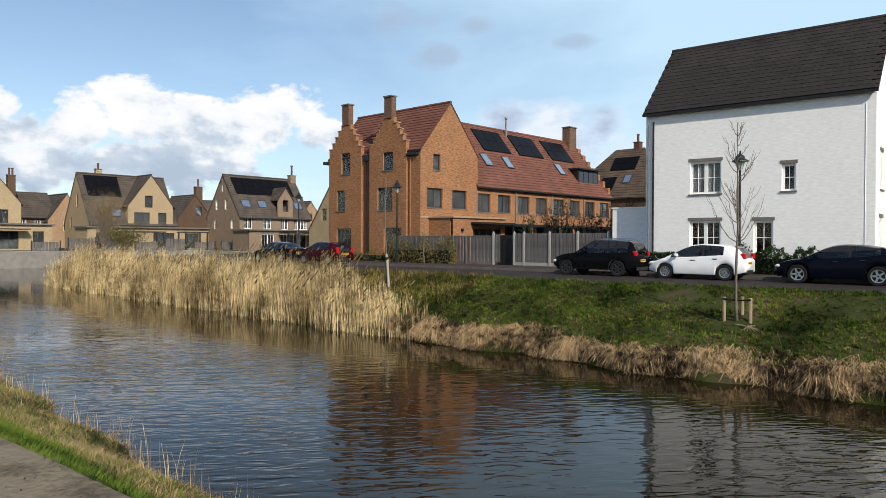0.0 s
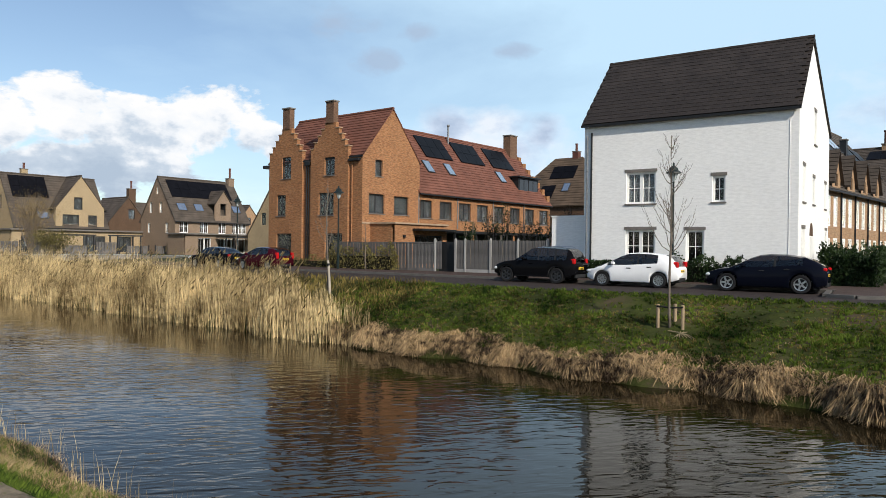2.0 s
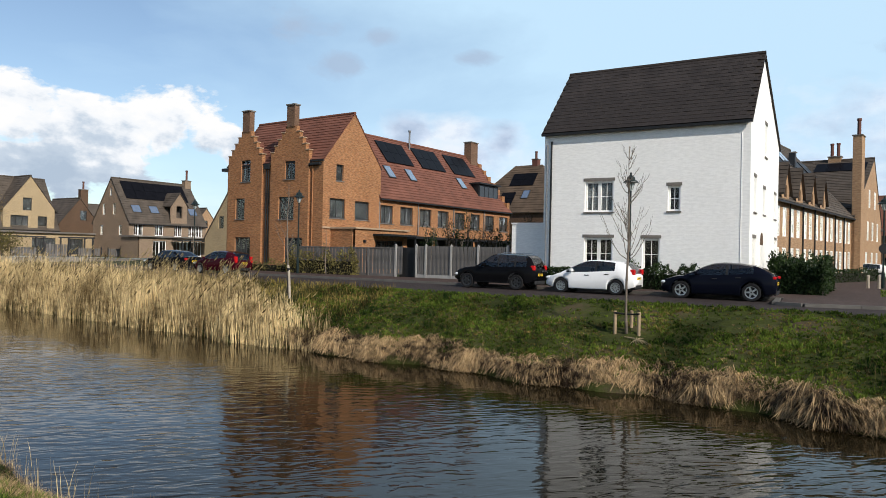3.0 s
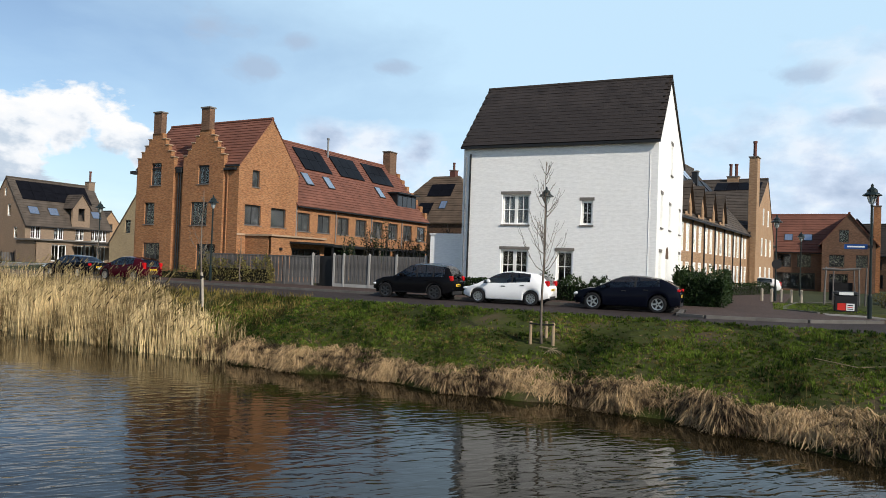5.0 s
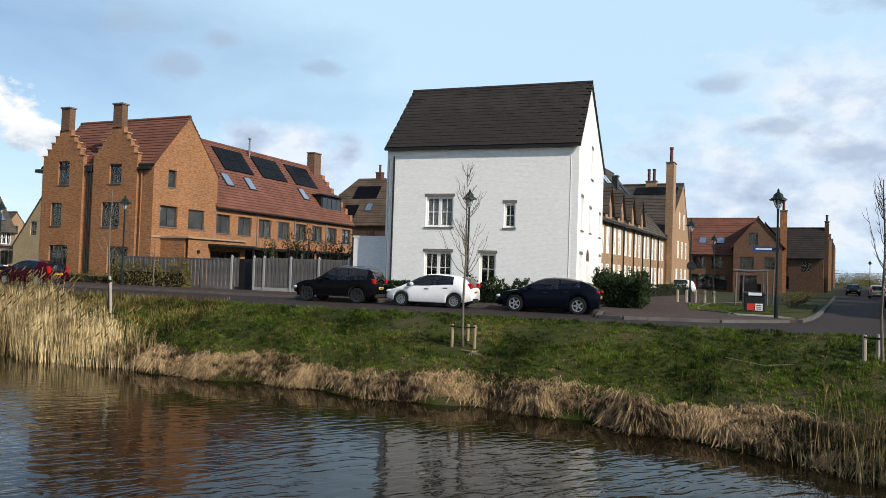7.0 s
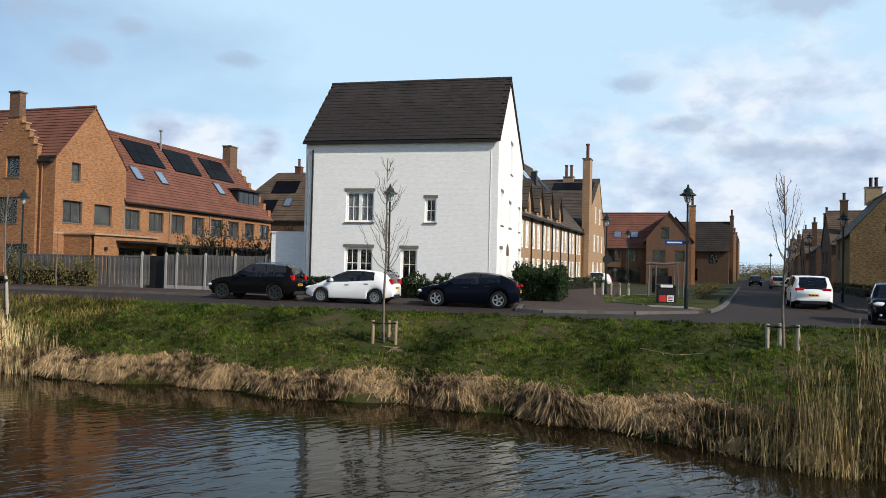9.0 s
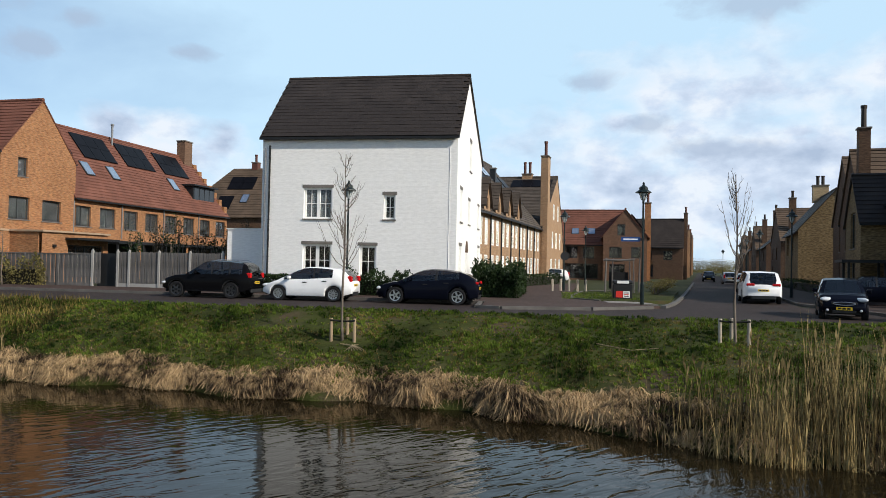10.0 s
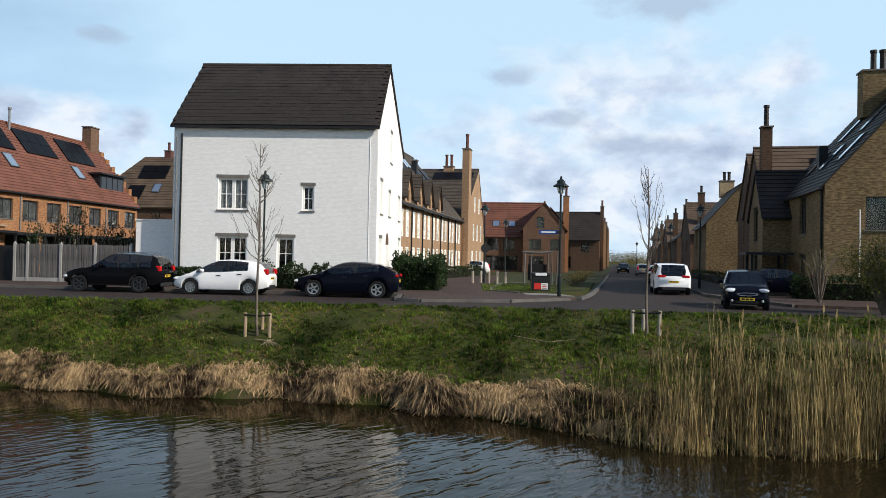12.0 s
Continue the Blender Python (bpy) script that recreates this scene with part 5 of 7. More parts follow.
he = house("yellow_gabled_house", pose(-67.0, 56.5, 0, 0, 0, -3), 11.0, 9.0, 2.8, 9.8, "y", YELLOW_BRICK, GREY_TILE, "yellow brick gabled house partly hidden by another", style=LT, front=[(2.4, 3.9, 0.9, 1.4, 1, 1), (5.5, 4.0, 0.9, 1.5, 1, 1)], course=0.5, group="houses across the water")
hf = house("yellow_gabled_house", facing_east(-105.0, 86.5), 4.6, 8.0, 6.0, 8.8, "y", TAN_BRICK, GREY_TILE, "small tan brick gable far behind", style=LT, front=[(1.8, 5.2, 0.9, 1.4, 1, 1)], course=0.5, group="houses across the water")
# brown hipped house behind the terrace
hp = root("hipped_house", pose(-47.0, 82.0, 0.6, 0, 0, -4), "brown brick house with hipped tiled roof and solar panels", "house")
part("wall", obox(0, 14, 0, 10, -0.7, 6.4), BROWN_BRICK, hp)
for mm, w in ((pose(-0.3, -0.3, 6.3), 14.6), (pose(14.3, 10.3, 6.3, 0, 0, 180), 14.6), (pose(-0.3, 10.3, 6.3, 0, 0, -90), 10.6), (pose(14.3, -0.3, 6.3, 0, 0, 90), 10.6)):
    part("roof_slope", slope_mesh(w, 5.3, 6.6, 0.42, hip=(5.3, 5.3) if w > 12 else (5.29, 5.29)), BROWN_TILE, hp, m=mm)
solar(hp, on_slope(5.5, 0.55, -0.3, 6.3, 5.3, 6.6), 3.5, 2.2, 2, 2)
solar(hp, on_slope(5.0, 0.15, -0.3, 6.3, 5.3, 6.6), 2.0, 2.2, 2, 2)
roof_window(hp, on_slope(8.0, 0.28, -0.3, 6.3, 5.3, 6.6), 1.0, 1.4)
chimney(hp, 8.0, 5.2, 12.3, 13.6, 0.8, 0.8, POT_RED, 1, 1.0)

# ---- fence ----
fence = root("garden_fence", pose(-34.5, 36.62, 0), "tall weathered grey wooden garden fence on concrete base", "fence")
PLANK = finish(obox(0, 0.125, -0.011, 0.011, 0.25, 2.0, 0.004), "plank", FENCE_WOOD)


def planks(x0, x1, dz=0.0):
    n = int((x1 - x0) / 0.14)
    for i in range(n):
        part("plank", PLANK, None, fence, m=pose(x0 + i * 0.14, 0.02 * (i % 2), dz + random.uniform(-0.012, 0.012), 0, random.uniform(-0.3, 0.3), 0))


def post(x, h=2.1, mat=None):
    bm = bmesh.new()
    box(bm, x - 0.06, x + 0.06, -0.06, 0.06, -0.1, h)
    lathe(bm, [(0.075, h), (0.03, h + 0.08)], 4, (x, 0, 0))
    part("post", bm, mat or FENCE_POST, fence)


planks(0.0, 8.55, -0.12)
part("base_board", obox(0, 8.6, -0.02, 0.02, 0.05, 0.26), FENCE_WOOD, fence)
part("top_rail", obox(0, 8.6, -0.04, 0.04, 1.86, 1.92), FENCE_WOOD, fence)
for x in (2.2, 4.4, 6.5):
    post(x, 1.85, FENCE_WOOD)
post(8.65), post(10.2)
gate = part("gate", obox(8.75, 10.1, 0.28, 0.33, 0.05, 1.95), LEAD, fence, "dark set back garden gate")
planks(8.75, 9.3, 0.0)
planks(10.3, 16.7, 0.05)
part("base_board", obox(10.25, 16.75, -0.025, 0.03, 0.0, 0.3), FENCE_POST, fence)
for x in (10.9, 12.7, 14.55, 16.45):
    post(x)

# ---- plants ----


def blades(n, place, height, width, lean, mat, name, label, category, segs=2, droop=0.0, parent=None):
    """Many single blades. place() -> x, y, z of the foot; lean: sideways reach as a share of the height."""
    verts, faces = [], []
    for _ in range(n):
        x, y, z = place()
        h = height(x) if callable(height) else height * rng.uniform(0.65, 1.2)
        a, b = rng.uniform(0, 2 * math.pi), rng.uniform(0, 2 * math.pi)
        l = h * lean * rng.uniform(0.2, 1.0)
        lx, ly = l * math.cos(b), l * math.sin(b)
        wx, wy = 0.5 * width * math.cos(a), 0.5 * width * math.sin(a)
        base = len(verts)
        for k in range(segs):
            t = k / segs
            c = t * t
            zz = h * (t - droop * c)
            f = 1 - 0.5 * t
            verts += [(x + lx * c - wx * f, y + ly * c - wy * f, z + zz), (x + lx * c + wx * f, y + ly * c + wy * f, z + zz)]
        verts.append((x + lx, y + ly, z + h * (1 - droop)))
        for k in range(segs - 1):
            i = base + 2 * k
            faces.append((i, i + 1, i + 3, i + 2))
        i = base + 2 * (segs - 1)
        faces.append((i, i + 1, i + 2))
    return stuff(name, verts, faces, mat, label, category, parent)


def bank_spot(x0, x1, v0, v1, power=1.0):
    def f():
        x = rng.uniform(x0, x1)
        e, t = far_edge(x), bank_top(x)
        y = e + (t - e) * (v0 + (v1 - v0) * rng.uniform() ** power)
        return x, y, bank_z(x, y) - 0.02
    return f


def reed_spot():
    while True:
        x = -63 + 45 * rng.uniform() ** 0.95
        k = min(1.0, max(0.0, (-17.0 - x) / 9.0))
        if rng.uniform() < 0.06 + 0.94 * k:
            break
    y = far_edge(x) - 0.35 + rng.uniform() * (1.0 + 2.2 * k)
    return x, y, bank_z(x, y) - 0.05


blades(23000, reed_spot, lambda x: (rng.uniform(0.75, 1.9) + 0.5 * noise.noise((x * 1.6, 0.0, 4.0))) * (0.5 + 0.5 * min(1.0, max(0.0, (-17.6 - x) / 9.0))), 0.02, 0.16, REED, "reed_bed", "dense bed of tall dry straw coloured reeds", "reeds", 3)
verts, faces = [], []
for _ in range(900):
    x, y, z = reed_spot()
    h = rng.uniform(1.6, 2.1) * (0.5 + 0.5 * min(1.0, max(0.0, (-17.6 - x) / 9.0)))
    lx = rng.uniform(0.0, 0.3)
    for k, (zz, w) in enumerate(((h, 0.01), (h + 0.12, 0.045), (h + 0.28, 0.008))):
        verts += [(x + lx + 0.12 * k - w, y, z + zz - 0.03 * k), (x + lx + 0.12 * k + w, y, z + zz - 0.03 * k)]
    i = len(verts) - 6
    faces += [(i, i + 1, i + 3, i + 2), (i + 2, i + 3, i + 5, i + 4)]
stuff("reed_plumes", verts, faces, BANK_REED, "feathery brown seed heads above the reeds", "reeds")


def reed_right():
    while True:
        x = 1.2 + 20 * rng.uniform()
        k = min(1.0, (x - 1.0) / 3.6)
        if rng.uniform() < k * k and rng.uniform() < 0.6 + 0.8 * noise.noise((x * 1.8, 2.0, 6.0)):
            break
    y = far_edge(x) - 0.45 + rng.uniform() ** 1.3 * (0.7 + 1.9 * k)
    return x, y, bank_z(x, y) - 0.05


def reed_height(x):
    return (0.55 + 1.95 * rng.uniform() ** 0.8) * min(1.0, 0.34 + (x - 1.4) / 7.0) * (1 + 0.25 * noise.noise((x * 1.1, 4.0, 1.0)))


blades(5000, reed_right, reed_height, 0.018, 0.2, BANK_REED, "reed_bed", "loose stand of tall dry reeds at the bank foot", "reeds", 4)
blades(2200, reed_right, lambda x: rng.uniform(0.3, 0.9), 0.022, 1.1, BANK_REED, "reed_litter", "broken reed stalks lying at the bank foot", "reeds", 3, 0.35)
verts, faces = [], []
for _ in range(260):
    x, y, z = reed_right()
    h = reed_height(x) * 0.5 + 1.05 * min(1.0, 0.34 + (x - 1.4) / 7.0)
    lx, ly = rng.normal() * 0.10, rng.normal() * 0.08
    i = len(verts)
    for zz, w in ((0.0, 0.008), (h * 0.6, 0.007), (h, 0.006), (h + 0.10, 0.030), (h + 0.26, 0.004)):
        t = (zz / h) ** 2
        verts += [(x + lx * t - w, y + ly * t, z + zz), (x + lx * t + w, y + ly * t, z + zz)]
    faces += [(i + q, i + q + 1, i + q + 3, i + q + 2) for q in (0, 2, 4, 6)]
stuff("reed_plumes", verts, faces, BANK_REED, "dry reeds with feathery seed heads on the bank", "reeds")


def fringe():
    x = rng.uniform(-20, 20)
    wide = 0.55 + 0.5 * abs(noise.noise((x * 0.35, 0.0, 2.5))) * 2 + 1.3 * math.exp(-((x - 3.2) / 2.2) ** 2)
    y = far_edge(x) + 0.2 + wide * rng.uniform() ** 1.3 + 0.25 * math.sin(x * 1.7) * rng.uniform()
    return x, y, bank_z(x, y) - 0.03


# dead grass in matted bundles that lean over the water
verts, faces = [], []
for _ in range(3700):
    x, y, z = fringe()
    if x > 3.5 and rng.uniform() < 0.5:
        continue
    mound = math.exp(-((x + 1.3) / 0.9) ** 2)
    full = max(0.15, 0.55 + 1.1 * noise.noise((x * 0.7, y * 0.9, 3.0)) + 0.55 * mound)
    turn = 2.6 * noise.noise((x * 1.1, y * 1.1, 11.0)) + rng.normal() * 0.65
    lift = rng.uniform(0.03, 0.21) * (0.45 + full)
    for _ in range(int(11 + 12 * full)):
        h = lift * rng.uniform(0.5, 1.3)
        out = rng.uniform(0.15, 0.55) * (0.5 + 0.6 * full)
        a = turn + rng.normal() * 0.5
        dx, dy = out * math.sin(a), -out * math.cos(a)
        fx, fy = x + rng.normal() * 0.07, y + rng.normal() * 0.07
        fz = bank_z(fx, fy) - 0.02
        drop = min(0.45, max(0.0, (fz - bank_z(fx + dx, fy + dy)))) + 0.02
        w = rng.uniform(0.005, 0.012)
        b = rng.uniform(0, math.pi)
        wx, wy = w * math.cos(b), w * math.sin(b)
        i = len(verts)
        for t, zz in ((0, 0.0), (0.3, h * 0.9), (0.68, h * 0.8 - drop * 0.35)):
            verts += [(fx + dx * t - wx, fy + dy * t - wy, fz + zz), (fx + dx * t + wx, fy + dy * t + wy, fz + zz)]
        verts.append((fx + dx, fy + dy, max(WATER_Z + 0.02, fz + h * 0.2 - drop * rng.uniform(0.1, 0.8))))
        faces += [(i, i + 1, i + 3, i + 2), (i + 2, i + 3, i + 5, i + 4), (i + 4, i + 5, i + 6)]
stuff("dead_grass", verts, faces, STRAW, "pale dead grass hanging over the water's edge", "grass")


# trodden and dug spots where little grows
BARE = [(-6.85, 22.5, 1.0), (-9.6, 24.2, 1.4), (-4.0, 24.3, 1.5), (-7.8, 23.9, 1.1), (-19.0, 24.6, 0.6), (-12.6, 24.8, 0.6)]


def tuft(lo, hi, patch, base=3.0):
    """Grass that grows in tufts: heights follow a patchy pattern."""
    def f():
        while True:
            x, y, z = spot()
            v = 0.62 + 0.85 * noise.noise((x * 0.4, y * 0.6, patch)) + 0.35 * noise.noise((x * 2.2, y * 2.2, patch))
            bare = any((x - a) ** 2 + ((y - b) * 1.5) ** 2 < c * c * rng.uniform(0.6, 1.3) for a, b, c in BARE)
            if rng.uniform() < v and not (bare and rng.uniform() < 0.85):
                return x, y, z
    spot = bank_spot(-22, 24, lo, hi)
    return f



def tussocks(n, place, per, reach, tall, width, mat, label):
    """Tufts of blades that spread from one foot; lush tufts stand beside cropped ones."""
    verts, faces = [], []
    for _ in range(n):
        cx, cy, cz = place()
        size = rng.uniform(0.55, 1.0) * (0.75 + 0.9 * max(0.0, 0.35 + noise.noise((cx * 0.9, cy * 1.1, 21.0))))
        comb_to = 2.4 * noise.noise((cx * 0.7, cy * 0.7, 33.0))
        for _ in range(per):
            b = rng.uniform(0, 2 * math.pi)
            h = tall * size * rng.uniform(0.5, 1.15)
            out = reach * size * rng.uniform(0.25, 1.0)
            lx, ly = out * math.cos(b) + 0.35 * h * math.sin(comb_to), out * math.sin(b) - 0.35 * h * math.cos(comb_to)
            fx, fy = cx + 0.3 * out * math.cos(b), cy + 0.3 * out * math.sin(b)
            a = rng.uniform(0, math.pi)
            wx, wy = 0.5 * width * math.cos(a), 0.5 * width * math.sin(a)
            i = len(verts)
            verts += [(fx - wx, fy - wy, cz), (fx + wx, fy + wy, cz), (fx + 0.45 * lx - 0.8 * wx, fy + 0.45 * ly - 0.8 * wy, cz + 0.8 * h), (fx + 0.45 * lx + 0.8 * wx, fy + 0.45 * ly + 0.8 * wy, cz + 0.8 * h), (fx + lx, fy + ly, cz + 0.86 * h)]
            faces += [(i, i + 1, i + 3, i + 2), (i + 2, i + 3, i + 4)]
    return stuff("grass", verts, faces, mat, label, "grass")


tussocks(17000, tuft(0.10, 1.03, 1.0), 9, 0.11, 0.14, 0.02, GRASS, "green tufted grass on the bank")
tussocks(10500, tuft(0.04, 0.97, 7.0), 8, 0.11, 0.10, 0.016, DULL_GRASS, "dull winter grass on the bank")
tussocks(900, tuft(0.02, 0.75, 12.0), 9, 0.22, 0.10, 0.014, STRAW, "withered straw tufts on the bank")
blades(260, tuft(0.05, 0.4, 4.0), lambda x: rng.uniform(0.25, 0.7), 0.008, 0.4, OLD_REED, "dry_stalks", "thin dry stalks on the lower bank", "grass", 3)
blades(14000, bank_spot(-62, -18, 0.35, 1.05), 0.3, 0.03, 0.6, DULL_GRASS, "grass", "rough grass behind the reeds", "grass", 2)


def near_spot(v0, v1, power=1.0, x0=-26.0):
    def f():
        x = x0 + (-3.0 - x0) * rng.uniform() ** 0.7
        e = near_edge(x)
        y = 2.12 + (e - 2.12) * (v0 + (v1 - v0) * rng.uniform() ** power)
        return x, y, near_z(x, y) - 0.02
    return f


blades(52000, near_spot(0.0, 0.95, 1.5), 0.13, 0.010, 0.8, GRASS, "grass", "fresh green grass on the near bank", "grass", 3, 0.15)


def near_right():
    x = -3.2 + 11.0 * rng.uniform()
    y = 2.12 + (near_edge(x) - 2.12) * rng.uniform() ** 1.2
    return x, y, near_z(x, y) - 0.02


blades(22000, near_right, 0.13, 0.012, 0.8, GRASS, "grass", "green grass beside the path on the near bank", "grass", 2)
blades(19000, near_spot(0.40, 1.05), 0.22, 0.008, 1.2, STRAW, "dead_grass", "flattened straw on the near bank", "grass", 3, 0.4)
blades(230, near_spot(0.8, 1.06), lambda x: rng.uniform(0.25, 0.75), 0.008, 0.25, REED, "dry_stalks", "thin dry stalks at the near water's edge", "grass", 3)


def path_spot():
    x, y = -9 + 7 * rng.uniform(), 0.6 + 1.6 * rng.uniform()
    return x, y, near_z(x, y) + 0.04


blades(900, path_spot, lambda x: rng.uniform(0.008, 0.02), 0.008, 5.0, STRAW, "dry_litter", "dry grass scraps strewn on the dirt path", "litter", 2)
blades(300, path_spot, lambda x: rng.uniform(0.01, 0.03), 0.012, 1.5, GRASS, "grass", "small green sprigs in the trodden path", "grass", 2)
blades(3000, lambda: (rng.uniform(0.2, 4.2), rng.uniform(37.0, 46), 0.09), 0.1, 0.03, 0.6, GRASS, "grass", "mown lawn at the street corner", "grass", 2)


def clump(n, size, where, squash=(1, 1, 1)):
    """Leaf cards strewn through a volume; where() -> a centre."""
    verts, faces = [], []
    for _ in range(n):
        c = where()
        q = Euler([rng.uniform(0, 6.3) for _ in range(3)]).to_quaternion()
        s = size * rng.uniform(0.6, 1.3)
        i = len(verts)
        for p in ((-0.5, 0, 0), (0, -0.3, 0.05), (0.5, 0, 0), (0, 0.3, 0.05)):
            v = q @ Vector(p) * s
            verts.append((c[0] + v.x, c[1] + v.y, c[2] + v.z))
        faces.append((i, i + 1, i + 2, i + 3))
    return verts, faces


def hedge(x0, x1, y0, y1, h, n, label, mat=None, m=None, rough=0.12):
    r = root("hedge", m or Matrix(), label, "hedge")

    def where():
        # most leaves sit in the outer shell
        x, y = rng.uniform(x0, x1), rng.uniform(y0, y1)
        k = rng.uniform()
        in_ = abs(rng.normal()) * 0.09
        if k < 0.45:
            y = y0 + in_
        elif k < 0.55:
            x = x0 + in_
        elif k < 0.68:
            x = x1 - in_
        top = h * (1 + rough * 1.6 * noise.noise((x * 1.4, y, 1.0)) + rough * noise.noise((x * 4, y, 8.0)))
        z = rng.uniform() ** 0.8 * top if k < 0.68 else top - abs(rng.normal()) * 0.1
        return x + rng.normal() * 0.04, y + rng.normal() * 0.04, max(z, 0.03)
    v, f = clump(n, 0.13, where)
    stuff("leaves", v, f, mat or HEDGE, "", "", r)
    # solid near-black box puts the shaded depth behind the leaves into colour
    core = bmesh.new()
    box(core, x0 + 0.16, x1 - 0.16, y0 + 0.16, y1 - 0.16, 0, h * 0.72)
    part("core", core, material("dark hedge depth", (0.02, 0.018, 0.012), 0.9), r)


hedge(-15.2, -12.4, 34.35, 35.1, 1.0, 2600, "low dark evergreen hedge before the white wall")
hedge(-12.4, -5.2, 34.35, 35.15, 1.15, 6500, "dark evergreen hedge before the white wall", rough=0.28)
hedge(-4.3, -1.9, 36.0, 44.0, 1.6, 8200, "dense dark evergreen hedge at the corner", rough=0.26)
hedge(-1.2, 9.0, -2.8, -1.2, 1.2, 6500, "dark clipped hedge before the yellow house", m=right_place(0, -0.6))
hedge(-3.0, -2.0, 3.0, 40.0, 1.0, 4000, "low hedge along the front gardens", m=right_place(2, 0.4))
hedge(-34.3, -28.6, 35.75, 36.45, 1.35, 2600, "sparse brown green shrubs against the fence", SHRUB, rough=0.5)
hedge(-45, -36, 37.5, 38.2, 0.7, 1800, "low shrubs along the brick wall", SHRUB, rough=0.4)
hedge(0.0, 26.0, 1.2, 1.9, 1.0, 3500, "low hedge along the terrace gardens", m=pose(-3.4, 49.0, 0, 0, 0, 90 - math.degrees(ST)))


def young_tree(x, y, z, h, spread, twigs, label, seed, bark=None, lean=0.0, up=1.7):
    """A slim street tree without leaves."""
    rr = random.Random(seed)
    r = root("young_tree", pose(x, y, z), label, "tree", "young trees")
    bm = bmesh.new()
    pts = [(lean * h * t + 0.03 * math.sin(t * 9 + seed), 0.03 * math.cos(t * 7), h * t) for t in [k / 10 for k in range(11)]]
    tube(bm, pts, [0.045 * (1 - 0.85 * k / 10) + 0.006 for k in range(11)], 8)
    part("trunk", bm, bark or BARK, r, smooth=True)
    bm = bmesh.new()
    for k in range(twigs):
        t = rr.uniform(0.36, 0.95)
        i = int(t * 10)
        a = rr.uniform(0, 6.28)
        p = Vector(pts[i]).lerp(Vector(pts[min(10, i + 1)]), t * 10 - i)
        ln = spread * rr.uniform(0.5, 1.0) * (1.25 - t)
        q = [p]
        for s in range(1, 6):
            u = s / 5
            q.append(p + Vector((math.cos(a) * ln * u ** 0.8, math.sin(a) * ln * u ** 0.8, ln * up * u ** 1.35)) + Vector((rr.uniform(-1, 1), rr.uniform(-1, 1), 0)) * 0.05 * u)
        tube(bm, q, [0.015 * (1 - 0.14 * s) for s in range(6)], 4)
        for s in (2, 3, 4):
            b = a + rr.uniform(-1.2, 1.2)
            l2 = ln * rr.uniform(0.2, 0.5)
            o = q[s]
            tube(bm, [o, o + Vector((math.cos(b) * l2 * 0.5, math.sin(b) * l2 * 0.5, l2 * 0.5)), o + Vector((math.cos(b) * l2 * 0.8, math.sin(b) * l2 * 0.8, l2 * 1.2))], [0.008, 0.006, 0.004], 3)
    part("crown", bm, bark or BARK, r)
    return r


def stakes(x, y, z, label, w=0.78, hgt=0.75, mat=None):
    r = root("tree_stakes", pose(x, y, z), label, "tree stakes", "tree stakes")
    for a, b in ((-w / 2, 0.0), (w / 2, 0.0), (0.02, 0.45)):
        bm = bmesh.new()
        lathe(bm, [(0.056, -0.35), (0.056, hgt - 0.02), (0.045, hgt)], 10, (a, b, 0))
        part("stake", bm, mat or STAKE_WOOD, r)
    bm = bmesh.new()
    tube(bm, [(-w / 2 - 0.03, -0.05, hgt - 0.06), (-0.1, -0.02, hgt - 0.09), (0.1, -0.02, hgt - 0.09), (w / 2 + 0.03, -0.05, hgt - 0.06)], [0.03] * 4, 6)
    part("strap", bm, RUBBER, r)


young_tree(-6.85, 22.55, -0.95, 6.2, 1.1, 30, "slim bare young street tree on the bank", 3)
stakes(-6.85, 22.6, -0.98, "short wooden tree stakes with black strap", hgt=0.88)
young_tree(5.25, 22.5, -0.95, 5.55, 0.85, 24, "slim bare young street tree on the bank", 8, up=3.2)
stakes(5.25, 22.6, -0.93, "pale wooden tree stakes with black strap", hgt=1.2, w=0.82, mat=PALE_WOOD)
young_tree(-23.0, 24.0, -0.55, 5.2, 0.8, 12, "slim bare young tree among the reeds", 5, lean=-0.02)
young_tree(-30.2, 35.0, 0.1, 3.0, 0.5, 6, "thin bare sapling beside the road", 9)
young_tree(-44.0, 36.0, 0.1, 3.2, 0.7, 10, "thin bare sapling beside the road", 12)
bm = bmesh.new()
tube(bm, [(0.15, -0.1, 0.0), (-0.05, 0, 1.3), (-0.1, 0, 1.55)], [0.06, 0.06, 0.055], 8)
sk = root("tree_stake", pose(-22.85, 23.95, -0.6), "single pale leaning tree stake with black tie", "tree stakes", "tree stakes")
part("stake", bm, PALE_WOOD, sk)
bm = bmesh.new()
lathe(bm, [(0.075, 1.28), (0.075, 1.42)], 8, (-0.07, 0, 0))
part("strap", bm, RUBBER, sk)


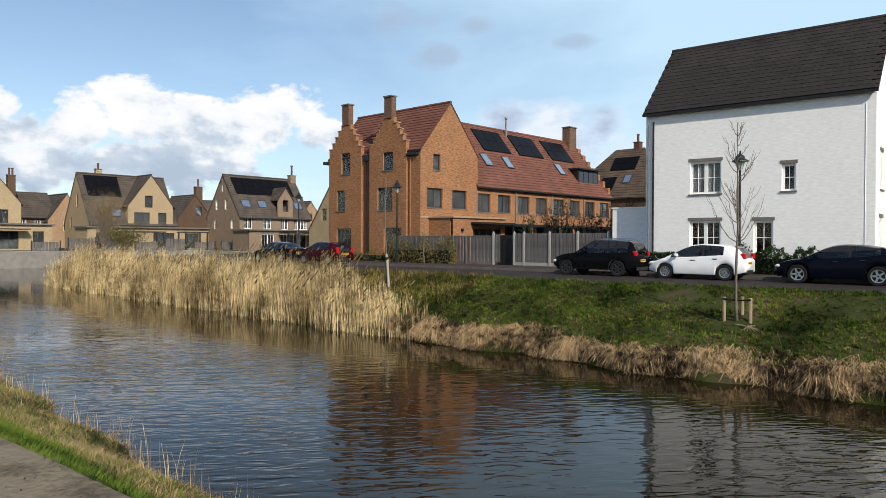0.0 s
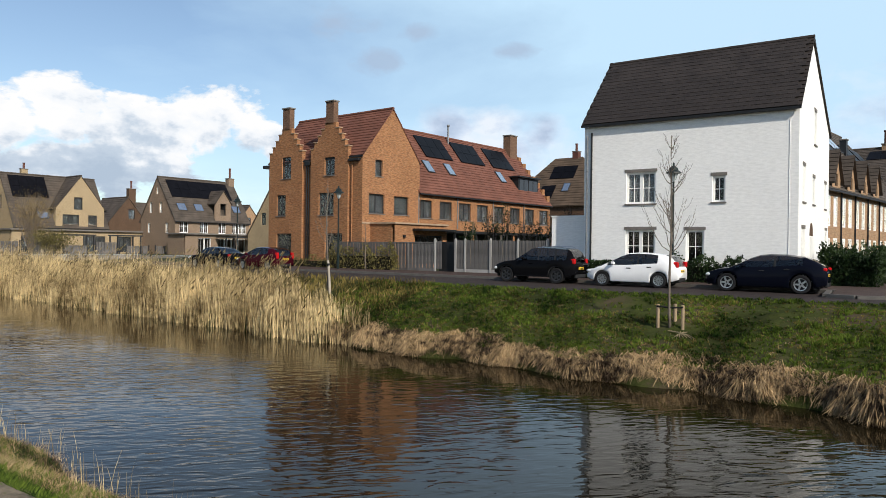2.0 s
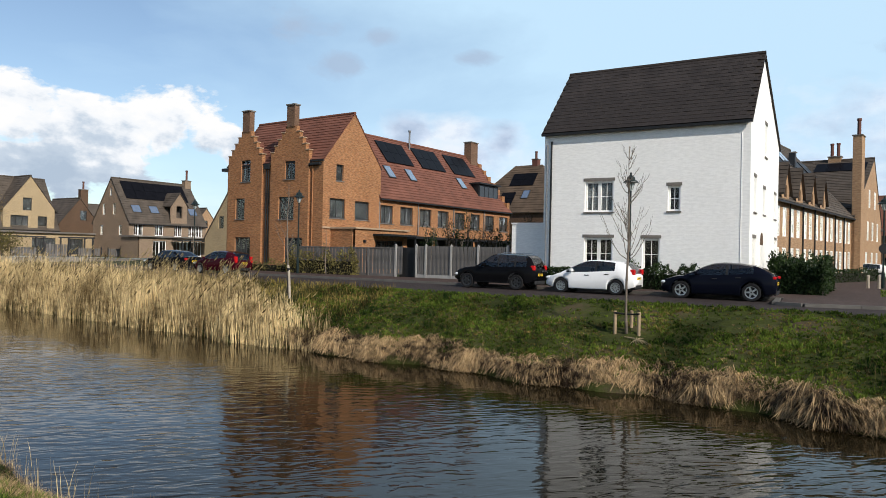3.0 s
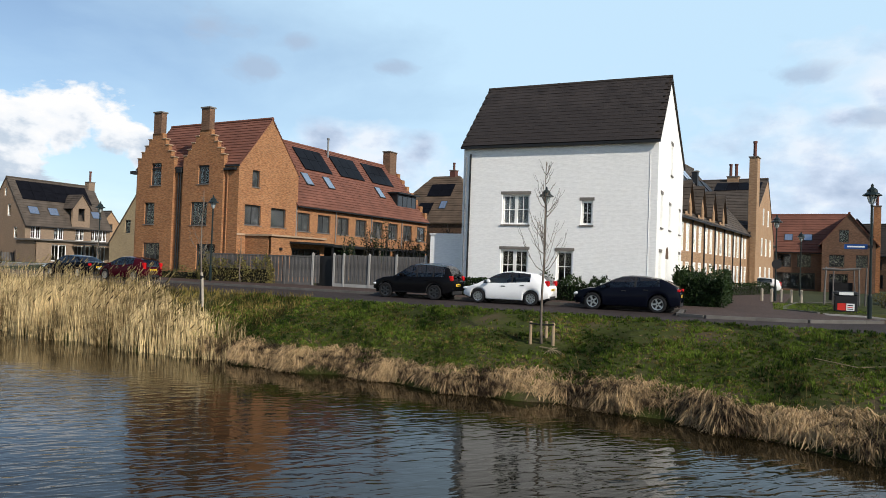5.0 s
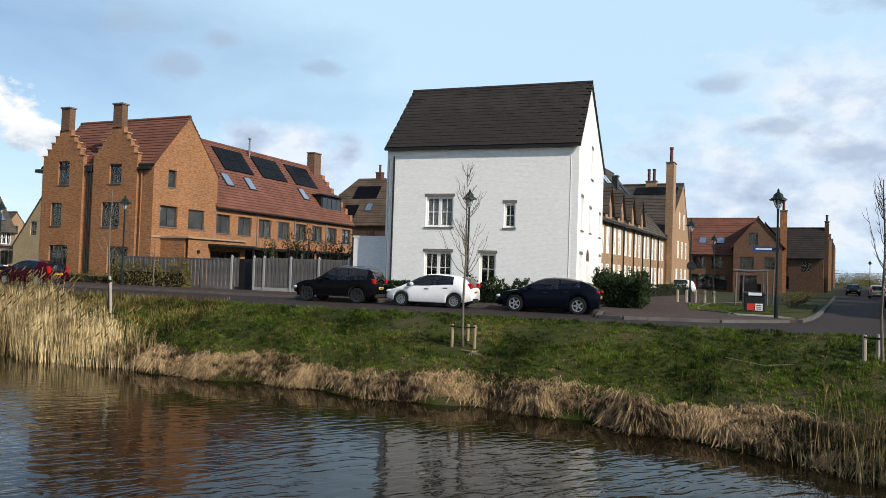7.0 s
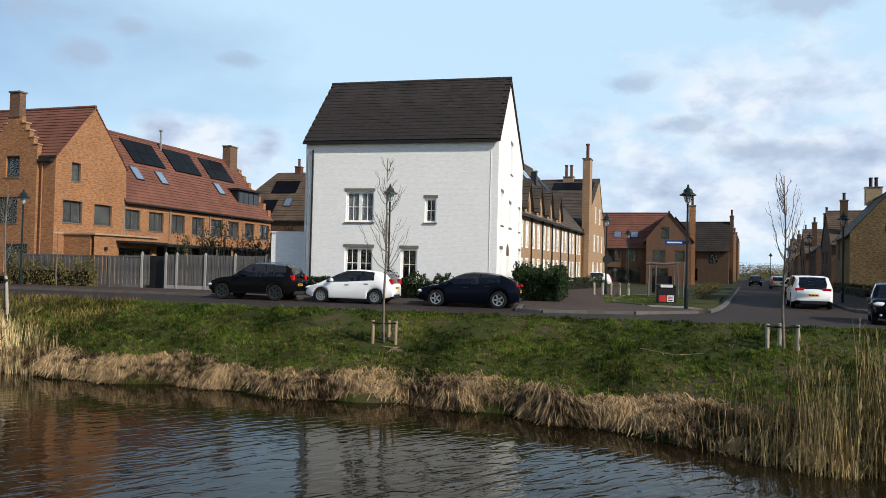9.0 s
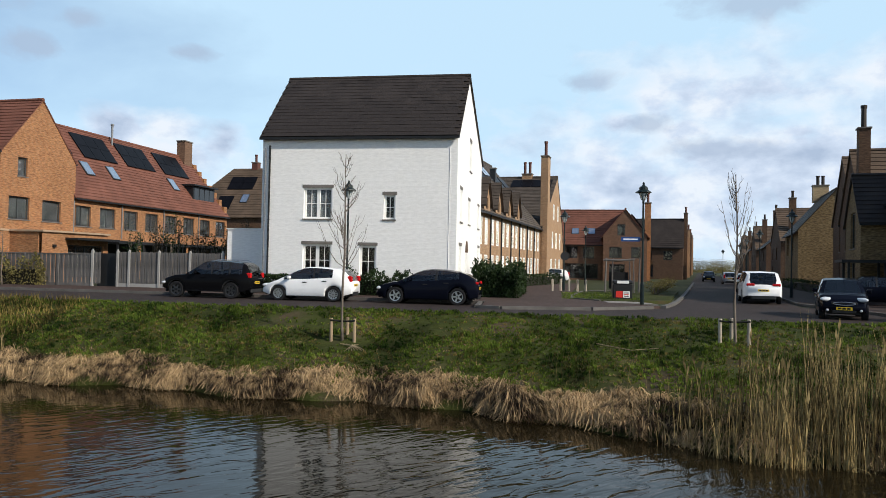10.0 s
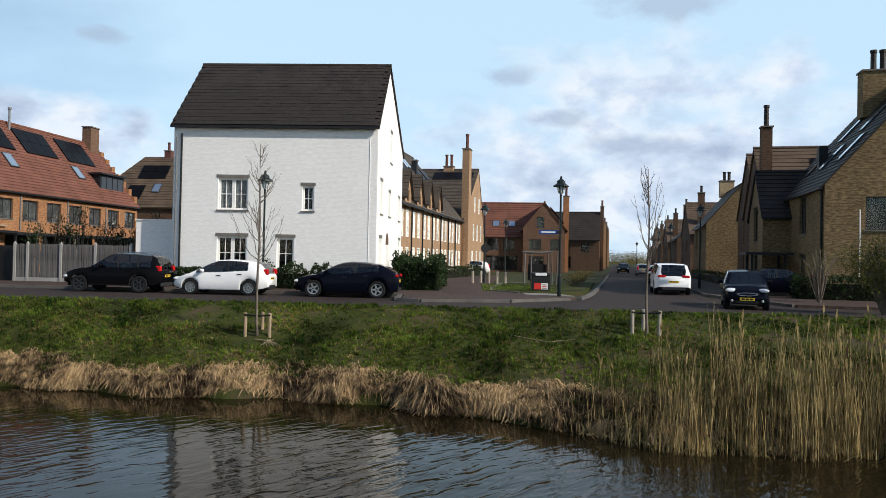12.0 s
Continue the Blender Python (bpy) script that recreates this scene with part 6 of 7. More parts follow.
def bush(x, y, z, r0, h, n, mat, label, name="bush", leaf=0.12, stems=14, seed=1):
    r = root(name, pose(x, y, z), label, "bush")
    rr = random.Random(seed)
    bm = bmesh.new()
    tips = []
    for _ in range(stems):
        a, k = rr.uniform(0, 6.28), rr.uniform(0.2, 1.0)
        p = [(0.05 * math.cos(a), 0.05 * math.sin(a), 0), (0.5 * k * r0 * math.cos(a), 0.5 * k * r0 * math.sin(a), h * 0.55), (k * r0 * math.cos(a), k * r0 * math.sin(a), h * (1 - 0.35 * k))]
        tube(bm, p, [0.035, 0.02, 0.008], 5)
        tips.append([Vector(q) for q in p])
    part("framework", bm, BARK, r)

    def where():
        p = tips[rng.integers(len(tips))]
        t = rng.uniform(0.25, 1.0)
        q = p[0].lerp(p[1], t * 2) if t < 0.5 else p[1].lerp(p[2], t * 2 - 1)
        s = r0 * 0.3
        return q.x + rng.normal() * s * 0.6, q.y + rng.normal() * s * 0.6, max(0.05, q.z + rng.normal() * s * 0.5)
    v, f = clump(n, leaf, where)
    stuff("leaves", v, f, mat, "", "", r)


bush(*across(-43.5, 92).translation, 3.6, 8.4, 5200, WILLOW, "yellow budding willow beside the water", "willow_tree", 0.10, 70, 4)
bush(*across(-40.5, 91).translation, 3.0, 3.2, 2600, SHRUB, "brown shrub under the willow", "shrub", 0.2, 18, 6)
bush(14.9, 27.3, -0.05, 1.5, 3.1, 6500, BUSH_GREEN, "dull yellow green bush at the bank top", "bush", 0.075, 34, 2)
bush(15.2, 33.0, 0.1, 1.3, 2.6, 900, SHRUB, "thin bare garden shrub", "shrub", 0.07, 26, 14)
for k in range(6):
    bush(-24.6 + k * 1.35, 38.6 + 0.3 * (k % 2), 0.0, 0.8, 3.9 + 0.4 * (k % 3), 620, DARK_SHRUB if k % 2 else HEDGE, "espaliered garden tree behind the fence", "garden_tree", 0.12, 9, 20 + k)
for k in range(5):
    q = st(14 + k * 5, -1.5)
    bush(q.x, q.y, 0.08, 0.9, 0.8, 500, SHRUB, "low dry shrubs in the street bed", "shrub", 0.1, 10, 40 + k)

# far trees at the end of the street
verts, faces = [], []
for k in range(60):
    a = rng.uniform(5, 16)
    d = rng.uniform(320, 420)
    cx, cy, hh = d * math.sin(radians(a)), d * math.cos(radians(a)), rng.uniform(5, 10)
    v, f = clump(420, 0.4, lambda: (cx + rng.normal() * 2.6, cy + rng.normal() * 2.2, min(abs(rng.normal()), 1.7) * hh * 0.4 + 0.3))
    o = len(verts)
    verts += v
    faces += [tuple(i + o for i in q) for q in f]
stuff("far_trees", verts, faces, SHRUB, "bare brown trees far down the street", "trees")

# ---- street lamps ----
lamp = root("street_lamp", pose(-9.79, 32.55, 0.1), "dark green lantern street lamp on slim pole", "street lamp", "street lamps")
bm = bmesh.new()
lathe(bm, [(0.09, 0), (0.09, 0.9), (0.075, 0.95), (0.055, 1.0), (0.045, 4.55), (0.06, 4.6), (0.03, 4.65)], 10)
part("pole", bm, LAMP_GREEN, lamp)
bm = bmesh.new()
lathe(bm, [(0.03, 4.62), (0.10, 4.70), (0.19, 4.98), (0.17, 5.0)], 8)
lan = part("lantern", bm, LAMP_GLASS, lamp, "glass lantern body")
bm = bmesh.new()
lathe(bm, [(0.36, 5.0), (0.35, 5.04), (0.20, 5.14), (0.19, 5.24), (0.09, 5.32), (0.05, 5.36), (0.05, 5.44), (0.01, 5.5)], 10)
part("hood", bm, LAMP_GREEN, lan)
for k in range(6):
    bm = bmesh.new()
    a = k * math.pi / 3
    tube(bm, [(0.10 * math.cos(a), 0.10 * math.sin(a), 4.70), (0.195 * math.cos(a), 0.195 * math.sin(a), 5.0)], [0.012, 0.012], 4)
    part("bar", bm, LAMP_GREEN, lan)
spots = [(3.72, 33.05), (-32.4, 34.8), (-47.0, 38.5), (0.35, 49.5), (2.4, 68.0), (14.2, 47.2), (18.4, 70.5), (21.5, 88.0), (25.5, 108.0), (30.0, 140.0)]
for x, y in spots:
    copy_thing(lamp, pose(x, y, 0.1 if y > 32 else 0))
sg = root("street_sign", pose(3.72, 33.05, 0.1), "blue street name sign on a lamp pole", "street sign")
part("plate", obox(-0.95, -0.12, -0.02, 0.0, 2.82, 3.02), BLUE_SIGN, sg)
part("print", obox(-0.85, -0.22, -0.024, -0.021, 2.89, 2.95), WHITE_PAINT, sg)
part("collar", obox(-0.12, 0.06, -0.06, 0.06, 2.86, 2.98), LEAD, sg)
rs = root("traffic_sign", pose(0.4, 49.3, 0.1), "round sign seen from the back on a lamp pole", "traffic sign")
bm = bmesh.new()
lathe(bm, [(0.3, -0.15), (0.3, -0.12)], 16, (0, 0, 2.35), "y")
part("disc", bm, GREY_PLASTIC, rs)

# ---- litter bin cabinet, playground ----
bn = root("waste_container", pose(3.3, 38.3, 0.1) @ Matrix.Diagonal((0.78, 0.8, 0.70, 1)), "black waste container with red and white posters", "bin")
part("body", obox(-0.62, 0.62, -0.45, 0.45, 0.0, 1.15, 0.05), PLASTIC, bn)
part("lid", obox(-0.66, 0.66, -0.48, 0.48, 1.15, 1.42, 0.08), GREY_PLASTIC, bn)
part("poster", obox(-0.45, -0.02, -0.462, -0.452, 0.15, 0.62), RED_SIGN, bn)
part("poster", obox(0.02, 0.45, -0.462, -0.452, 0.15, 0.62), WHITE_PAINT, bn)
part("poster", obox(-0.38, 0.38, -0.495, -0.482, 1.18, 1.38), WHITE_PAINT, bn)
for k in range(3):
    part("print", obox(0.08, 0.38, -0.466, -0.463, 0.22 + k * 0.12, 0.28 + k * 0.12), RED_SIGN if k == 1 else BLACK, bn)
sw = root("climbing_frame", pose(3.8, 47.5, 0.1) @ Matrix.Diagonal((0.52, 0.75, 0.84, 1)), "playground climbing frame of peeled round timber", "playground")
for x, y, t in ((-1.6, 0, 0.15), (1.9, 0, -0.1), (-1.3, 2.6, 0.1), (1.8, 2.6, -0.12), (2.6, 0.8, 0.1), (-0.6, 1.2, 0.05)):
    bm = bmesh.new()
    tube(bm, [(x, y, 0), (x + t * 0.3, y, 1.2), (x + t, y, 2.7)], [0.1, 0.09, 0.07], 8)
    part("post", bm, FENCE_WOOD, sw)
for y in (0, 2.6):
    bm = bmesh.new()
    tube(bm, [(-1.6, y, 2.55), (0, y, 2.5), (2.0, y, 2.6)], [0.09, 0.08, 0.08], 8)
    part("beam", bm, FENCE_WOOD, sw)
part("net", obox(-1.0, 1.4, 1.25, 1.3, 0.3, 1.6), RUBBER, sw)
for k in range(5):
    q = Vector((-0.4 + k * 0.55, 48.5, 0.1))
    bo = root("bollard", pose(q.x, q.y, 0.1), "short pale timber bollard", "bollard", "bollards")
    bm = bmesh.new()
    lathe(bm, [(0.08, 0), (0.08, 0.75), (0.05, 0.8)], 8)
    part("post", bm, PALE_WOOD, bo)
# garden fences and pergolas in front of the houses across the water
for k in range(9):
    g = root("garden_screen", facing_east(-100.0 + 0.45 * k, 38 + k * 4.4), "low grey garden fence above the quay", "fence", "garden fences")
    hgt = 1.2 + 0.5 * (k % 3 == 1)
    for i in range(8):
        part("plank", obox(i * 0.42, i * 0.42 + 0.36, 0, 0.03, 0.05, hgt), FENCE_WOOD, g)
    for x in (0, 3.5):
        part("post", obox(x - 0.06, x + 0.06, -0.07, 0.03, 0, hgt + 0.2), GREY_PLASTIC, g)
for xc, d, w in ((-97.5, 58.5, 3.5), (-100.5, 51, 5.5), (-88.5, 72, 4.5)):
    g = root("pergola", facing_east(xc, d), "grey timber garden pergola", "pergola", "garden pergolas")
    for x in (0, w):
        for y in (0, 2.2):
            part("post", obox(x - 0.09, x + 0.09, y - 0.09, y + 0.09, 0, 2.6), GREY_PLASTIC, g)
    for y in (0, 2.2):
        part("beam", obox(-0.3, w + 0.3, y - 0.06, y + 0.06, 2.6, 2.8), GREY_PLASTIC, g)
# washed-up leaf and stick on the bank
bm = bmesh.new()
tube(bm, [(1.2, 22.1, bank_z(1.2, 22.1) + 0.1), (2.2, 21.8, bank_z(2.2, 21.8) + 0.08), (3.0, 21.9, bank_z(3, 21.9) + 0.06)], [0.012, 0.016, 0.008], 6)
tagged(part("fallen_branch", bm, DRY_WOOD, None), "pale fallen branch lying in the grass", "branch")
bm = bmesh.new()
for k in range(7):
    a = k * 0.5
    tube(bm, [(-6.8 + 0.1 * k, 22.2, bank_z(-6.8, 22.2) + 0.06), (-6.3 + 0.15 * math.cos(a), 22.1 - 0.2 * math.sin(a), bank_z(-6.4, 22.1) + 0.1), (-5.9 - 0.2 * k * 0.5, 22.0 - 0.05 * k, bank_z(-6, 22) + 0.05)], [0.015, 0.013, 0.008], 4)
tagged(part("cut_twigs", bm, DRY_WOOD, None), "small heap of pale cut twigs by the stakes", "twigs")


# ---- cars ----


def lerp_table(table, x):
    for (xa, ya), (xb, yb) in zip(table, table[1:]):
        if xa <= x <= xb:
            return ya + (yb - ya) * (x - xa) / (xb - xa)
    return table[0][1] if x < table[0][0] else table[-1][1]


def car(m, label, L, W, belt, roof, wheels, r, colour, rim=None, spokes=5, pillars=(), trim=None, sill=0.22, group="parked cars", tail=None, rails=False, plate_front=True, lamp_z=0.72, tail_z=0.85, chrome=False, glazed=(-9.0, 9.0), tail_w=0.18):
    """A car, its nose along +x. belt, roof: heights along its length; wheels: the two axles' places; r: the tyre's radius."""
    c = root("car", m, label, "car", group)
    half = L / 2
    xs = {round(-half + L * k / 44, 3) for k in range(45)} | {p for p, _ in belt} | {p for p, _ in roof} | {p + e for p in pillars for e in (-0.04, 0.04)}
    arch = r + 0.055
    for w in wheels:
        xs |= {round(w + arch * math.cos(math.pi * k / 10), 3) for k in range(11)}
    xs = sorted(x for x in xs if -half <= x <= half)
    xs = [x for i, x in enumerate(xs) if i == 0 or x - xs[i - 1] > 0.012]
    cab0, cab1 = roof[0][0], roof[-1][0]
    rings = []
    for x in xs:
        zb = lerp_table(belt, x)
        zr = lerp_table(roof, x) if cab0 < x < cab1 else zb
        end = max(0.0, (abs(x) - (half - 0.75)) / 0.75)
        w = W / 2 * (1 - 0.20 * end ** 2.2)
        zs = sill + 0.14 * end ** 2
        for wx in wheels:
            if abs(x - wx) < arch:
                zs = max(zs, r + math.sqrt(max(0, arch * arch - (x - wx) ** 2)))
        zs = min(zs, zb - 0.12)
        cabin = zr > zb + 0.02
        tuck = 0.16 * min(1.0, (zr - zb) / 0.45)
        wr = w * (1 - 0.03) - tuck - (0.10 if not cabin else 0.0)
        mid = max(zs + 0.06, 0.5 * (zs + zb))
        ring = [(w * 0.955, zs), (w * 0.995, zs + 0.05 * (1 - end)), (w, mid), (w * 0.985, zb - 0.06), (w * 0.96, zb), (wr, zr - (0.035 if cabin else -0.012)), (wr * 0.8, zr + (0.0 if cabin else 0.03)), (0, zr + (0.02 if cabin else 0.045))]
        rings.append([(x, y, z) for y, z in ring])
    groups = {}

    def add(key, pts):
        groups.setdefault(key, []).append(pts)
    n = len(rings[0])
    for i in range(len(xs) - 1):
        a, b = rings[i], rings[i + 1]
        xm = (xs[i] + xs[i + 1]) / 2
        zr0, zr1 = a[-1][2], b[-1][2]
        inside = cab0 < xm < cab1
        steep = abs(zr1 - zr0) / (xs[i + 1] - xs[i]) > 0.30
        pillar = any(abs(xm - p) < 0.045 for p in pillars)
        tall = inside and min(a[5][2] - a[4][2], b[5][2] - b[4][2]) > 0.07
        for k in range(n - 1):
            key = "body"
            if k == 0:
                key = "trim" if trim else "body"
            if k == 4 and tall and glazed[0] < xm < glazed[1]:
                key = ("pillar", sum(xm > p + 0.05 for p in pillars)) if pillar else ("side", sum(xm > p for p in pillars))
            if k >= 5 and inside and steep and k != 5:
                key = "windshield" if xm > 0 else "rear_window"
            for s in (1, -1):
                q = [(p[0], p[1] * s, p[2]) for p in (a[k], b[k], b[k + 1], a[k + 1])]
                kk = (*key, s) if isinstance(key, tuple) else key
                add(kk, q if s == 1 else q[::-1])
    for ring in (rings[0], rings[-1]):
        pts = ring[:-1] + [ring[-1]] + [(p[0], -p[1], p[2]) for p in ring[-2::-1]]
        add("body", pts)
    for key, quads in groups.items():
        bm = bmesh.new()
        for q in quads:
            bm.faces.new([bm.verts.new(p) for p in q])
        bmesh.ops.remove_doubles(bm, verts=bm.verts[:], dist=0.002)
        name = {"body": "body", "trim": "sill_trim", "windshield": "windshield", "rear_window": "rear_window"}.get(key, "door_pillar" if key[0] == "pillar" else "side_window")
        mat = colour if key == "body" else trim if key == "trim" else PLASTIC if key[0] == "pillar" else CAR_GLASS
        ob = part(name, bm, mat, c, smooth=True)
    # dark floor pan and cabin inside
    part("floor_pan", obox(-half + 0.25, half - 0.25, -W / 2 + 0.26, W / 2 - 0.26, sill - 0.02, min(z for _, z in belt) - 0.1), PLASTIC, c)
    for x in (cab0 + 0.75 * (cab1 - cab0) * 0.35, cab0 + (cab1 - cab0) * 0.56):
        for y in (-0.36, 0.36):
            part("seat", obox(x - 0.12, x + 0.08, y - 0.24, y + 0.24, 0.5, 1.12, 0.05), PLASTIC, c)
    # wheels
    for wx in wheels:
        for s in (1, -1):
            y = s * (W / 2 - 0.11)
            bm = bmesh.new()
            lathe(bm, [(r * 0.68, -0.09), (r * 0.70, -0.10), (r * 0.93, -0.105), (r, -0.07), (r, 0.07), (r * 0.93, 0.105), (r * 0.70, 0.10), (r * 0.68, 0.09), (r * 0.68, -0.09)], 28, (0, 0, 0), "y", False)
            wh = part("wheel", bm, RUBBER, c, m=pose(wx, y, r))
            bm = bmesh.new()
            lathe(bm, [(r * 0.67, -0.02 * s), (r * 0.675, 0.092 * s), (r * 0.60, 0.088 * s), (r * 0.585, 0.02 * s)], 28, (0, 0, 0), "y", False)
            part("rim", bm, rim or ALLOY, wh)
            bm = bmesh.new()
            for k in range(spokes):
                a = 2 * math.pi * k / spokes
                d = Vector((math.cos(a), 0, math.sin(a)))
                t = Vector((-math.sin(a), 0, math.cos(a)))
                vs = []
                for rad, hw in ((0.03, 0.022 if spokes > 6 else 0.04), (r * 0.64, 0.014 if spokes > 6 else 0.028)):
                    for o in (-1, 1):
                        for dep in (0.045, 0.09):
                            vs.append(bm.verts.new(d * rad + t * hw * o + Vector((0, dep * s, 0))))
                for q in ((0, 1, 5, 4), (2, 3, 7, 6), (1, 3, 7, 5), (0, 2, 6, 4)):
                    bm.faces.new([vs[i] for i in q])
            part("spokes", bm, rim or ALLOY, wh)
            part("brake_drum", (lambda b: (lathe(b, [(r * 0.6, -0.02), (r * 0.6, 0.02)], 16, (0, 0, 0), "y"), b)[1])(bmesh.new()), PLASTIC, wh)
    # lamps, plates, mirrors, handles
    w0 = W / 2
    zf, zt = lamp_z, tail_z
    for s in (1, -1):
        bm = bmesh.new()
        bmesh.ops.create_uvsphere(bm, u_segments=14, v_segments=8, radius=1.0, matrix=pose(half - 0.20, s * (w0 * 0.83 - 0.12), zf - 0.06, 0, 12, -s * 40) @ Matrix.Diagonal((0.13, 0.27, 0.085, 1)))
        part("headlight", bm, HEAD_GLASS, c, "clear headlight")
        bm = bmesh.new()
        h = tail or (0.14, 0.30)
        box(bm, -half - 0.012, -half + 0.2, min(s * (w0 - 0.14 - tail_w), s * (w0 - 0.14)), max(s * (w0 - 0.14 - tail_w), s * (w0 - 0.14)), zt - h[0], zt + h[1], 0.03)
        part("tail_light", bm, TAIL_RED, c, "red tail light")
        bm = bmesh.new()
        x = cab1 - 0.55
        z = lerp_table(belt, x) + 0.07
        box(bm, x - 0.10, x + 0.05, min(s * w0, s * (w0 + 0.17)), max(s * w0, s * (w0 + 0.17)), z - 0.05, z + 0.09, 0.035)
        part("mirror", bm, colour, c)
        for x in (0.05, -0.85):
            part("door_handle", obox(x - 0.1, x + 0.1, min(s * (w0 - 0.02), s * (w0 + 0.012)), max(s * (w0 - 0.02), s * (w0 + 0.012)), lerp_table(belt, x) - 0.16, lerp_table(belt, x) - 0.12, 0.008), colour if rim is not None else PLASTIC, c)
    for sx, z in ((-1, 0.72), (1, 0.42)):
        x = sx * (half + 0.006)
        pl = part("number_plate", obox(min(x, x - sx * 0.02), max(x, x - sx * 0.02), -0.26, 0.26, z - 0.055, z + 0.055), PLATE, c)
        for k in range(3):
            part("print", obox(min(x, x + sx * 0.003), max(x, x + sx * 0.003), -0.2 + k * 0.145, -0.09 + k * 0.145, z - 0.03, z + 0.03), BLACK, pl)
    part("bumper", obox(half - 0.12, half + 0.002, -w0 + 0.42, w0 - 0.42, 0.24, 0.38, 0.03), PLASTIC, c)
    part("grille", obox(half - 0.1, half + 0.004, -0.42, 0.42, 0.54, 0.66, 0.02), PLASTIC, c)
    if chrome:
        bm = bmesh.new()
        tube(bm, [(half + 0.012, 0.36 * math.cos(k * math.pi / 8), 0.60 + 0.055 * math.sin(k * math.pi / 8)) for k in range(17)], [0.012] * 17, 6)
        part("grille_trim", bm, ALLOY, c, "chrome grille surround")
        for s in (1, -1):
            bm = bmesh.new()
            bmesh.ops.create_uvsphere(bm, u_segments=12, v_segments=6, radius=0.055, matrix=pose(half - 0.03, s * (w0 - 0.27), 0.36))
            part("fog_light", bm, HEAD_GLASS, c)
    part("bumper", obox(-half - 0.002, -half + 0.12, -w0 + 0.36, w0 - 0.36, 0.26, 0.46, 0.03), trim or PLASTIC, c)
    if rails:
        for s in (1, -1):
            bm = bmesh.new()
            zt2 = max(z for _, z in roof)
            tube(bm, [(cab1 - 1.25, s * (w0 - 0.3), zt2 - 0.03), (cab1 - 1.5, s * (w0 - 0.3), zt2 + 0.05), (cab0 + 0.7, s * (w0 - 0.3), zt2 + 0.04), (cab0 + 0.5, s * (w0 - 0.3), zt2 - 0.05)], [0.018] * 4, 6)
            part("roof_rail", bm, ALLOY, c)
    return c


BLACK_PAINT = paint("black car paint", (0.004, 0.004, 0.005))
NAVY_PAINT = paint("blue black car paint", (0.004, 0.005, 0.010))
WHITE_CAR = paint("white car paint", (0.78, 0.78, 0.78))
RED_CAR = paint("dark red car paint", (0.038, 0.004, 0.008))
GREY_CAR = paint("silver grey car paint", (0.24, 0.25, 0.26))
HATCH = dict(L=4.06, W=1.69, belt=[(-2.03, 0.80), (-1.92, 1.00), (-1.3, 1.05), (0.0, 0.96), (0.95, 0.92), (1.45, 0.84), (1.85, 0.70), (2.03, 0.52)],
             roof=[(-1.99, 1.0), (-1.72, 1.30), (-1.5, 1.39), (-0.9, 1.46), (-0.3, 1.49), (0.1, 1.46), (0.4, 1.36), (1.3, 0.92)], wheels=(-1.25, 1.26), r=0.32, pillars=(-0.36,), glazed=(-1.22, 1.02))
SUV = dict(L=4.24, W=1.80, belt=[(-2.12, 0.95), (-2.0, 1.10), (0.0, 1.06), (0.85, 1.05), (1.5, 0.98), (1.95, 0.84), (2.12, 0.60)],
           roof=[(-2.10, 1.08), (-1.86, 1.50), (-1.7, 1.60), (-1.0, 1.67), (-0.2, 1.68), (0.1, 1.62), (0.98, 1.06)], wheels=(-1.26, 1.37), r=0.36, pillars=(-1.18, -0.32), glazed=(-1.78, 0.78))
CROSS = dict(L=4.42, W=1.80, belt=[(-2.21, 0.86), (-2.08, 1.06), (-1.3, 1.10), (0.0, 1.0), (0.85, 0.97), (1.6, 0.89), (2.05, 0.76), (2.21, 0.56)],
             roof=[(-2.14, 1.05), (-1.75, 1.28), (-1.45, 1.40), (-0.8, 1.48), (-0.2, 1.50), (0.15, 1.46), (0.45, 1.36), (1.3, 0.95)], wheels=(-1.34, 1.36), r=0.36, pillars=(-0.42,), glazed=(-1.38, 1.05))
SEDAN = dict(L=4.7, W=1.81, belt=[(-2.35, 0.80), (-2.2, 0.98), (-1.4, 1.0), (0.0, 0.93), (0.95, 0.92), (1.7, 0.82), (2.15, 0.68), (2.35, 0.52)],
             roof=[(-1.75, 0.99), (-0.95, 1.36), (-0.2, 1.45), (0.3, 1.42), (1.25, 0.92)], wheels=(-1.38, 1.42), r=0.325, pillars=(-1.05, -0.25, 0.8))
MINI = dict(L=3.7, W=1.62, belt=[(-1.85, 0.85), (-1.75, 1.0), (0.0, 0.93), (0.9, 0.95), (1.4, 0.87), (1.7, 0.72), (1.85, 0.55)],
            roof=[(-1.8, 1.0), (-1.5, 1.40), (-0.8, 1.49), (-0.1, 1.50), (0.35, 1.43), (1.1, 0.95)], wheels=(-1.15, 1.22), r=0.30, pillars=(-1.1, -0.25, 0.7))


def facing(x, y, deg, z=0.0):
    return pose(x, y, z, 0, 0, deg)


car(facing(-15.65, 30.95, 180), "black compact SUV with grey cladding parked beside the road", **SUV, colour=BLACK_PAINT, rim=DARK_ALLOY, spokes=6, trim=GREY_PLASTIC, sill=0.3, rails=True, tail=(0.08, 0.16), tail_z=1.0)
car(facing(-10.86, 30.8, 180), "white hatchback with alloy wheels parked beside the road", **HATCH, colour=WHITE_CAR, spokes=11, tail=(0.04, 0.20), tail_z=0.92)
car(facing(-5.52, 30.95, 180), "black crossover with five spoke wheels parked beside the road", **CROSS, colour=NAVY_PAINT, spokes=5, tail=(0.04, 0.08), tail_z=0.93)
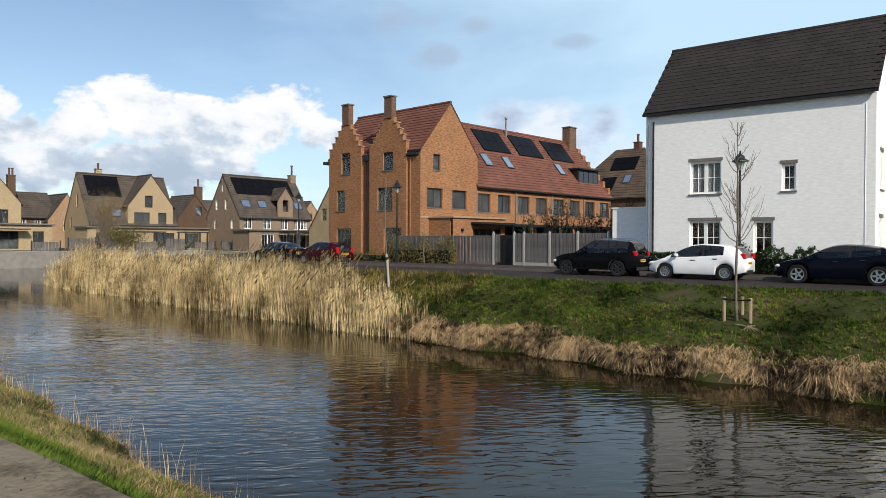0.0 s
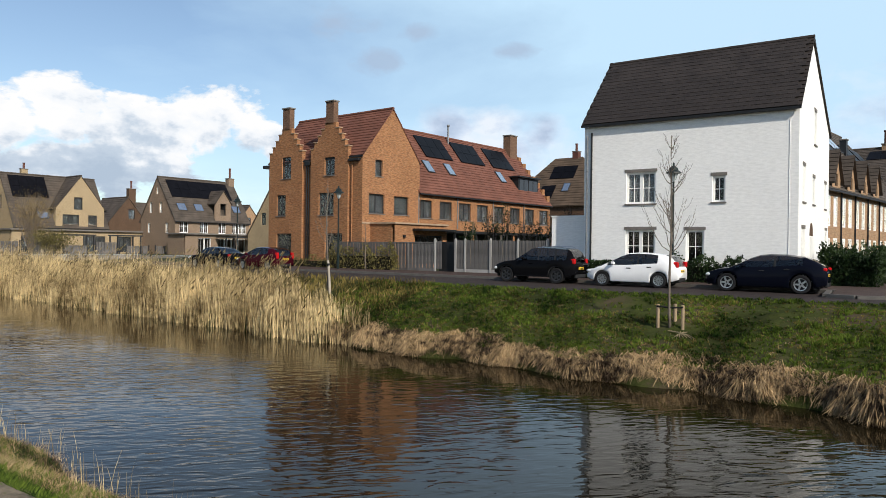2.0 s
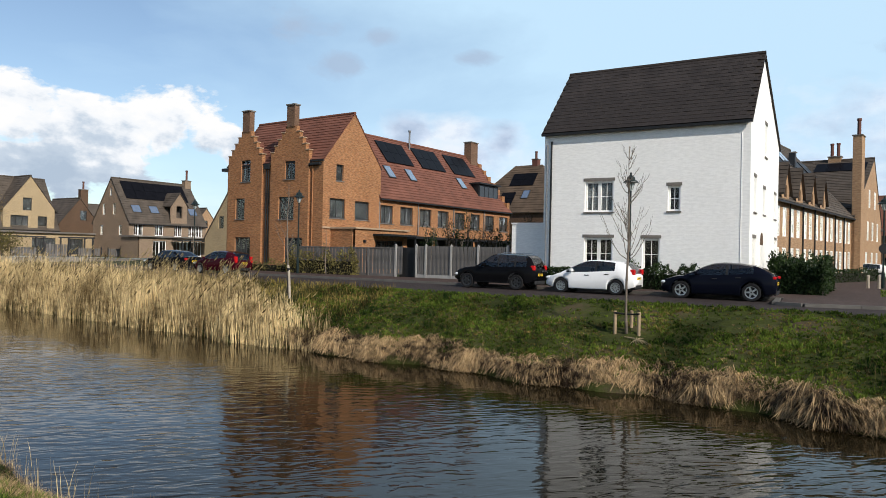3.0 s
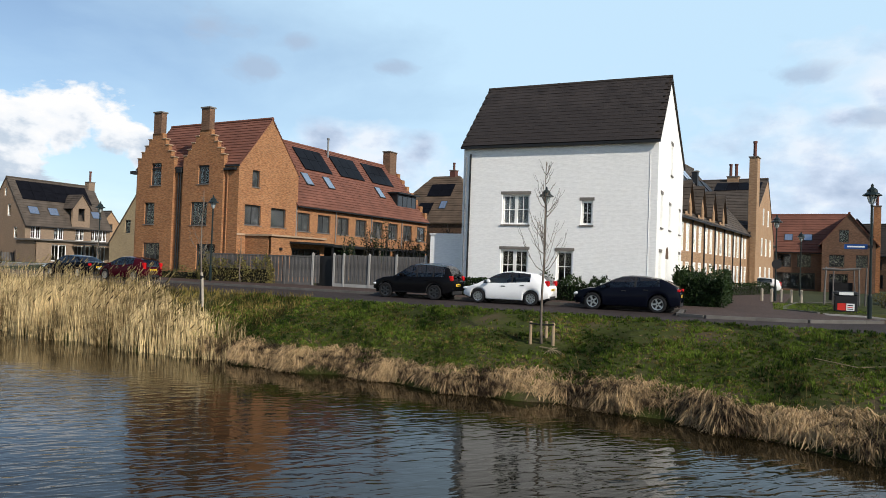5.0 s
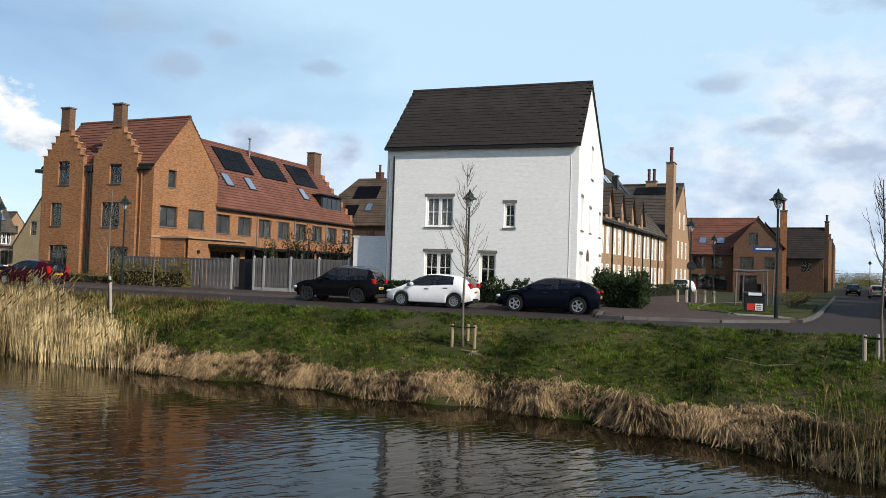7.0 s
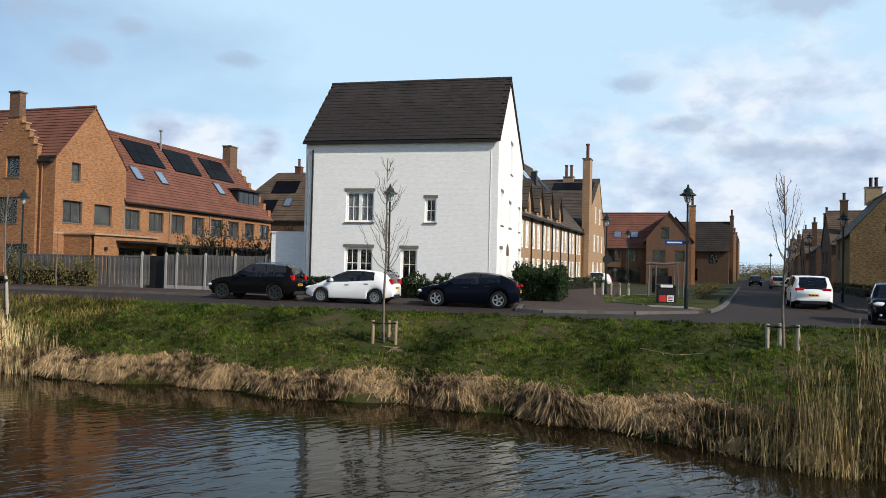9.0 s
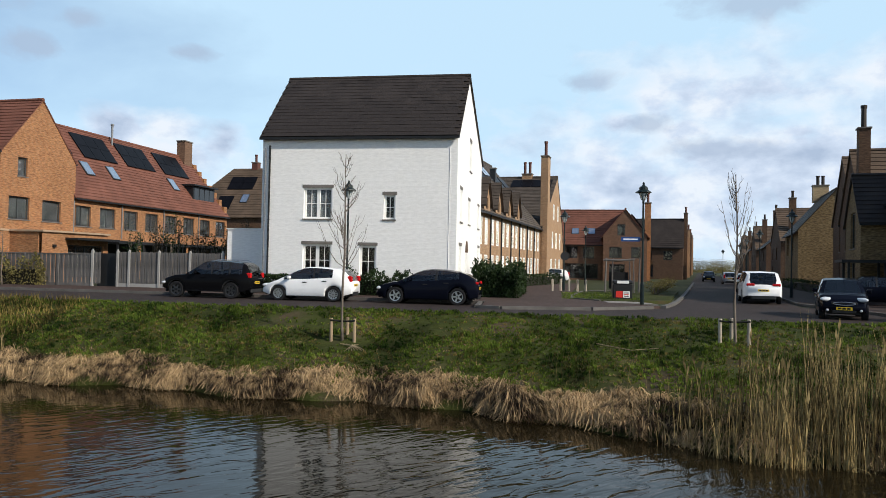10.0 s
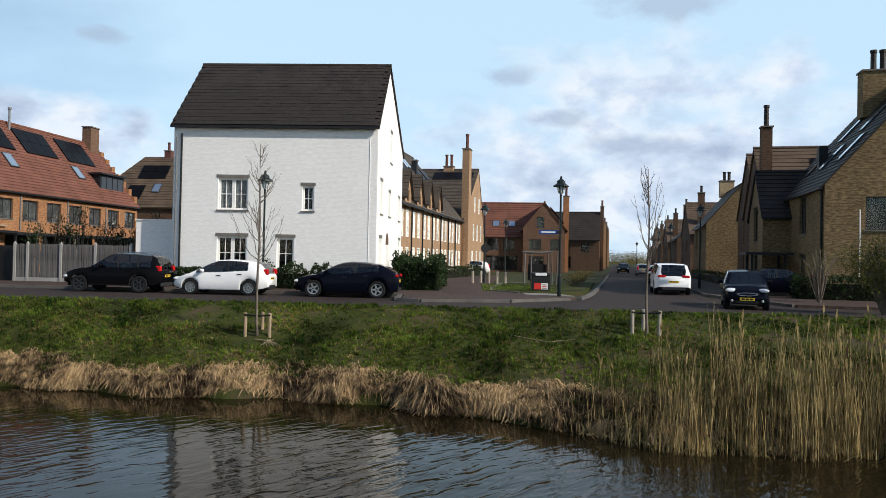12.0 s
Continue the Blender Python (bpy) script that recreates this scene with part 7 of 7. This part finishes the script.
car(facing(-36.3, 32.0, 178), "dark red hatchback parked by the reeds", **HATCH, colour=RED_CAR, spokes=8, tail=(0.1, 0.3))
car(facing(-41.9, 32.6, 177), "black saloon parked by the reeds", **SEDAN, colour=BLACK_PAINT, spokes=8, tail=(0.06, 0.1), tail_z=0.85)
car(facing(10.75, 29.75, 254), "small black hatchback facing the canal", **MINI, colour=NAVY_PAINT, spokes=8, lamp_z=0.80, chrome=True)
car(facing(10.75, 41.2, 81), "white SUV parked in the side street", **{**SUV, "L": 4.6, "W": 1.9}, colour=WHITE_CAR, spokes=5, tail=(0.03, 0.11), tail_z=0.96, tail_w=0.40, trim=GREY_PLASTIC, sill=0.3)
for s, n, mat, d in ((15.5, 4.5, GREY_CAR, HATCH), (21.5, 4.5, BLACK_PAINT, SUV), (29, 4.5, BLACK_PAINT, HATCH), (62, 4.4, GREY_CAR, HATCH)):
    q = st(s, n)
    car(facing(q.x, q.y, 80), "car parked along the side street", **d, colour=mat, spokes=6)
q = st(78, 2.2)
car(facing(q.x, q.y, 260), "dark car far down the side street", **HATCH, colour=BLACK_PAINT, spokes=6)
car(right_place(0, 0) @ pose(-2.5, 0.6, 0.11, 0, 0, 178), "dark saloon parked on the drive behind the hedge", **SEDAN, colour=NAVY_PAINT, spokes=8)
car(facing(-1.0, 78.0, 185), "white car parked before the far houses", **HATCH, colour=WHITE_CAR, spokes=8)
bm = bmesh.new()
lathe(bm, [(0.03, 0), (0.03, 4.6)], 8)
pl = root("flag_pole", right_place(-0.5, 1.5), "slim white pole in the front garden", "pole")
part("pole", bm, WHITE_PAINT, pl)

# ---- roof tiles of the white house, laid in staggered courses ----
front_slope = next(o for o in white.children if o.name.startswith("roof_slope"))
tile_run, tile_rise = 3.75 + 0.2, (W_RIDGE - W_EAVE) * (1 + 0.2 / 3.75)
tile_len = math.hypot(tile_run, tile_rise)
courses, tile_w = 18, 0.33
tile_bm = obox(0.004, tile_w - 0.004, 0.0, tile_len / courses + 0.05, 0.0, 0.022, 0.004)
tile_mesh = finish(tile_bm, "roof_tile", SINGLE_TILE)
lean = math.degrees(math.atan2(tile_rise, tile_run))
tile_rng = random.Random(5)
rest_v, rest_f, laid = [], [], 0
for c in range(courses):
    at = c / courses
    off = 0.0 if c % 2 else tile_w / 2
    for k in range(int((10.54 - off) / tile_w)):
        tilt = pose(-0.1 + off + k * tile_w, tile_run * at, tile_rise * at, lean, 0, 0) @ pose(0, -0.02, 0.045 + tile_rng.uniform(-0.004, 0.005), -3.2 + tile_rng.uniform(-0.4, 0.4), tile_rng.uniform(-0.6, 0.6), 0)
        if laid < 300:
            part("roof_tile", tile_mesh, None, front_slope, m=tilt)
            laid += 1
        else:
            i = len(rest_v)
            rest_v += [tuple(tilt @ v.co) for v in tile_mesh.vertices]
            rest_f += [tuple(i + q for q in f.vertices) for f in tile_mesh.polygons]
stuff("roof_tiles", rest_v, rest_f, SINGLE_TILE, "", "", front_slope)
